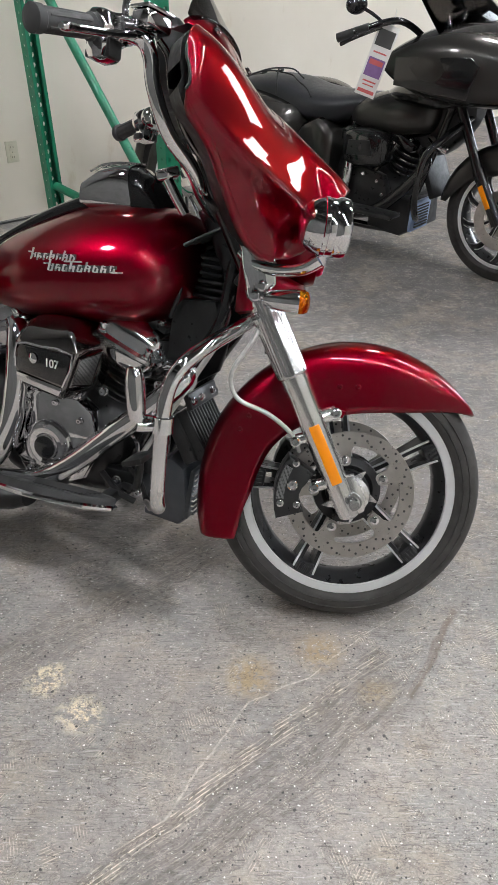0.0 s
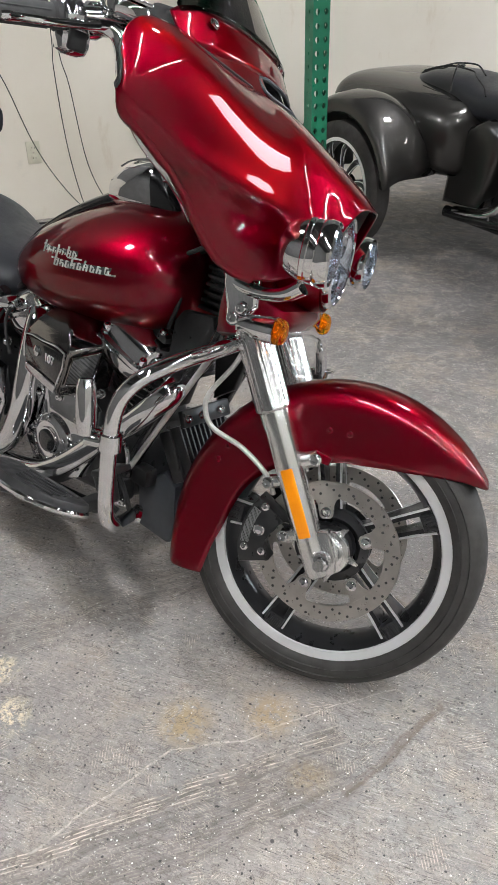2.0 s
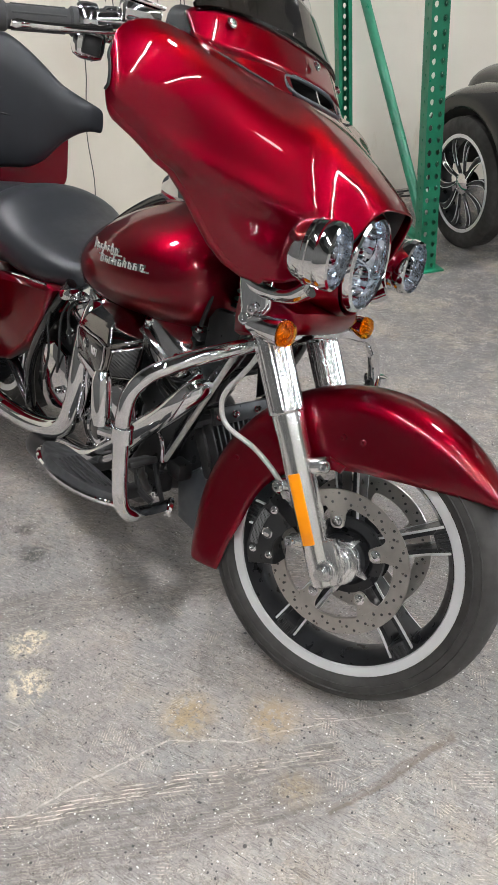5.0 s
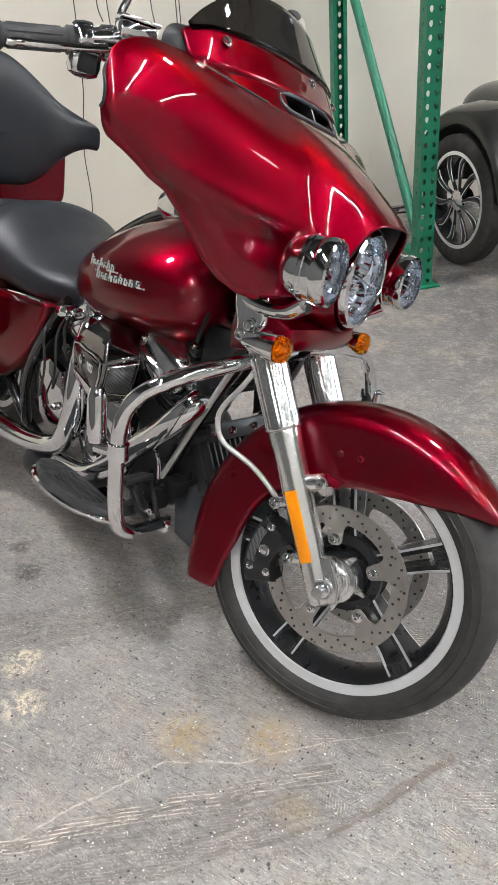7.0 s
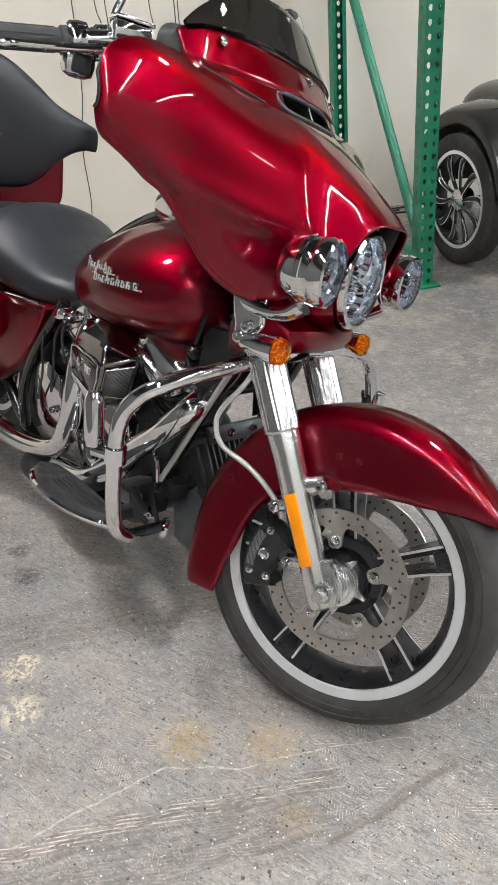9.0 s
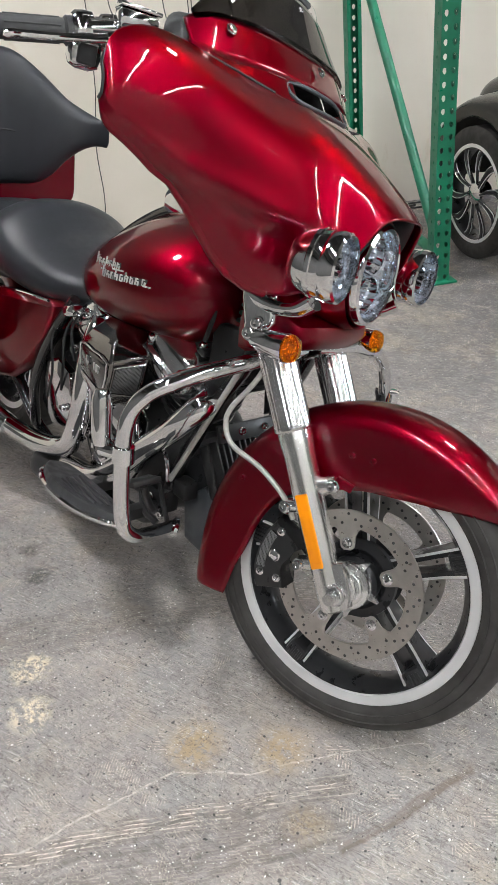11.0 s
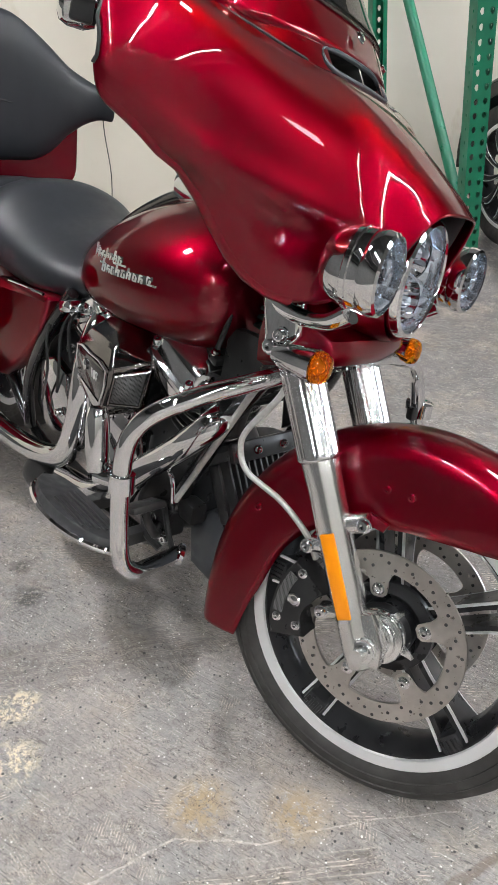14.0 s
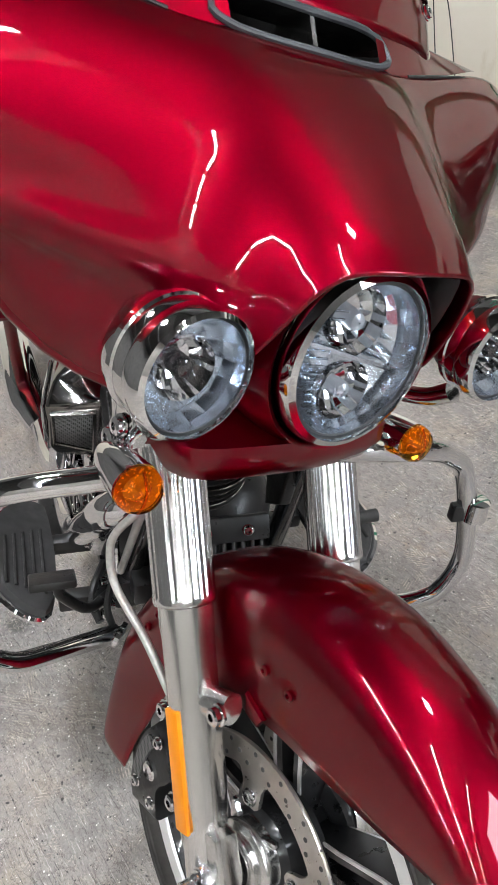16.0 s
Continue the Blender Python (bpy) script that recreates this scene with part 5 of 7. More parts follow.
# ---- handlebar and controls
GRIPS = {-1: ((-0.575, -0.372, 1.118), (-0.648, -0.478, 1.090)), 1: ((-0.608, 0.368, 1.121), (-0.685, 0.466, 1.106))}
BAR = [(-0.36, 0.07, 0.87), (-0.385, 0.17, 0.895), (-0.405, 0.24, 0.935), (-0.45, 0.285, 0.985), (-0.478, 0.312, 1.05), (-0.488, 0.322, 1.10), (-0.505, 0.332, 1.122), (-0.54, 0.352, 1.124)]
pts = np.array(BAR)
for s in (-1, 1):
    a, b = (Vector(q) for q in GRIPS[s])
    d = (b - a).normalized()
    side = Vector((0, 0, 1)).cross(d).normalized() * (1 if s < 0 else -1)  # ahead of the grip
    up = Vector((0, 0, 1))
    bm = B()
    tube(bm, np.vstack([pts * (1, s, 1), [tuple(a)], [tuple(b)]]), 0.0145, 14, 6)
    bar = front("handlebar", bm, CHROME, None, "chrome handlebar")
    # bright brake hose beside the bar
    bm = B()
    tube(bm, pts[1:-1] * (1, s, 1) + (0.030, s * -0.012, 0.004), 0.0065, 10, 6)
    front("bar_hose", bm, BLACKCHROME, bar)
    bm = B()
    m = axis_to(d, a)
    n = (b - a).length
    lathe(bm, [(0.016, 0), (0.022, 0.002), (0.022, 0.010), (0.0178, 0.014), (0.0178, n - 0.022), (0.0215, n - 0.018), (0.0215, n - 0.003), (0.015, n), (0.004, n + 0.001)], 28, m)
    grip = front("grip", bm, GRIP, None, "black rubber grip")
    for k in range(6):
        t = k * math.pi / 3 + 0.3
        bm = B()
        o = Vector((0.0172 * math.cos(t), 0.0172 * math.sin(t), 0))
        tube(bm, [m @ (o + Vector((0, 0, 0.02))), m @ (o + Vector((0, 0, n - 0.028)))], 0.0022, 6, 1)
        front("grip_rib", bm, GRIP, grip)
    # switch housing in two halves, perch clamp, master cylinder and lever
    bm = B()
    m = axis_to(-d, a + d * 0.002)
    lathe(bm, [(0.018, 0), (0.025, 0.0005), (0.030, 0.006), (0.031, 0.018), (0.029, 0.032), (0.023, 0.037), (0.023, 0.044), (0.027, 0.048), (0.028, 0.06), (0.025, 0.068), (0.018, 0.074)], 26, m)
    c = a - d * 0.022
    turn = math.degrees(math.atan2(d.y, d.x))
    box(bm, (0.054, 0.046, 0.048), Matrix.Translation(c - up * 0.030 + side * 0.004) @ pose(0, 0, 0, 0, 0, turn), 0.016)
    housing = front("switch_housing", bm, CHROME, None, "chrome switch housing")
    for dx, dz, w, h in ((0.008, -0.020, 0.018, 0.012), (-0.012, -0.020, 0.014, 0.012), (0.0, -0.040, 0.034, 0.014)):
        bm = B()
        box(bm, (w, 0.012, h), Matrix.Translation(c + d * dx + up * dz - side * 0.018) @ pose(0, 0, 0, 0, 0, turn), 0.003)
        front("switch", bm, PLASTIC, housing, "black switch button")
    bm = B()
    box(bm, (0.030, 0.012, 0.030), Matrix.Translation(c - up * 0.034 + side * 0.026) @ pose(0, 0, 0, 0, 0, turn), 0.004)
    front("switch_cover", bm, PLASTIC, housing)
    p = a - d * 0.070
    bm = B()
    box(bm, (0.026, 0.055, 0.044), Matrix.Translation(p + side * 0.012) @ pose(0, 0, 0, 0, 0, turn), 0.007)
    tube(bm, [p + side * 0.03 - d * 0.03, p + side * 0.034 + d * 0.01, p + side * 0.036 + d * 0.05], [0.013, 0.017, 0.015], 14, 3)
    perch = front("perch", bm, CHROME, None, "chrome lever perch")
    for q in (-0.010, 0.012):
        bm = B()
        bolt(bm, p + side * 0.012 + up * 0.020 + d * q, up, 0.0055, 0.006)
        front("bolt", bm, CHROME, perch)
    bm = B()
    box(bm, (0.062, 0.040, 0.030), Matrix.Translation(p - d * 0.018 + side * 0.046 + up * 0.012) @ pose(0, 0, 0, 0, 0, turn), 0.007)
    res = front("reservoir", bm, CHROME, None, "chrome fluid reservoir")
    bm = B()
    box(bm, (0.066, 0.044, 0.006), Matrix.Translation(p - d * 0.018 + side * 0.046 + up * 0.030) @ pose(0, 0, 0, 0, 0, turn), 0.002)
    front("reservoir_cap", bm, CHROME, res)
    bm = B()
    e = a + side * 0.045 - up * 0.013
    tube(bm, [e - d * 0.045 + up * 0.002, e - d * 0.02, e + d * 0.03 - up * 0.001, e + d * 0.075 - side * 0.004, e + d * 0.098 - side * 0.002, e + d * 0.108], [0.010, 0.009, 0.0085, 0.0085, 0.010, 0.006], 12, 4, 0.75)
    front("lever", bm, CHROME, perch, "chrome hand lever")
    # mirror stalk with the mirror above
    bm = B()
    tube(bm, [p + up * 0.02, p + up * 0.045, p + up * 0.085 - d * 0.01, p + up * 0.15 + d * 0.005, p + up * 0.20 + d * 0.03], 0.0065, 10, 5)
    stalk = front("mirror_stalk", bm, CHROME, None, "chrome mirror stalk")
    bm = B()
    ellipsoid(bm, p + up * 0.235 + d * 0.05, (0.018, 0.06, 0.036), 24)
    front("mirror", bm, CHROME, stalk)

# ---- tank
TANK = [(-0.985, 0, 0.660, 0.03, 0.02), (-0.965, 0, 0.667, 0.08, 0.05), (-0.91, 0, 0.686, 0.135, 0.086), (-0.85, 0, 0.699, 0.174, 0.108), (-0.77, 0, 0.715, 0.206, 0.125), (-0.69, 0, 0.730, 0.220, 0.139),
        (-0.61, 0, 0.742, 0.224, 0.142), (-0.53, 0, 0.750, 0.218, 0.138), (-0.47, 0, 0.756, 0.201, 0.126), (-0.425, 0, 0.762, 0.170, 0.104), (-0.395, 0, 0.768, 0.125, 0.074), (-0.38, 0, 0.772, 0.06, 0.035)]
bm = B()
body_loft(bm, TANK, 56, 2.15, 6, 0.16)
tank = rear("fuel_tank", bm, RED, None, "candy red fuel tank with silver emblem", 60)
# script emblem as plain slanted strokes in two staggered lines, each with its long tail, on a dark backing
def tank_side(x, z):
    """How far out the tank's right flank lies at x and z."""
    row = [np.interp(x, [r[0] for r in TANK], [r[k] for r in TANK]) for k in range(5)]
    up = min(0.98, abs(z - row[2]) / row[4])
    flat = (1 - up ** 2.15) ** (1 / 2.15)
    return -row[3] * flat * (1 - 0.16 * (up ** 1.075 if z > row[2] else 0) ** 1.5)


for x0, x1, z0, h, n in ((-0.722, -0.600, 0.765, 0.016, 7), (-0.668, -0.505, 0.749, 0.015, 9)):
    bm, back = B(), B()
    w = (x1 - x0) / n
    slope = 0.085
    for k in range(n):
        x = x0 + w * (k + 0.5)
        z = z0 + slope * (x - x0)
        y = tank_side(x, z) - 0.0015
        tall = h * (1.7 if k == 0 else (1.45 if k in (3, 5) else 1.0))
        for dx in (-0.25, 0.2):
            box(bm, (w * 0.22, 0.003, tall * (1.0 if dx < 0 else 0.62)), pose(x + dx * w, y, z + (tall - h) / 2 - (0 if dx < 0 else tall * 0.16), 0, 16, 0), 0.0006)
        box(bm, (w * 0.42, 0.003, h * 0.16), pose(x, y, z + h * (0.06 if k % 2 else -0.4), 0, -8, 0), 0.0006)
        box(bm, (w * 0.34, 0.003, h * 0.14), pose(x + 0.06 * w, y, z + h * (0.44 if k % 3 else 0.3), 0, 10, 0), 0.0006)
    for q0, q1, dz in ((x0 - 0.012, x0 + 0.4 * w, h * 0.55), (x1 - 1.6 * w, x1 + 0.016, -h * 0.42)):
        xm = (q0 + q1) / 2
        zm = z0 + slope * (xm - x0) + dz
        box(bm, (q1 - q0, 0.003, 0.0032), pose(xm, tank_side(xm, zm) - 0.001, zm, 0, -5, 0), 0.0006)
    strip = []
    for x in np.linspace(x0, x1, n + 1):
        z = z0 + slope * (x - x0)
        y = tank_side(x, z) - 0.0003
        strip.append([(x, y, z - h / 2), (x, y - 0.0012, z - h / 2), (x, y - 0.0012, z + h / 2), (x, y, z + h / 2)])
    loft(back, strip)
    rear("emblem", bm, EMBLEM, tank, "silver script emblem")
    rear("emblem_backing", back, PRINTDARK, tank, "dark emblem backing")
# console over the tank with a chrome front pod
bm = B()
body_loft(bm, [(-1.0, 0, 0.715, 0.035, 0.02), (-0.94, 0, 0.755, 0.048, 0.02), (-0.86, 0, 0.800, 0.054, 0.022), (-0.78, 0, 0.838, 0.056, 0.024), (-0.70, 0, 0.870, 0.056, 0.024), (-0.64, 0, 0.885, 0.056, 0.024)], 24, 2.6)
console = rear("console", bm, GLOSS, None, "black tank console with chrome pod")
# leaning chrome pod: a band with a dark instrument face looking back, dark cowl ahead
def leaning(rows, hw_hh, p=2.8, n=36):
    out = []
    for (x0, z0, x1, z1), hw in zip(rows, hw_hh):
        c = Vector(((x0 + x1) / 2, 0, (z0 + z1) / 2))
        half = Vector((x1 - x0, 0, z1 - z0)) / 2
        out.append([c + half * math.copysign(abs(math.sin(t)) ** (2 / p), math.sin(t)) + Vector((0, hw * math.copysign(abs(math.cos(t)) ** (2 / p), math.cos(t)), 0)) for t in np.linspace(0, 2 * math.pi, n, endpoint=False)])
    return out


bm = B()
loft(bm, leaning([(-0.690, 0.865, -0.690, 0.915), (-0.694, 0.860, -0.692, 0.932), (-0.665, 0.850, -0.650, 0.960), (-0.615, 0.845, -0.605, 0.970), (-0.560, 0.845, -0.585, 0.972), (-0.548, 0.845, -0.575, 0.970)], (0.045, 0.058, 0.064, 0.066, 0.066, 0.064)))
rear("pod", bm, CHROME, console, "chrome console pod", 50)
for k in range(5):
    bm = B()
    q = -0.045 + 0.0225 * k
    tube(bm, [(-0.672, q, 0.948), (-0.64, q * 1.05, 0.964), (-0.60, q * 1.1, 0.9715), (-0.58, q * 1.1, 0.9725)], 0.0022, 6, 3)
    rear("pod_rib", bm, CHROME, console)
bm = B()
loft(bm, leaning([(-0.552, 0.845, -0.583, 0.968), (-0.53, 0.845, -0.555, 0.962), (-0.505, 0.848, -0.525, 0.935), (-0.49, 0.85, -0.497, 0.895), (-0.485, 0.852, -0.487, 0.865)], (0.0645, 0.062, 0.055, 0.045, 0.03)))
rear("pod_front", bm, GLOSS, console, "black cowl", 50)
bm = B()
box(bm, (0.05, 0.06, 0.022), pose(-0.475, -0.055, 0.945, 0, -20, 10), 0.006)
tube(bm, [(-0.475, -0.055, 0.94), (-0.45, -0.05, 0.90), (-0.43, -0.045, 0.87)], 0.011, 10, 3)
front("bar_riser", bm, CHROME, None, "chrome handlebar riser")

# ---- seats and luggage
bm = B()
body_loft(bm, [(-1.50, 0, 0.655, 0.15, 0.09), (-1.46, 0, 0.66, 0.185, 0.115), (-1.38, 0, 0.676, 0.208, 0.122), (-1.31, 0, 0.682, 0.215, 0.115), (-1.25, 0, 0.668, 0.212, 0.100), (-1.18, 0, 0.650, 0.204, 0.086), (-1.09, 0, 0.638, 0.190, 0.074), (-1.02, 0, 0.633, 0.172, 0.064), (-0.97, 0, 0.633, 0.145, 0.052), (-0.94, 0, 0.634, 0.11, 0.040), (-0.922, 0, 0.636, 0.05, 0.018)], 52, 2.8, taper=0.30)
seat = rear("rider_seat", bm, LEATHER, None, "black vinyl rider seat", 60)
bm = B()
tube(bm, [(-1.30, -0.186, 0.722), (-1.25, -0.184, 0.705), (-1.18, -0.178, 0.682), (-1.09, -0.165, 0.666), (-1.02, -0.150, 0.655), (-0.965, -0.124, 0.648)], 0.003, 6, 5)
rear("seam", bm, HOSE, seat)
bm = B()
body_loft(bm, [(-1.80, 0, 0.66, 0.17, 0.06), (-1.72, 0, 0.675, 0.19, 0.075), (-1.58, 0, 0.68, 0.19, 0.08), (-1.50, 0, 0.67, 0.17, 0.07), (-1.47, 0, 0.66, 0.12, 0.05)], 32, 2.8)
rear("passenger_seat", bm, LEATHER, None, "black vinyl passenger seat", 60)
# wrap-round backrest: a bow in plan with forward wings
bm = B()
rings = [(-1.604, -0.300, 0.966, 0.012, 0.026), (-1.610, -0.300, 0.967, 0.026, 0.036), (-1.630, -0.296, 0.971, 0.034, 0.040), (-1.67, -0.283, 0.975, 0.042, 0.048), (-1.705, -0.255, 0.975, 0.048, 0.066), (-1.735, -0.215, 0.970, 0.052, 0.098),
         (-1.755, -0.17, 0.966, 0.055, 0.145), (-1.768, -0.12, 0.972, 0.058, 0.180), (-1.778, -0.06, 0.988, 0.06, 0.200), (-1.785, 0, 0.990, 0.06, 0.206)]
rings = rings + [(x, -y, z, d, h) for x, y, z, d, h in rings[-2::-1]]
sm = spline(rings, 4)
loft(bm, [[(r[0] + r[3] * math.copysign(abs(math.cos(a)) ** 0.8, math.cos(a)), r[1], r[2] + r[4] * math.copysign(abs(math.sin(a)) ** 0.7, math.sin(a))) for a in np.linspace(0, 2 * math.pi, 24, endpoint=False)] for r in sm])
backrest = rear("backrest", bm, LEATHER, None, "black vinyl wrap-round passenger backrest", 60)
bm = B()
tube(bm, [(-1.724, 0.09 * k, 0.958 - 0.012 * abs(k)) for k in (-1.6, -1, 0, 1, 1.6)], 0.003, 6, 5)
rear("seam", bm, HOSE, backrest)
bm = B()
body_loft(bm, [(-2.22, 0, 0.93, 0.22, 0.10), (-2.19, 0, 0.90, 0.27, 0.15), (-2.05, 0, 0.895, 0.285, 0.175), (-1.88, 0, 0.89, 0.285, 0.18), (-1.80, 0, 0.888, 0.283, 0.176), (-1.785, 0, 0.888, 0.278, 0.17), (-1.782, 0, 0.888, 0.26, 0.15)], 48, 9.0)
box_ = rear("luggage_box", bm, RED, None, "candy red top box behind the backrest", 60)
bm = B()
body_loft(bm, [(-2.225, 0, 0.95, 0.275, 0.006), (-2.20, 0, 0.95, 0.29, 0.008), (-1.82, 0, 0.95, 0.29, 0.008), (-1.79, 0, 0.95, 0.27, 0.006)], 44, 6.0)
rear("box_seam", bm, PLASTIC, box_)
for s in (-1, 1):
    bm = B()
    rows = [(-2.12, s * 0.335, 0.52, 0.10, 0.13), (-2.05, s * 0.335, 0.52, 0.12, 0.16), (-1.7, s * 0.33, 0.505, 0.125, 0.155), (-1.44, s * 0.32, 0.50, 0.115, 0.14), (-1.38, s * 0.315, 0.50, 0.09, 0.11)]
    body_loft(bm, rows, 32, 4.0)
    rear("saddlebag", bm, RED, None, "candy red hard saddlebag", 60)
    bm = B()
    plate(bm, [(-1.36, 0.54), (-1.34, 0.555), (-1.20, 0.58), (-0.905, 0.615), (-0.89, 0.605), (-0.95, 0.51), (-1.04, 0.41), (-1.156, 0.327), (-1.25, 0.30), (-1.36, 0.33)], 0.05, Matrix.Translation((-0.075, s * 0.170, -0.012)) @ Matrix.Rotation(radians(90), 4, "X"), 0.015)
    rear("side_cover", bm, RED, None, "candy red side cover", 60)
bm = B()
tube(bm, [(-1.17, -0.200, 0.586), (-1.06, -0.203, 0.600), (-0.98, -0.197, 0.606)], 0.004, 8, 4)
rear("cover_trim", bm, CHROME)
# rear mudguard and wheel
bm = B()
rings = []
for a in np.linspace(20, 165, 14):
    r = 0.36
    c = (-1.60 + r * math.cos(radians(a)), AXLE + r * math.sin(radians(a)))
    inn = (-1.60 + (r - 0.10) * math.cos(radians(a)), AXLE + (r - 0.10) * math.sin(radians(a)))
    rings.append(spline([(inn[0], -0.11, inn[1]), (c[0], -0.105, c[1]), (c[0], 0, c[1] + 0.012), (c[0], 0.105, c[1]), (inn[0], 0.11, inn[1])], 4))
loft(bm, rings, closed=False)
ob = rear("rear_mudguard", bm, RED, None, "candy red rear mudguard", 60)
ob.modifiers.new("thick", "SOLIDIFY").thickness = 0.004
wheel_parts(rear, Matrix.Translation((-1.60, 0, AXLE)), 0.308, 0.23, 0.16, 0.07, 5, 10)

# ---- frame
def bar_part(name, pts, r, mat, label="", n=12, steps=5, parent=None):
    bm = B()
    tube(bm, pts, r, n, steps)
    return rear(name, bm, mat, parent, label)


for s in (-1, 1):
    bar_part("frame_tube", [(-0.30, s * 0.05, 0.80), (-0.315, s * 0.085, 0.65), (-0.39, s * 0.105, 0.52), (-0.485, s * 0.12, 0.325), (-0.545, s * 0.13, 0.20), (-0.64, s * 0.14, 0.165), (-1.1, s * 0.14, 0.165), (-1.3, s * 0.15, 0.30)], 0.017, GLOSS, "black frame tube")
bar_part("frame_tube", [(-0.31, 0, 0.84), (-0.6, 0, 0.72), (-0.95, 0, 0.66), (-1.3, 0, 0.58)], 0.03, GLOSS)
bar_part("frame_tube", [(-0.93, -0.15, 0.62), (-1.02, -0.17, 0.50), (-1.12, -0.17, 0.34), (-1.14, -0.16, 0.2)], 0.015, GLOSS)
bar_part("steering_head", [(-0.25, 0, 0.66), (-0.38, 0, 0.90)], 0.04, GLOSS, n=18, steps=1)
# bright side rod beside the down tube
bar_part("side_rod", [(-0.282, -0.125, 0.655), (-0.468, -0.145, 0.325)], 0.0065, LINE, "pale brake pipe along the down tube", 10, 1)

# ---- engine
bm = B()
body_loft(bm, [(-0.90, 0, 0.31, 0.10, 0.10), (-0.84, 0, 0.31, 0.14, 0.13), (-0.70, 0, 0.315, 0.15, 0.14), (-0.56, 0, 0.31, 0.14, 0.125), (-0.50, 0, 0.30, 0.09, 0.09)], 28, 3.2)
case = rear("crankcase", bm, CASING, None, "black engine crankcase")
bm = B()
body_loft(bm, [(-1.14, 0, 0.36, 0.10, 0.08), (-1.1, 0, 0.36, 0.13, 0.12), (-0.95, 0, 0.36, 0.13, 0.13), (-0.88, 0, 0.34, 0.11, 0.11)], 24, 3.4)
rear("gearbox", bm, CASING, None, "black gearbox casing")
bm = B()
plate(bm, [(-1.08, 0.30), (-1.06, 0.42), (-0.99, 0.45), (-0.92, 0.43), (-0.90, 0.34), (-0.93, 0.27), (-1.02, 0.25)], 0.03, Matrix.Translation((0, -0.155, 0)) @ Matrix.Rotation(radians(90), 4, "X"), 0.008)
rear("gearbox_cover", bm, CHROME, None, "chrome gearbox side cover")
# cam cover with round timer cover
bm = B()
plate(bm, [(-0.83, 0.33), (-0.81, 0.41), (-0.76, 0.45), (-0.63, 0.455), (-0.58, 0.42), (-0.56, 0.33), (-0.60, 0.25), (-0.68, 0.215), (-0.77, 0.24)], 0.05, Matrix.Translation((0, -0.155, 0)) @ Matrix.Rotation(radians(90), 4, "X"), 0.012)
cam_cover = rear("cam_cover", bm, CHROME, None, "polished cam cover")
for x, lean in ((-0.645, 20), (-0.755, -20)):
    bm = B()
    box(bm, (0.062, 0.045, 0.05), pose(x, -0.150, 0.452, 0, lean, 0), 0.012)
    block = rear("lifter_block", bm, CHROME, cam_cover, "chrome lifter block")
    for dx in (-0.02, 0.02):
        bm = B()
        bolt(bm, (x + dx, -0.174, 0.452), (0, -1, 0.2), 0.006, 0.006)
        rear("bolt", bm, CHROME, block)
for k in range(9):
    t = 0.7 * k
    bm = B()
    bolt(bm, (-0.695 + 0.112 * math.cos(t), -0.182, 0.335 + 0.098 * math.sin(t)), (0, -1, 0), 0.0065, 0.008)
    rear("bolt", bm, CHROME, cam_cover)
bm = B()
mt = Matrix.Translation((-0.697, -0.18, 0.318)) @ ACROSS
lathe(bm, [(0.066, 0), (0.066, 0.008), (0.06, 0.014), (0.048, 0.016), (0.046, 0.012), (0.034, 0.012), (0.032, 0.017), (0.001, 0.02)], 40, mt)
timer = rear("timer_cover", bm, CHROME, cam_cover, "round chrome timer cover")
bm = B()
lathe(bm, [(0.028, 0.0175), (0.028, 0.019), (0.02, 0.021), (0.001, 0.021)], 30, mt)
rear("timer_badge", bm, GLOSS, cam_cover)
for a in range(5):
    bm = B()
    bolt(bm, (-0.697 + 0.056 * math.cos(1.25 * a + 0.3), -0.194, 0.318 + 0.056 * math.sin(1.25 * a + 0.3)), (0, -1, 0), 0.0055, 0.005)
    rear("bolt", bm, CHROME, cam_cover)
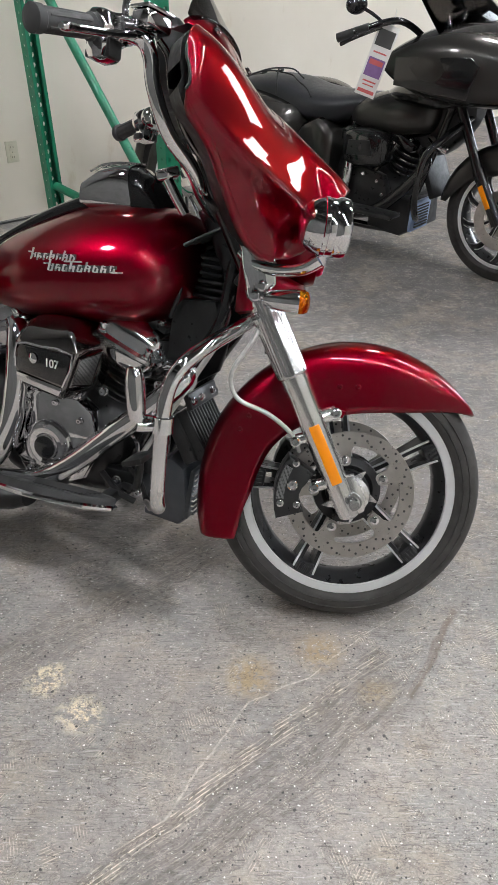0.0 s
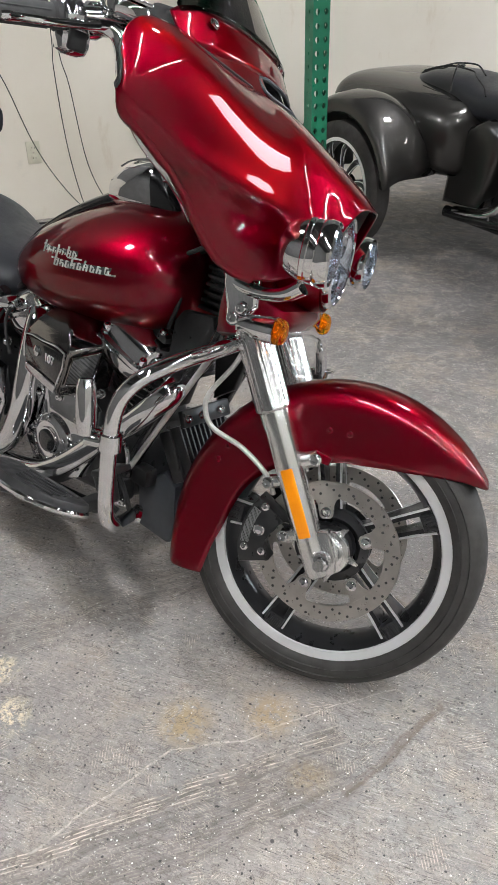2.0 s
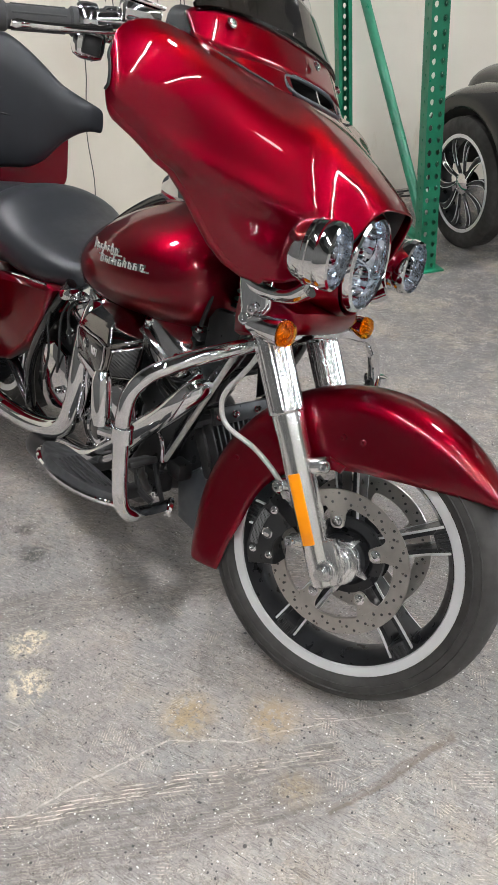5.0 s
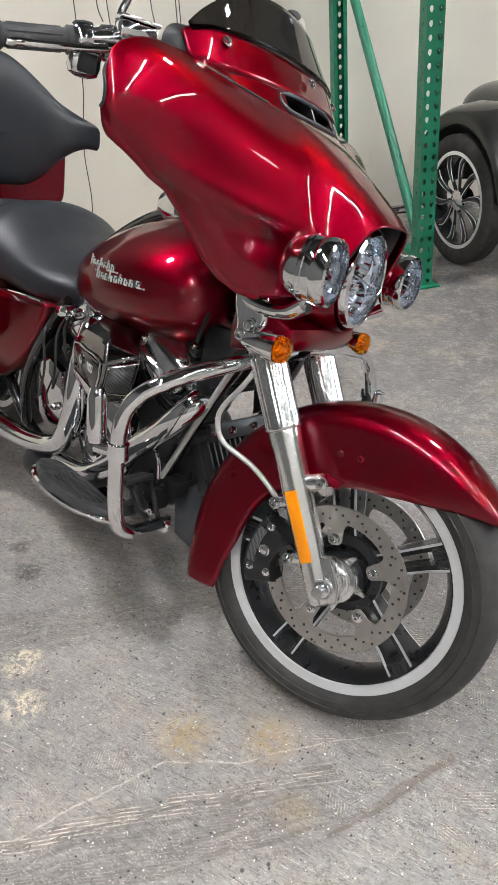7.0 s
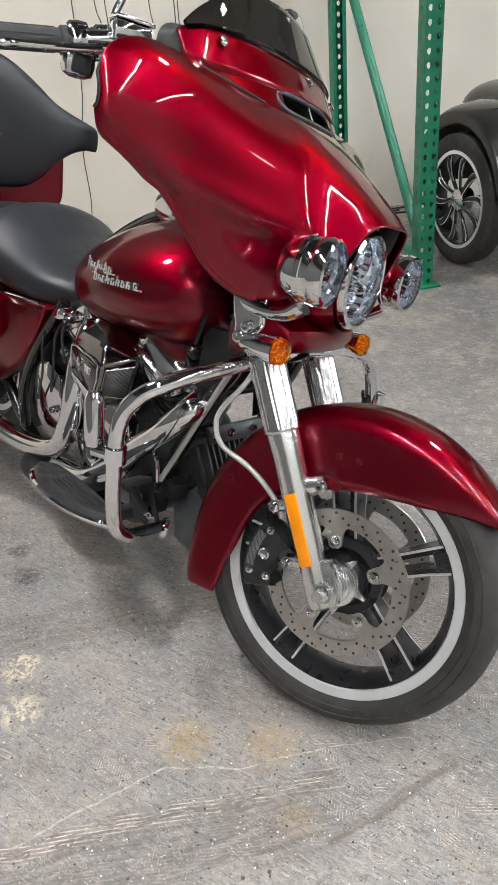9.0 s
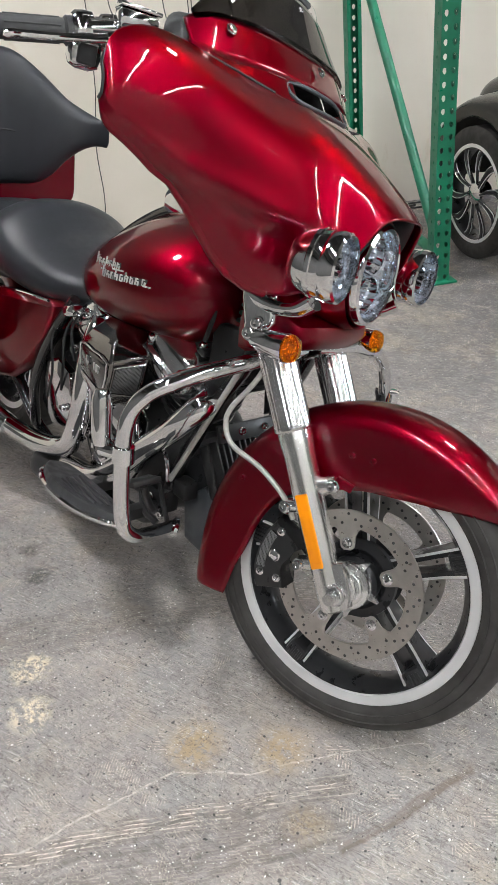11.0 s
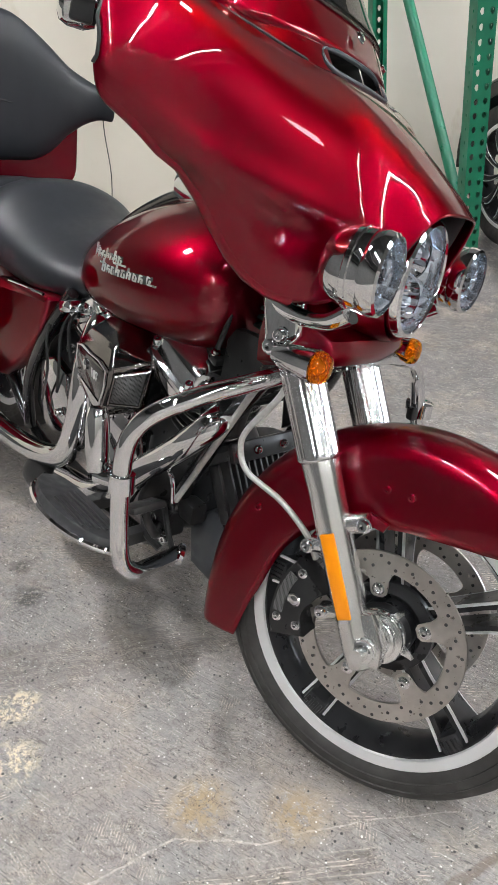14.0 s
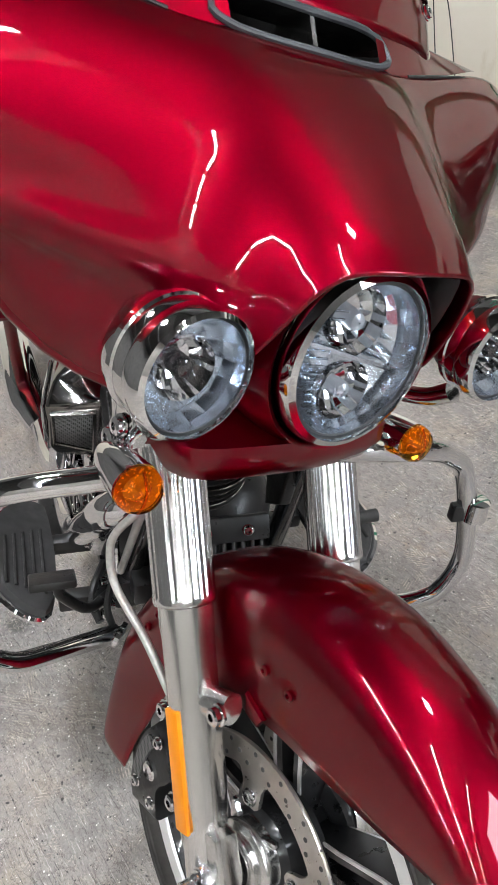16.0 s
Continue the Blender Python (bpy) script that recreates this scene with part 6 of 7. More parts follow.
# cylinders with fins, heads and rocker covers
def cylinder_unit(lean, at):
    place = Matrix.Translation(at) @ Matrix.Rotation(radians(lean), 4, "Y")
    bm = B()
    lathe(bm, [(0.066, 0.0), (0.066, 0.24)], 28, place)
    cyl = rear("cylinder", bm, CASING, None, "black finned cylinder")
    for k in range(12):
        bm = B()
        h = 0.05 + 0.0145 * k
        w = 0.088 if k < 8 else 0.094
        lathe(bm, [(0.064, h - 0.003), (w, h - 0.002), (w + 0.001, h), (w, h + 0.002), (0.064, h + 0.003)], 28, place)
        rear("fin", bm, SATIN if k % 2 else CASING, cyl)
    bm = B()
    box(bm, (0.175, 0.205, 0.05), place @ pose(0, -0.005, 0.245), 0.012)
    for k in range(3):
        box(bm, (0.185, 0.215, 0.004), place @ pose(0, -0.005, 0.228 + 0.016 * k), 0.001)
    rear("cylinder_head", bm, CASING, cyl)
    bm = B()
    rings = []
    for z, hx, hy in ((0.256, 0.088, 0.136), (0.262, 0.094, 0.142), (0.270, 0.094, 0.142), (0.276, 0.088, 0.134), (0.300, 0.085, 0.131), (0.314, 0.080, 0.122), (0.324, 0.06, 0.098), (0.328, 0.02, 0.03)):
        rings.append([place @ Vector((hx * math.copysign(abs(math.cos(a)) ** 0.45, math.cos(a)), hy * math.copysign(abs(math.sin(a)) ** 0.45, math.sin(a)) - 0.022, z)) for a in np.linspace(0, 2 * math.pi, 32, endpoint=False)])
    loft(bm, rings)
    cover = rear("rocker_cover", bm, POLISHED, None, "chrome rocker cover")
    bm = B()
    rings = []
    for z, hx, hy in ((0.192, 0.050, 0.085), (0.200, 0.068, 0.110), (0.216, 0.081, 0.129), (0.236, 0.089, 0.139), (0.252, 0.092, 0.142), (0.258, 0.092, 0.142)):
        rings.append([place @ Vector((hx * math.copysign(abs(math.cos(a)) ** 0.6, math.cos(a)), hy * math.copysign(abs(math.sin(a)) ** 0.6, math.sin(a)) - 0.022, z)) for a in np.linspace(0, 2 * math.pi, 36, endpoint=False)])
    loft(bm, rings)
    rear("rocker_bowl", bm, CHROME, cover, "bright chrome lower rocker bowl", 60)
    for dx in (-0.07, 0.07):
        bm = B()
        bolt(bm, place @ Vector((dx * 0.9, -0.146, 0.276)), place.to_3x3() @ Vector((0, -0.3, 1)), 0.009, 0.020)
        rear("bolt", bm, CHROME, cover)
    # black breather plate and plug lead on top
    bm = B()
    box(bm, (0.125, 0.165, 0.022), place @ pose(0, -0.012, 0.332), 0.008)
    for q in (-0.05, 0.05):
        box(bm, (0.03, 0.05, 0.018), place @ pose(q, -0.085, 0.336), 0.006)
    rear("breather_plate", bm, CASING, cover, "black breather plate")
    for dx, dy in ((-0.045, -0.10), (0.045, -0.10), (0.0, -0.06)):
        bm = B()
        bolt(bm, place @ Vector((dx, dy, 0.343)), place.to_3x3() @ Vector((0, 0, 1)), 0.0075, 0.010)
        rear("bolt", bm, CHROME, cover)
    return place


cylinder_unit(22.5, (-0.622, 0, 0.338))
cylinder_unit(-22.5, (-0.755, 0, 0.335))
# pushrod tubes
for x0, x1 in ((-0.665, -0.55), (-0.685, -0.60), (-0.715, -0.80), (-0.735, -0.85)):
    bar_part("pushrod_tube", [(x0, -0.145, 0.42), (x1, -0.125, 0.60)], 0.0105, CHROME, "chrome pushrod tube", 12, 1)

# air cleaner: faceted dark chrome box, badge plate outwards, mesh panel ahead
def air_face(x, off=0.0):
    """The outer face of the air cleaner leans outwards to the front."""
    return -0.232 - 0.15 * (x + 0.675) - off


FACE = Matrix.Translation((-0.675, air_face(-0.675), 0)) @ Matrix.Rotation(math.atan(-0.15), 4, "Z") @ Matrix.Translation((0.675, 0, 0)) @ Matrix.Rotation(radians(90), 4, "X")
CORNER, FRONT_TOP, FRONT_LOW, EDGE_LOW = Vector((-0.580, -0.245, 0.574)), Vector((-0.553, -0.160, 0.588)), Vector((-0.590, -0.160, 0.472)), Vector((-0.615, -0.241, 0.484))
bm = B()
for q in (CORNER, FRONT_TOP, FRONT_LOW, EDGE_LOW, (-0.757, air_face(-0.757), 0.574), (-0.768, -0.214, 0.498), (-0.628, -0.230, 0.458), (-0.768, -0.204, 0.476),
          (-0.600, -0.228, 0.612), (-0.735, -0.205, 0.606), (-0.613, -0.175, 0.636), (-0.665, -0.172, 0.641), (-0.72, -0.170, 0.632), (-0.772, -0.165, 0.602), (-0.66, -0.165, 0.438), (-0.765, -0.165, 0.455),
          (-0.556, -0.115, 0.585), (-0.585, -0.115, 0.472), (-0.61, -0.115, 0.634), (-0.72, -0.115, 0.630), (-0.788, -0.115, 0.56), (-0.772, -0.115, 0.46), (-0.66, -0.115, 0.436)):
    bm.verts.new(q)
bmesh.ops.convex_hull(bm, input=bm.verts)
bmesh.ops.dissolve_limit(bm, angle_limit=radians(4), verts=bm.verts, edges=bm.edges)
bmesh.ops.bevel(bm, geom=bm.edges[:], offset=0.006, segments=3, profile=0.6, affect="EDGES", clamp_overlap=True)
air = rear("air_cleaner", bm, BLACKCHROME, None, "dark chrome faceted air cleaner with a numbered black plate", 30)
bm = B()
plate(bm, [(-0.752, 0.556), (-0.738, 0.570), (-0.602, 0.570), (-0.590, 0.562), (-0.612, 0.503), (-0.622, 0.497), (-0.745, 0.508), (-0.753, 0.516)], 0.006, FACE @ Matrix.Translation((0, 0, 0.001)), 0.002)
rear("badge_plate", bm, GLOSS, air, "gloss black badge plate")
bm = B()
plate(bm, [(-0.754, 0.503), (-0.619, 0.490), (-0.628, 0.469), (-0.754, 0.484)], 0.006, FACE @ Matrix.Translation((0, 0, 0.0)), 0.002)
rear("face_strip", bm, POLISHED, air, "polished strip below the plate")
bm = B()
tube(bm, [(-0.756, air_face(-0.756, 0.002), 0.515), (-0.750, air_face(-0.750, 0.003), 0.570), (-0.68, air_face(-0.68, 0.003), 0.5745), (-0.588, air_face(-0.588, 0.003), 0.572), (-0.616, air_face(-0.616, 0.003), 0.493)], 0.0028, 8, 2)
rear("plate_rim", bm, POLISHED, air)
bm = B()
lathe(bm, [(0.012, 0), (0.012, 0.004), (0.008, 0.006), (0.001, 0.0065)], 24, FACE @ Matrix.Translation((-0.698, 0.545, 0.004)))
rear("centre_screw", bm, CHROME, air)
# mesh panel on the forward facet, sunk in a broad frame
quad = [CORNER, FRONT_TOP, FRONT_LOW, EDGE_LOW]
mid = sum(quad, Vector()) / 4
out = (FRONT_TOP - CORNER).cross(EDGE_LOW - CORNER).normalized()
out = out if out.x > 0 else -out
inner = [mid + (q - mid) * 0.74 + out * 0.0025 for q in quad]
bm = B()
bm.faces.new([bm.verts.new(q) for q in inner])
mesh_panel = rear("mesh_panel", bm, MESH, air, "dark mesh panel")
mesh_panel.modifiers.new("thick", "SOLIDIFY").thickness = 0.002
bm = B()
tube(bm, [tuple(q) for q in inner + inner[:2]], 0.004, 8, 1)
rear("panel_frame", bm, BLACKCHROME, air)


def lettering(text, size, m, mat, parent, name="lettering"):
    c = bpy.data.curves.new(name, "FONT")
    c.body, c.size, c.extrude, c.align_x, c.align_y = text, size, 0.0008, "CENTER", "CENTER"
    tmp = new(name, c)
    dg = bpy.context.evaluated_depsgraph_get()
    me = bpy.data.meshes.new_from_object(tmp.evaluated_get(dg))
    bpy.data.objects.remove(tmp)
    me.transform(m)
    me.materials.clear()
    me.materials.append(mat)
    ob = new(name, me)
    ob.parent = parent
    return ob


lettering("107", 0.027, FACE @ Matrix.Translation((-0.645, 0.541, 0.0055)), EMBLEM, air)

# ---- exhaust
bar_part("front_header", [(-0.435, -0.08, 0.535), (-0.385, -0.12, 0.548), (-0.36, -0.155, 0.545), (-0.385, -0.178, 0.510), (-0.44, -0.185, 0.455), (-0.52, -0.19, 0.385), (-0.62, -0.195, 0.295), (-0.72, -0.20, 0.232), (-0.85, -0.205, 0.205)], 0.0265, CHROME, "chrome front exhaust header", 20)
bar_part("rear_header", [(-0.86, -0.10, 0.59), (-0.80, -0.15, 0.585), (-0.775, -0.187, 0.525), (-0.774, -0.20, 0.446), (-0.79, -0.207, 0.35), (-0.845, -0.212, 0.262), (-1.0, -0.222, 0.213), (-1.2, -0.235, 0.20)], 0.028, CHROME, "chrome rear exhaust header", 20)
# highway peg folded up from the guard clamp
for s in (-1,):
    peg = bar_part("highway_peg", [(-0.352, s * 0.388, 0.508), (-0.356, s * 0.387, 0.535), (-0.362, s * 0.385, 0.59), (-0.366, s * 0.383, 0.612)], [0.015, 0.019, 0.019, 0.014], CHROME, "folded chrome highway peg", 20, 4)
    bm = B()
    tube(bm, [(-0.306, s * 0.369, 0.505), (-0.33, s * 0.376, 0.500), (-0.352, s * 0.388, 0.502)], [0.012, 0.013, 0.015], 12, 3)
    rear("peg_arm", bm, CHROME, peg)
for s in (-1, 1):
    bar_part("muffler", [(-1.15, s * 0.235, 0.20), (-1.22, s * 0.25, 0.205), (-1.35, s * 0.27, 0.215), (-1.9, s * 0.30, 0.235), (-2.05, s * 0.305, 0.24), (-2.09, s * 0.305, 0.24)], [0.03, 0.04, 0.048, 0.05, 0.048, 0.035], CHROME, "chrome muffler", 24)
bm = B()
body_loft(bm, [(-1.02, -0.17, 0.16, 0.05, 0.03), (-0.95, -0.19, 0.165, 0.07, 0.04), (-0.8, -0.19, 0.17, 0.06, 0.035), (-0.74, -0.19, 0.18, 0.04, 0.025)], 20)
rear("collector", bm, CASING)

# ---- engine guard
for s in (-1, 1):
    bar_part("engine_guard", [(-0.235, 0.02, 0.69), (-0.225, 0.10, 0.688), (-0.245, 0.17, 0.668), (-0.27, 0.24, 0.645), (-0.295, 0.29, 0.615), (-0.31, 0.328, 0.585), (-0.312, 0.352, 0.53), (-0.312, 0.378, 0.41), (-0.318, 0.362, 0.335), (-0.330, 0.325, 0.302), (-0.36, 0.27, 0.275), (-0.43, 0.16, 0.225)] if s > 0 else [(-0.235, s * 0.02, 0.69), (-0.225, s * 0.10, 0.688), (-0.232, s * 0.20, 0.676), (-0.252, s * 0.29, 0.657), (-0.282, s * 0.347, 0.622), (-0.302, s * 0.368, 0.565), (-0.31, s * 0.368, 0.45), (-0.318, s * 0.355, 0.345), (-0.330, s * 0.32, 0.302), (-0.36, s * 0.27, 0.275), (-0.43, s * 0.16, 0.225)], 0.0155, CHROME, "chrome engine guard bar", 18)
    bm = B()
    lathe(bm, [(0.0165, -0.018), (0.021, -0.016), (0.021, 0.016), (0.0165, 0.018)], 20, axis_to((0.005, 0, 1), (-0.306, s * 0.369, 0.505)))
    box(bm, (0.03, 0.014, 0.026), pose(-0.335, s * 0.369, 0.505), 0.004)
    clamp = rear("guard_clamp", bm, CHROME)
    bm = B()
    bolt(bm, (-0.325, s * 0.376, 0.505), (0, s, 0), 0.007, 0.008)
    rear("bolt", bm, CHROME, clamp)
    bm = B()
    lathe(bm, [(0.018, 0), (0.024, 0.004), (0.024, 0.012), (0.014, 0.016)], 20, axis_to((0.5, -s * 0.8, -0.3), (-0.43, s * 0.16, 0.225)))
    rear("guard_mount", bm, CHROME)

# ---- footboards and pedal
for s in (-1, 1):
    outline = [(-0.76, 0.305), (-0.69, 0.345), (-0.60, 0.358), (-0.52, 0.342), (-0.468, 0.298), (-0.474, 0.258), (-0.60, 0.245), (-0.75, 0.252)]
    lean = pose(0, s * 0.31, 0.262, s * 19, 0, 0) @ pose(0, -s * 0.31, -0.252)
    outline = [(x, s * y) for x, y in outline]
    if s < 0:
        outline = outline[::-1]
    fine = spline(outline + outline[:1], 3)[:-1]
    bm = B()
    plate(bm, [tuple(p) for p in fine], 0.02, pose(0, 0, 0.262), 0.006)
    bm.transform(lean)
    board = rear("footboard", bm, GRIP, None, "black rubber footboard with chrome edge")
    bm = B()
    tube(bm, [(x, y * 1.012, 0.249) for x, y in np.vstack([fine, fine[:1]])], 0.0075, 8, 1)
    bm.transform(lean)
    rear("board_edge", bm, CHROME, board)
    for k in range(5):
        bm = B()
        y = s * (0.268 + 0.016 * k)
        tube(bm, [(-0.67 + 0.008 * k, y, 0.2725), (-0.50 - 0.004 * k, y, 0.2725)], 0.0035, 6, 1)
        bm.transform(lean)
        rear("tread_rib", bm, HOSE, board)
    for x in (-0.51, -0.66):
        bm = B()
        box(bm, (0.03, 0.11, 0.03), pose(x, s * 0.19, 0.237), 0.006)
        rear("board_bracket", bm, CASING, board)
bm = B()
tube(bm, [(-0.50, -0.16, 0.25), (-0.45, -0.20, 0.27), (-0.42, -0.24, 0.33), (-0.415, -0.25, 0.36)], 0.009, 10, 5)
box(bm, (0.05, 0.07, 0.014), pose(-0.415, -0.255, 0.37, 0, -20, 0), 0.004)
rear("brake_pedal", bm, CASING, None, "black brake pedal")
# shift pegs on the far side
for x, z in ((-0.47, 0.375), (-0.48, 0.27)):
    bm = B()
    tube(bm, [(x, 0.255, z), (x, 0.305, z + 0.003)], [0.011, 0.012], 12, 3)
    peg = rear("shift_peg", bm, GRIP, None, "black rubber shift peg")
    bm = B()
    tube(bm, [(x - 0.06, 0.235, 0.30), (x - 0.02, 0.24, 0.5 * (z + 0.30)), (x, 0.258, z)], 0.007, 8, 3)
    rear("peg_arm", bm, CASING, peg)
# kick stand on the far side
bm = B()
tube(bm, [(-0.62, 0.16, 0.19), (-0.60, 0.25, 0.10), (-0.585, 0.325, 0.075)], 0.012, 10, 4)
rear("kick_stand", bm, CASING)

# ---- dark neck cover and wiring between tank and fork
bm = B()
box(bm, (0.085, 0.10, 0.105), pose(-0.378, 0, 0.752, 0, 0, 0), 0.02)
neck = rear("neck_cover", bm, PLASTIC, None, "black ribbed neck boot")
for k in range(6):
    bm = B()
    box(bm, (0.112 - 0.004 * k, 0.132 - 0.003 * k, 0.009), pose(-0.377, 0, 0.708 + 0.017 * k, 0, 3, 0), 0.004)
    rear("rib", bm, PLASTIC, neck)
for s in (-1, 1):
    bm = B()
    plate(bm, [(-0.425, 0.70), (-0.325, 0.705), (-0.312, 0.672), (-0.345, 0.60), (-0.372, 0.50), (-0.43, 0.46), (-0.436, 0.56)], 0.022, Matrix.Translation((0, s * 0.085, 0)) @ Matrix.Rotation(radians(90), 4, "X"), 0.006)
    rear("frame_gusset", bm, CASING, None, "black frame gusset")
for y, r in ((-0.03, 0.008), (-0.05, 0.006), (0.0, 0.007), (0.03, 0.006), (-0.07, 0.005)):
    bar_part("wiring_loom", [(-0.33, y, 0.86), (-0.38, y * 1.4, 0.83), (-0.42, y * 1.5, 0.80), (-0.40, y * 1.6, 0.74), (-0.42, y * 1.7, 0.66)], r, HOSE, "black wiring loom", 8)

# ---- regulator, cooler and chin cover in front of the engine
bm = B()
m = Matrix.Translation((-0.385, -0.02, 0.37)) @ Matrix.Rotation(radians(-31), 4, "Y")
box(bm, (0.035, 0.17, 0.12), m, 0.006)
reg = rear("regulator", bm, CASING, None, "black finned regulator")
for k in range(11):
    bm = B()
    box(bm, (0.03, 0.005, 0.125), m @ pose(0.03, -0.075 + 0.015 * k, 0), 0.001)
    rear("fin", bm, CASING, reg)
bm = B()
box(bm, (0.016, 0.16, 0.040), Matrix.Translation((-0.376, -0.015, 0.462)) @ Matrix.Rotation(radians(-24), 4, "Y"), 0.005)
bracket = rear("regulator_bracket", bm, CASING, None, "black bracket above the regulator")
for y in (-0.08, -0.035, 0.03):
    bm = B()
    bolt(bm, (-0.368, y, 0.464), (0.9, -0.2, 0.3), 0.0075, 0.008)
    rear("bolt", bm, CHROME, bracket)
bm = B()
plate(bm, [(-0.50, 0.25), (-0.42, 0.315), (-0.38, 0.29), (-0.365, 0.16), (-0.39, 0.135), (-0.485, 0.145)], 0.17, Matrix.Rotation(radians(90), 4, "X"), 0.015)
rear("chin_cover", bm, GREYPLASTIC, None, "dark grey chin cover")
bm = B()
box(bm, (0.012, 0.15, 0.13), pose(-0.363, -0.01, 0.225, 0, 6, 0), 0.003)
cooler = rear("oil_cooler", bm, GREYPLASTIC, None, "slatted oil cooler")
for k in range(9):
    bm = B()
    box(bm, (0.006, 0.14, 0.004), pose(-0.354, -0.01, 0.17 + 0.0135 * k))
    rear("slat", bm, SATIN, cooler)

# ---- hoses, wires and small hardware round the engine
for pts, r, mat in (
    ([(-0.92, -0.14, 0.60), (-0.94, -0.17, 0.53), (-0.93, -0.18, 0.45), (-0.96, -0.17, 0.37)], 0.004, HOSE),
    ([(-0.96, -0.14, 0.60), (-0.99, -0.18, 0.52), (-0.97, -0.19, 0.43), (-1.02, -0.18, 0.33)], 0.0035, HOSE),
    ([(-0.88, -0.13, 0.62), (-0.90, -0.17, 0.56), (-0.87, -0.18, 0.48)], 0.004, HOSE),
    ([(-0.50, -0.15, 0.30), (-0.45, -0.17, 0.27), (-0.44, -0.16, 0.22)], 0.006, HOSE),
    ([(-0.56, -0.16, 0.27), (-0.50, -0.19, 0.245), (-0.46, -0.18, 0.225)], 0.008, CASING),
    ([(-0.54, -0.14, 0.40), (-0.48, -0.15, 0.37), (-0.47, -0.15, 0.32)], 0.005, CHROME),
):
    bar_part("hose", pts, r, mat, "", 8)
for x, y, z in ((-0.49, -0.155, 0.235), (-0.46, -0.165, 0.245), (-0.52, -0.16, 0.26), (-0.47, -0.15, 0.44), (-0.44, -0.12, 0.50), (-0.56, -0.16, 0.475), (-0.80, -0.19, 0.20), (-0.87, -0.18, 0.27), (-0.93, -0.175, 0.33), (-0.90, -0.16, 0.50)):
    bm = B()
    bolt(bm, (x, y, z), (0.2, -1, 0.1), 0.009, 0.014)
    rear("bolt", bm, CHROME)
bm = B()
box(bm, (0.08, 0.05, 0.06), pose(-0.52, -0.13, 0.255), 0.01)
box(bm, (0.05, 0.04, 0.045), pose(-0.455, -0.11, 0.30), 0.008)
rear("pump_housing", bm, CASING, None, "black pump housing")
bm = B()
box(bm, (0.06, 0.035, 0.03), pose(-0.90, -0.17, 0.60, 0, -15, 0), 0.01)
rear("coil_cover", bm, CHROME)
# bracket on the far guard bar
bm = B()
box(bm, (0.018, 0.022, 0.03), pose(-0.31, 0.342, 0.50), 0.004)
rear("guard_bracket", bm, CASING)

# ---------------------------------------------------------------- the charcoal trike
TRIKE = pose(1.235, 3.655, 0, 0, 0, -40)
trike = thing("trike", TRIKE, "charcoal three-wheeled touring motorcycle parked before the wall", "motorcycle")


def tri(name, bm, mat, parent=None, label="", angle=38):
    return part(name, bm, mat, parent or trike, label, None, angle)


def trike_wheel(at, r, rim, width, n, phase, disc_y=None):
    place = Matrix.Translation(at)
    hub = place @ ACROSS
    w = width / 2
    bm = B()
    lathe(bm, [(rim, w * 0.8), (rim - 0.02, w * 0.78), (rim - 0.03, w * 0.3), (rim - 0.03, -w * 0.3), (rim - 0.02, -w * 0.78), (rim, -w * 0.8)], 48, hub, True)
    wheel = tri("wheel", bm, WHEELBLACK, None, "black cast wheel with bright spokes")
    bm = B()
    for s in (-1, 1):
        lathe(bm, [(rim + 0.002, s * w * 0.82), (rim - 0.014, s * w * 0.84), (rim - 0.016, s * w * 0.74)], 48, hub, True)
    tri("rim_edge", bm, MACHINED, wheel)
    bm = B()
    h = r - rim
    prof = [(rim, w * 0.8), (rim + h * 0.3, w), (rim + h * 0.75, w * 0.94), (r, w * 0.7)]
    lathe(bm, prof + [(a, -b) for a, b in prof[::-1]], 64, hub, True)
    tri("tyre", bm, RUBBER, wheel)
    bm = B()
    lathe(bm, [(0.03, w * 0.75), (0.05, w * 0.6), (0.055, 0), (0.05, -w * 0.6), (0.03, -w * 0.75)], 24, hub)
    tri("hub", bm, CHROME, wheel)
    for k in range(n):
        a = 2 * math.pi * k / n + phase
        near = -1 if at[1] <= 0 else 1

        def arm(shift, y):
            return [place @ Vector((q * math.cos(a + bend + shift * o), y, q * math.sin(a + bend + shift * o))) for q, bend, o in ((0.05, 0.0, 0.6), (rim * 0.5, 0.16, 1.0), (rim * 0.78, 0.12, 1.0), (rim - 0.014, 0.0, 0.9))]

        bm = B()
        tube(bm, arm(0.0, near * w * 0.52), [0.012, 0.014, 0.017, 0.020], 8, 4, 0.6)
        spoke = tri("spoke", bm, WHEELBLACK, wheel)
        for shift in (-0.085, 0.085):
            bm = B()
            tube(bm, arm(shift, near * w * 0.62), 0.0021, 6, 4)
            tri("bright_edge", bm, MACHINED, spoke)
    return wheel


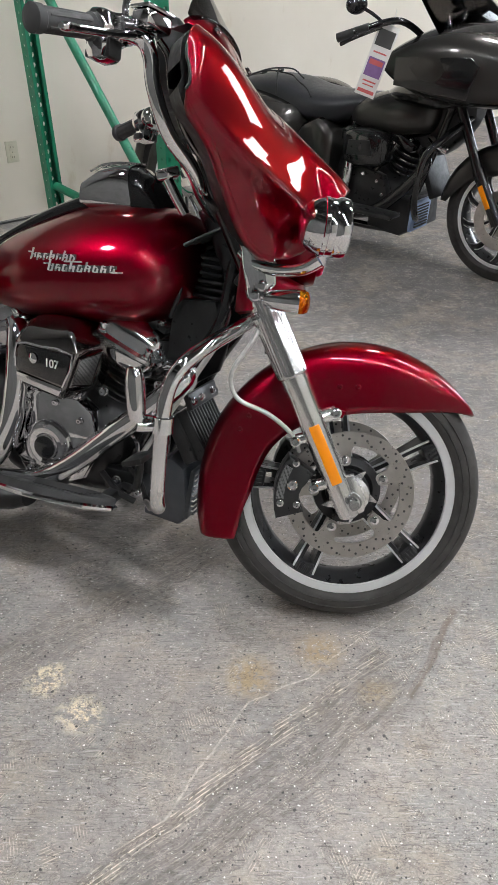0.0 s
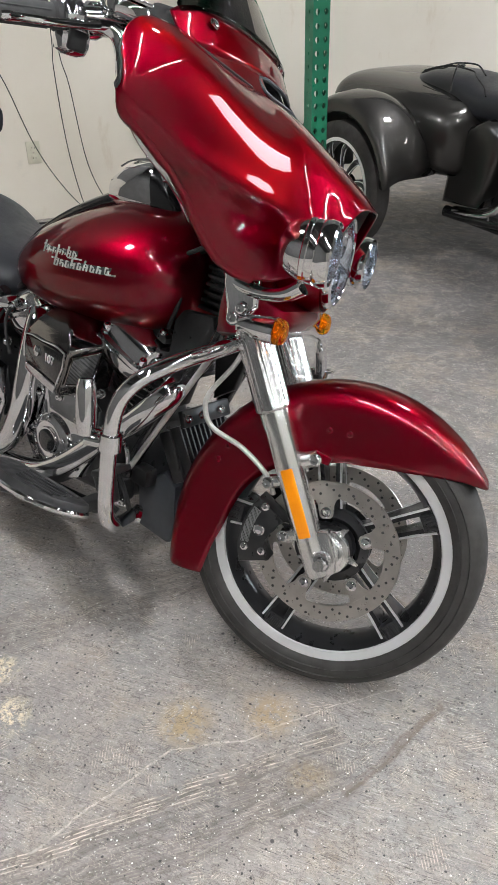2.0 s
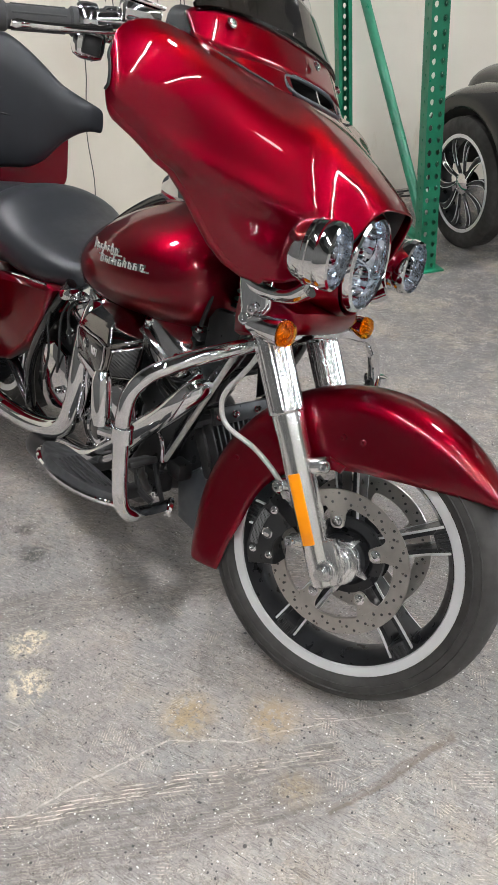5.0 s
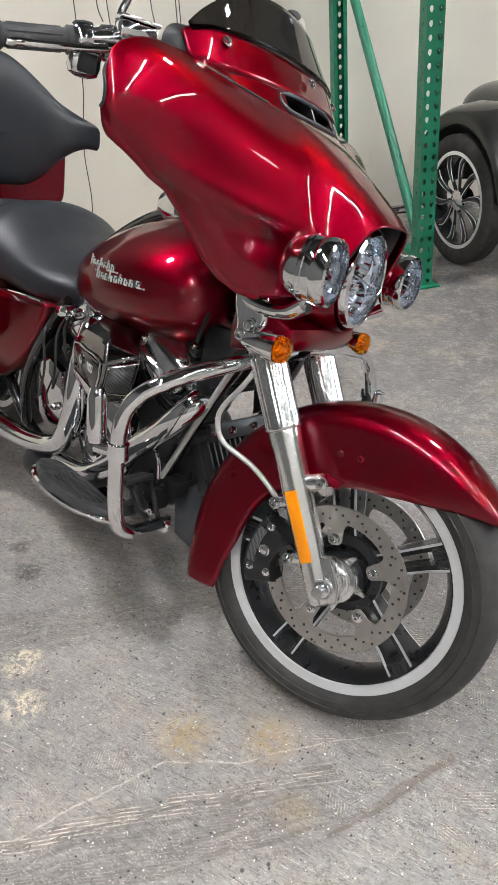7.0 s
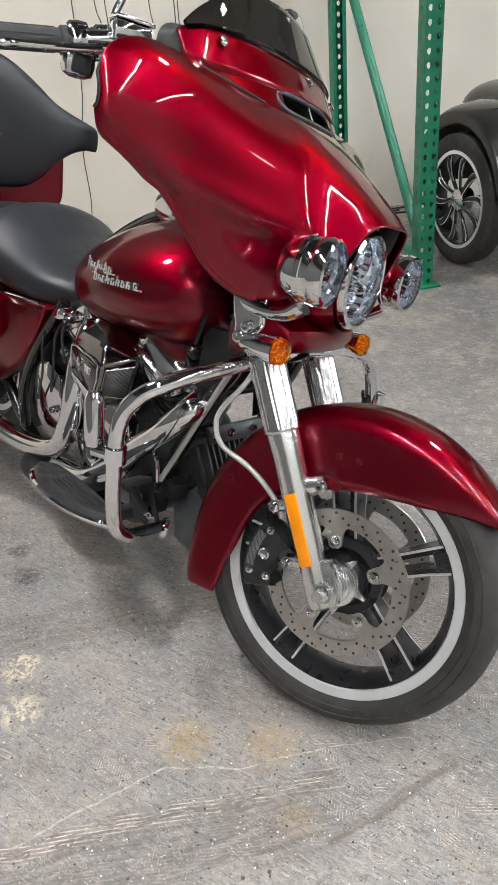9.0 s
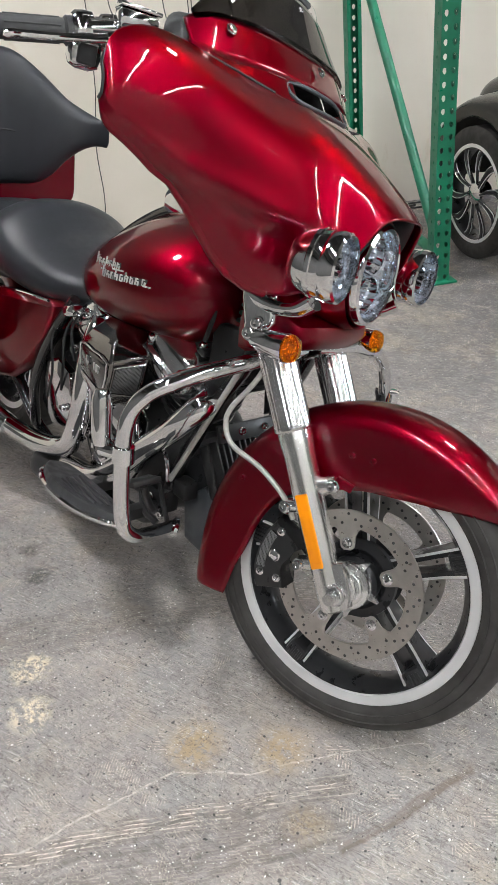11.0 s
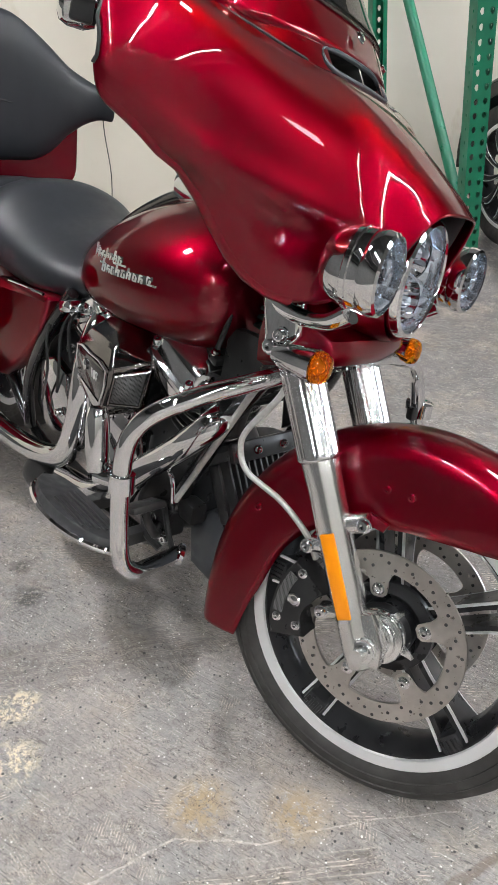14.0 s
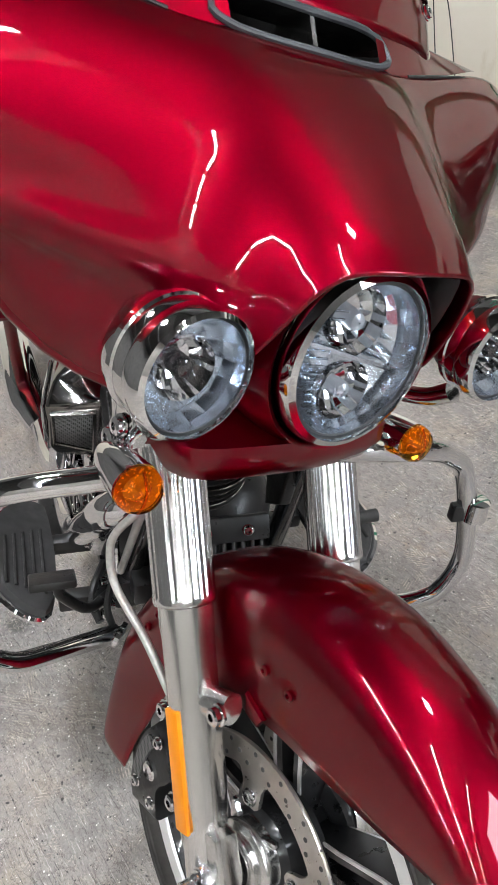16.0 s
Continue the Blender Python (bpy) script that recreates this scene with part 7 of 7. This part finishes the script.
REAR_X, TRACK = -1.52, 0.61
trike_wheel((REAR_X, -TRACK, 0.305), 0.305, 0.228, 0.11, 10, 0.1)
trike_wheel((REAR_X, TRACK, 0.305), 0.305, 0.228, 0.11, 10, 0.4)
trike_wheel((0, 0, 0.30), 0.30, 0.235, 0.12, 10, 0.2)
for s in (-1, 1):
    rings = []
    for a in np.linspace(8, 186, 18):
        c, sn = math.cos(radians(a)), math.sin(radians(a))
        flare = 1.0 + 0.1 * max(0, -math.cos(radians(a)))
        R, r0 = 0.368 * flare, 0.33
        cen = np.array([REAR_X, 0.32])
        o = cen + R * np.array([c, sn * 1.06])
        i = cen + r0 * np.array([c, sn])
        rings.append(spline([(i[0], s * (TRACK + 0.05), i[1]), (o[0], s * (TRACK + 0.045), o[1] - 0.01), (o[0], s * (TRACK - 0.04), o[1] + 0.02), (o[0], s * (TRACK - 0.17), o[1] + 0.02), (i[0], s * (TRACK - 0.30), i[1] + 0.02)], 4))
    bm = B()
    loft(bm, rings, closed=False)
    ob = tri("rear_mudguard", bm, CHARCOAL, None, "charcoal rear mudguard", 60)
    ob.modifiers.new("thick", "SOLIDIFY").thickness = 0.006
    bm = B()
    plate(bm, [(0, -0.02), (0.05, -0.012), (0.05, 0.012), (0, 0.02)], 0.004, pose(REAR_X - 0.40, s * (TRACK - 0.03), 0.56) @ Matrix.Rotation(radians(90), 4, "X"))
    tri("side_marker", bm, PRINTRED, ob)
bm = B()
body_loft(bm, [(-2.05, 0, 0.55, 0.30, 0.14), (-1.98, 0, 0.56, 0.36, 0.20), (-1.7, 0, 0.56, 0.40, 0.21), (-1.4, 0, 0.55, 0.40, 0.20), (-1.16, 0, 0.53, 0.36, 0.17), (-1.08, 0, 0.5, 0.26, 0.12)], 40, 3.5)
tri("trunk", bm, CHARCOAL, None, "charcoal trunk body between the rear wheels", 60)
bm = B()
plate(bm, [(-1.20, 0.24), (-1.18, 0.46), (-1.08, 0.62), (-0.98, 0.66), (-0.88, 0.60), (-0.90, 0.40), (-0.96, 0.26)], 0.50, Matrix.Rotation(radians(90), 4, "X"), 0.03)
tri("side_panel", bm, CHARCOAL, None, "charcoal side panels", 60)
bm = B()
body_loft(bm, [(-1.62, 0, 0.725, 0.12, 0.05), (-1.5, 0, 0.735, 0.18, 0.07), (-1.3, 0, 0.725, 0.19, 0.08), (-1.15, 0, 0.695, 0.20, 0.08), (-0.95, 0, 0.69, 0.19, 0.075), (-0.8, 0, 0.725, 0.12, 0.05), (-0.72, 0, 0.755, 0.05, 0.03)], 32, 2.8)
tri("seat", bm, LEATHER, None, "black vinyl seat", 60)
bm = B()
body_loft(bm, [(-0.92, 0, 0.67, 0.05, 0.04), (-0.85, 0, 0.675, 0.13, 0.075), (-0.7, 0, 0.69, 0.18, 0.105), (-0.55, 0, 0.705, 0.19, 0.115), (-0.42, 0, 0.72, 0.17, 0.10), (-0.36, 0, 0.73, 0.09, 0.06)], 36, 2.4)
tri("fuel_tank", bm, CHARCOAL, None, "charcoal fuel tank", 60)
# frame-mounted shark-nose fairing
bm = B()
rows = [(-0.55, 0, 0.945, 0.355, 0.05), (-0.50, 0, 0.945, 0.37, 0.095), (-0.38, 0, 0.945, 0.385, 0.15), (-0.24, 0, 0.945, 0.385, 0.165), (-0.10, 0, 0.935, 0.355, 0.155), (0.03, 0, 0.92, 0.29, 0.125), (0.11, 0, 0.905, 0.20, 0.085), (0.145, 0, 0.895, 0.10, 0.05)]
body_loft(bm, rows, 44, 3.0)
tf = tri("fairing", bm, CHARCOAL, None, "charcoal shark-nose fairing", 60)
for s in (-1, 1):
    bm = B()
    ellipsoid(bm, (0.055, s * 0.175, 0.925), (0.085, 0.10, 0.055), 24)
    tri("headlight", bm, GLOSS, tf, "dark headlight lens")
    bm = B()
    plate(bm, [(-0.47, 0.87), (-0.47, 0.98), (-0.12, 1.0), (-0.08, 0.97), (-0.12, 0.84)], 0.012, Matrix.Translation((0, s * 0.378, 0)) @ Matrix.Rotation(radians(90), 4, "X"), 0.004)
    tri("side_vent_panel", bm, GLOSS, tf, "gloss dark side panel")
bm = B()
rows = [spline([(-0.30 - dx, -hw, z - 0.03), (-0.24 - dx, -hw * 0.6, z - 0.006), (-0.22 - dx, 0, z), (-0.24 - dx, hw * 0.6, z - 0.006), (-0.30 - dx, hw, z - 0.03)], 4) for dx, hw, z in ((0.0, 0.32, 1.09), (0.08, 0.30, 1.17), (0.17, 0.26, 1.25), (0.24, 0.2, 1.30))]
loft(bm, rows, closed=False)
ob = tri("screen", bm, SMOKE, None, "dark smoked windscreen", 60)
ob.modifiers.new("thick", "SOLIDIFY").thickness = 0.004
# front fork, mudguard
for s in (-1, 1):
    bm = B()
    tube(bm, [(-0.0, s * 0.115, 0.29), (-0.14, s * 0.115, 0.52)], 0.027, 16, 1)
    leg = tri("fork_slider", bm, GLOSS, None, "black fork slider")
    bm = B()
    tube(bm, [(-0.13, s * 0.115, 0.50), (-0.28, s * 0.115, 0.80)], 0.022, 16, 1)
    tri("fork_tube", bm, GLOSS, leg)
    bm = B()
    box(bm, (0.024, 0.006, 0.11), pose(-0.075, s * 0.144, 0.41, 0, -31, 0), 0.002)
    tri("reflector", bm, AMBER, leg)
    bm = B()
    lathe(bm, [(0.14, -0.003), (0.14, 0.003), (0.09, 0.003), (0.09, -0.003)], 40, Matrix.Translation((0, s * 0.07, 0.30)) @ ACROSS, True)
    tri("brake_disc", bm, STEEL)
rings = []
for a in np.linspace(28, 172, 16):
    o, i = 0.335, 0.335 - 0.12 * math.sin(radians(min(180, max(0, (a - 20) * 1.1)))) - 0.01
    c, sn = math.cos(radians(a)), math.sin(radians(a))
    rings.append(spline([(i * c, -0.08, 0.30 + i * sn), (o * c * 0.985, -0.078, 0.30 + o * sn * 0.985), (o * c, 0, 0.305 + o * sn), (o * c * 0.985, 0.078, 0.30 + o * sn * 0.985), (i * c, 0.08, 0.30 + i * sn)], 4))
bm = B()
loft(bm, rings, closed=False)
ob = tri("front_mudguard", bm, CHARCOAL, None, "charcoal front mudguard", 60)
ob.modifiers.new("thick", "SOLIDIFY").thickness = 0.004
# engine: dark V-twin with one finned barrel showing bright edges
bm = B()
body_loft(bm, [(-0.98, 0, 0.32, 0.10, 0.09), (-0.9, 0, 0.32, 0.15, 0.13), (-0.7, 0, 0.32, 0.16, 0.14), (-0.55, 0, 0.31, 0.13, 0.11), (-0.5, 0, 0.30, 0.08, 0.07)], 24, 3.2)
tri("crankcase", bm, CASING, None, "black crankcase")
for lean, x in ((22.5, -0.64), (-22.5, -0.76)):
    place = Matrix.Translation((x, 0, 0.34)) @ Matrix.Rotation(radians(lean), 4, "Y")
    bm = B()
    lathe(bm, [(0.066, 0), (0.066, 0.24), (0.03, 0.25)], 20, place)
    cyl = tri("cylinder", bm, CASING)
    for k in range(11):
        bm = B()
        h = 0.05 + 0.016 * k
        lathe(bm, [(0.064, h - 0.003), (0.09, h - 0.002), (0.09, h + 0.002), (0.064, h + 0.003)], 20, place)
        tri("fin", bm, CASING if k % 2 else SATIN, cyl)
    bm = B()
    box(bm, (0.17, 0.2, 0.08), place @ pose(0, 0, 0.28), 0.02)
    tri("rocker_cover", bm, GLOSS, cyl)
bm = B()
body_loft(bm, [(-0.83, -0.17, 0.545, 0.03, 0.05), (-0.81, -0.185, 0.55, 0.05, 0.075), (-0.72, -0.195, 0.555, 0.06, 0.088), (-0.61, -0.19, 0.555, 0.055, 0.080), (-0.575, -0.18, 0.55, 0.03, 0.05)], 28, 4.0)
cleaner = tri("air_cleaner", bm, GLOSS, None, "black air cleaner")
bm = B()
plate(bm, [(-0.78, 0.52), (-0.77, 0.59), (-0.65, 0.60), (-0.63, 0.53)], 0.006, Matrix.Translation((0, -0.252, 0)) @ Matrix.Rotation(radians(90), 4, "X"), 0.002)
tri("face_plate", bm, CASING, cleaner)
# neck, down tubes, coils and covers that fill the space round the engine
bm = B()
body_loft(bm, [(-0.58, 0, 0.66, 0.07, 0.05), (-0.48, 0, 0.64, 0.10, 0.11), (-0.36, 0, 0.68, 0.10, 0.14), (-0.26, 0, 0.74, 0.08, 0.10), (-0.22, 0, 0.76, 0.05, 0.05)], 20, 3.0)
neck = tri("neck_cover", bm, CASING, None, "black frame neck cover")
bm = B()
body_loft(bm, [(-0.70, 0, 0.775, 0.06, 0.02), (-0.58, 0, 0.80, 0.17, 0.05), (-0.44, 0, 0.82, 0.25, 0.07), (-0.34, 0, 0.83, 0.26, 0.08), (-0.26, 0, 0.83, 0.18, 0.06)], 32, 3.0)
tri("inner_fairing", bm, GLOSS, None, "black lower fairing between tank and nose", 60)
for lean, x in ((22.5, -0.535), (-22.5, -0.865)):
    bm = B()
    box(bm, (0.15, 0.11, 0.055), pose(x, -0.095, 0.595, 0, lean, 0), 0.018)
    head = tri("cylinder_head", bm, GLOSS, None, "black rocker box")
    for dx in (-0.05, 0.05):
        bm = B()
        bolt(bm, (x + dx, -0.14, 0.625 - dx * math.tan(radians(lean))), (0, -0.5, 0.9), 0.008, 0.012)
        tri("bolt", bm, CHROME, head)
bm = B()
plate(bm, [(-0.86, 0.33), (-0.83, 0.43), (-0.72, 0.46), (-0.60, 0.43), (-0.56, 0.33), (-0.62, 0.24), (-0.74, 0.22)], 0.05, Matrix.Translation((0, -0.16, 0)) @ Matrix.Rotation(radians(90), 4, "X"), 0.012)
cam_case = tri("cam_cover", bm, CASING, None, "black cam cover")
for k in range(8):
    bm = B()
    bolt(bm, (-0.71 + 0.115 * math.cos(0.8 * k), -0.186, 0.34 + 0.085 * math.sin(0.8 * k)), (0, -1, 0), 0.007, 0.008)
    tri("bolt", bm, CHROME, cam_case)
for x0, x1 in ((-0.66, -0.56), (-0.69, -0.61), (-0.73, -0.81), (-0.75, -0.86)):
    bm = B()
    tube(bm, [(x0, -0.155, 0.44), (x1, -0.135, 0.59)], 0.010, 10, 1)
    tri("pushrod_tube", bm, BLACKCHROME)
bm = B()
body_loft(bm, [(-1.10, 0, 0.36, 0.12, 0.12), (-1.0, 0, 0.38, 0.16, 0.16), (-0.86, 0, 0.36, 0.14, 0.13), (-0.80, 0, 0.35, 0.10, 0.10)], 20, 3.2)
tri("gearbox", bm, CASING, None, "black gearbox casing")
bm = B()
box(bm, (0.03, 0.20, 0.26), pose(-0.415, 0, 0.46, 0, -24, 0), 0.008)
tri("radiator", bm, PLASTIC, None, "black radiator before the engine")
bm = B()
lathe(bm, [(0.07, 0), (0.065, 0.02), (0.03, 0.028)], 28, Matrix.Translation((-0.72, -0.16, 0.33)) @ ACROSS)
tri("timer_cover", bm, CASING)
for pts, r, mat, nm in (
    ([(-0.42, -0.12, 0.56), (-0.38, -0.18, 0.50), (-0.50, -0.20, 0.36), (-0.66, -0.21, 0.25), (-1.0, -0.23, 0.21), (-1.15, -0.25, 0.21)], 0.028, GLOSS, "exhaust_pipe"),
    ([(-0.86, -0.12, 0.58), (-0.80, -0.19, 0.55), (-0.80, -0.21, 0.36), (-0.9, -0.22, 0.25), (-1.1, -0.24, 0.22)], 0.026, CHROME, "exhaust_pipe"),
    ([(-0.24, -0.05, 0.72), (-0.25, -0.28, 0.66), (-0.29, -0.36, 0.58), (-0.31, -0.36, 0.40), (-0.34, -0.28, 0.30), (-0.42, -0.12, 0.24)], 0.016, GLOSS, "engine_guard"),
    ([(-0.30, -0.10, 0.82), (-0.38, -0.11, 0.55), (-0.50, -0.12, 0.22), (-0.62, -0.13, 0.16), (-1.1, -0.14, 0.16)], 0.018, GLOSS, "frame_tube"),
    ([(-0.40, -0.10, 0.62), (-0.34, -0.14, 0.60), (-0.30, -0.13, 0.58)], 0.02, CHROME, "horn"),
):
    bm = B()
    tube(bm, pts, r, 14, 5)
    tri(nm, bm, mat)
bm = B()
box(bm, (0.34, 0.10, 0.022), pose(-0.60, -0.31, 0.29), 0.008)
tri("footboard", bm, CASING, None, "black footboard")
# chin housing with a pale slatted cooler
bm = B()
plate(bm, [(-0.70, 0.15), (-0.68, 0.28), (-0.56, 0.34), (-0.455, 0.33), (-0.445, 0.175), (-0.50, 0.14)], 0.30, Matrix.Rotation(radians(90), 4, "X"), 0.02)
tri("chin_cover", bm, PLASTIC, None, "black chin cover")
bm = B()
box(bm, (0.02, 0.17, 0.15), pose(-0.440, -0.06, 0.248, 0, 4, 0), 0.006)
cool = tri("oil_cooler", bm, GRILLE, None, "pale blue framed oil cooler")
for k in range(8):
    bm = B()
    box(bm, (0.006, 0.12, 0.008), pose(-0.428, -0.06, 0.196 + 0.0145 * k))
    tri("slat", bm, HOSE, cool)
# handlebar, mirror, tag
for s in (-1, 1):
    bm = B()
    tube(bm, [(-0.40, 0, 0.98), (-0.42, s * 0.14, 1.0), (-0.47, s * 0.28, 1.09), (-0.52, s * 0.36, 1.11), (-0.66, s * 0.43, 1.065)], 0.014, 12, 5)
    hb = tri("handlebar", bm, GLOSS, None, "black handlebar")
    bm = B()
    tube(bm, [(-0.60, s * 0.405, 1.085), (-0.735, s * 0.445, 1.04)], 0.019, 14, 1)
    tri("grip", bm, GRIP, hb)
    bm = B()
    tube(bm, [(-0.54, s * 0.40, 1.09), (-0.63, s * 0.46, 1.05), (-0.69, s * 0.485, 1.02)], 0.008, 8, 4)
    tri("lever", bm, GLOSS, hb)
    bm = B()
    tube(bm, [(-0.55, s * 0.37, 1.10), (-0.59, s * 0.40, 1.135), (-0.63, s * 0.43, 1.16)], 0.007, 8, 4)
    tri("mirror_stalk", bm, GLOSS, hb)
    bm = B()
    ellipsoid(bm, (-0.645, s * 0.445, 1.17), (0.03, 0.07, 0.038), 20)
    tri("mirror", bm, GLOSS, hb)

# ---------------------------------------------------------------- price tag and floor cables
def price_tag(m):
    ob = thing("price_tag", m, "white price tag with red and blue print", "tag")
    bm = B()
    box(bm, (0.09, 0.002, 0.29), pose(0, 0, -0.15), 0.0006)
    card = part("card", bm, PAPER, ob)
    for w, h, z, mat, nm in ((0.074, 0.066, -0.06, PRINTDARK, "photo"), (0.074, 0.075, -0.178, PRINTPURPLE, "panel"), (0.06, 0.006, -0.235, PRINTRED, "bar"), (0.05, 0.005, -0.25, PRINTRED, "bar"), (0.06, 0.006, -0.118, PRINTRED, "bar"), (0.074, 0.014, -0.276, PRINTRED, "bar")):
        bm = B()
        box(bm, (w, 0.0008, h), pose(0, -0.0014, z))
        part(nm, bm, mat, card)
    bm = B()
    box(bm, (0.06, 0.0008, 0.02), pose(0, -0.0022, -0.158))
    part("bar", bm, PRINTRED, card)
    bm = B()
    tube(bm, [(0, 0, -0.004), (0.005, -0.004, 0.03), (0, 0.0, 0.06)], 0.0012, 6, 4)
    part("string", bm, PAPER, ob)
    return ob


price_tag(Matrix.Translation((0.605, 3.72, 1.10)) @ pose(0, 0, 0, -8, 18, -10))


def floor_cable(pts):
    ob = thing("floor_cable", Matrix(), "black cable lying on the concrete by the wall", "cable", "floor cables")
    bm = B()
    tube(bm, [tuple(ROOM @ Vector((u, -v, 0.006 + z))) for u, v, z in pts], 0.006, 8, 5)
    part("cord", bm, CABLE, ob)


FLOOR_CABLES = [
    [(-1.4, 0.05, 0.0), (-0.9, 0.10, 0), (-0.3, 0.06, 0), (0.3, 0.09, 0), (0.9, 0.05, 0), (1.6, 0.1, 0)],
    [(-0.6, 0.20, 0), (-0.2, 0.34, 0), (0.0, 0.22, 0), (0.3, 0.16, 0), (0.8, 0.22, 0)],
    [(-0.15, 0.42, 0), (0.0, 0.52, 0), (0.12, 0.46, 0), (0.05, 0.30, 0), (0.5, 0.12, 0)],
]
for pts in FLOOR_CABLES:
    floor_cable(pts)


# thin black cables dropped over the trike's seat
for pts in (
    [(-1.60, -0.10, 0.778), (-1.48, -0.06, 0.81), (-1.40, -0.10, 0.832), (-1.30, -0.05, 0.815), (-1.22, -0.10, 0.80), (-1.12, -0.15, 0.775), (-1.06, -0.19, 0.745)],
    [(-1.52, -0.16, 0.80), (-1.44, -0.12, 0.825), (-1.36, -0.05, 0.83), (-1.33, -0.12, 0.845), (-1.30, -0.17, 0.80), (-1.27, -0.21, 0.74)],
    [(-1.66, 0.0, 0.775), (-1.55, 0.04, 0.812), (-1.42, -0.02, 0.835), (-1.35, 0.03, 0.83), (-1.24, -0.02, 0.80)],
):
    ob = thing("seat_cable", TRIKE, "thin black cable draped over the trike seat", "cable", "seat cables")
    bm = B()
    tube(bm, pts, 0.0042, 6, 5)
    part("cord", bm, CABLE, ob)
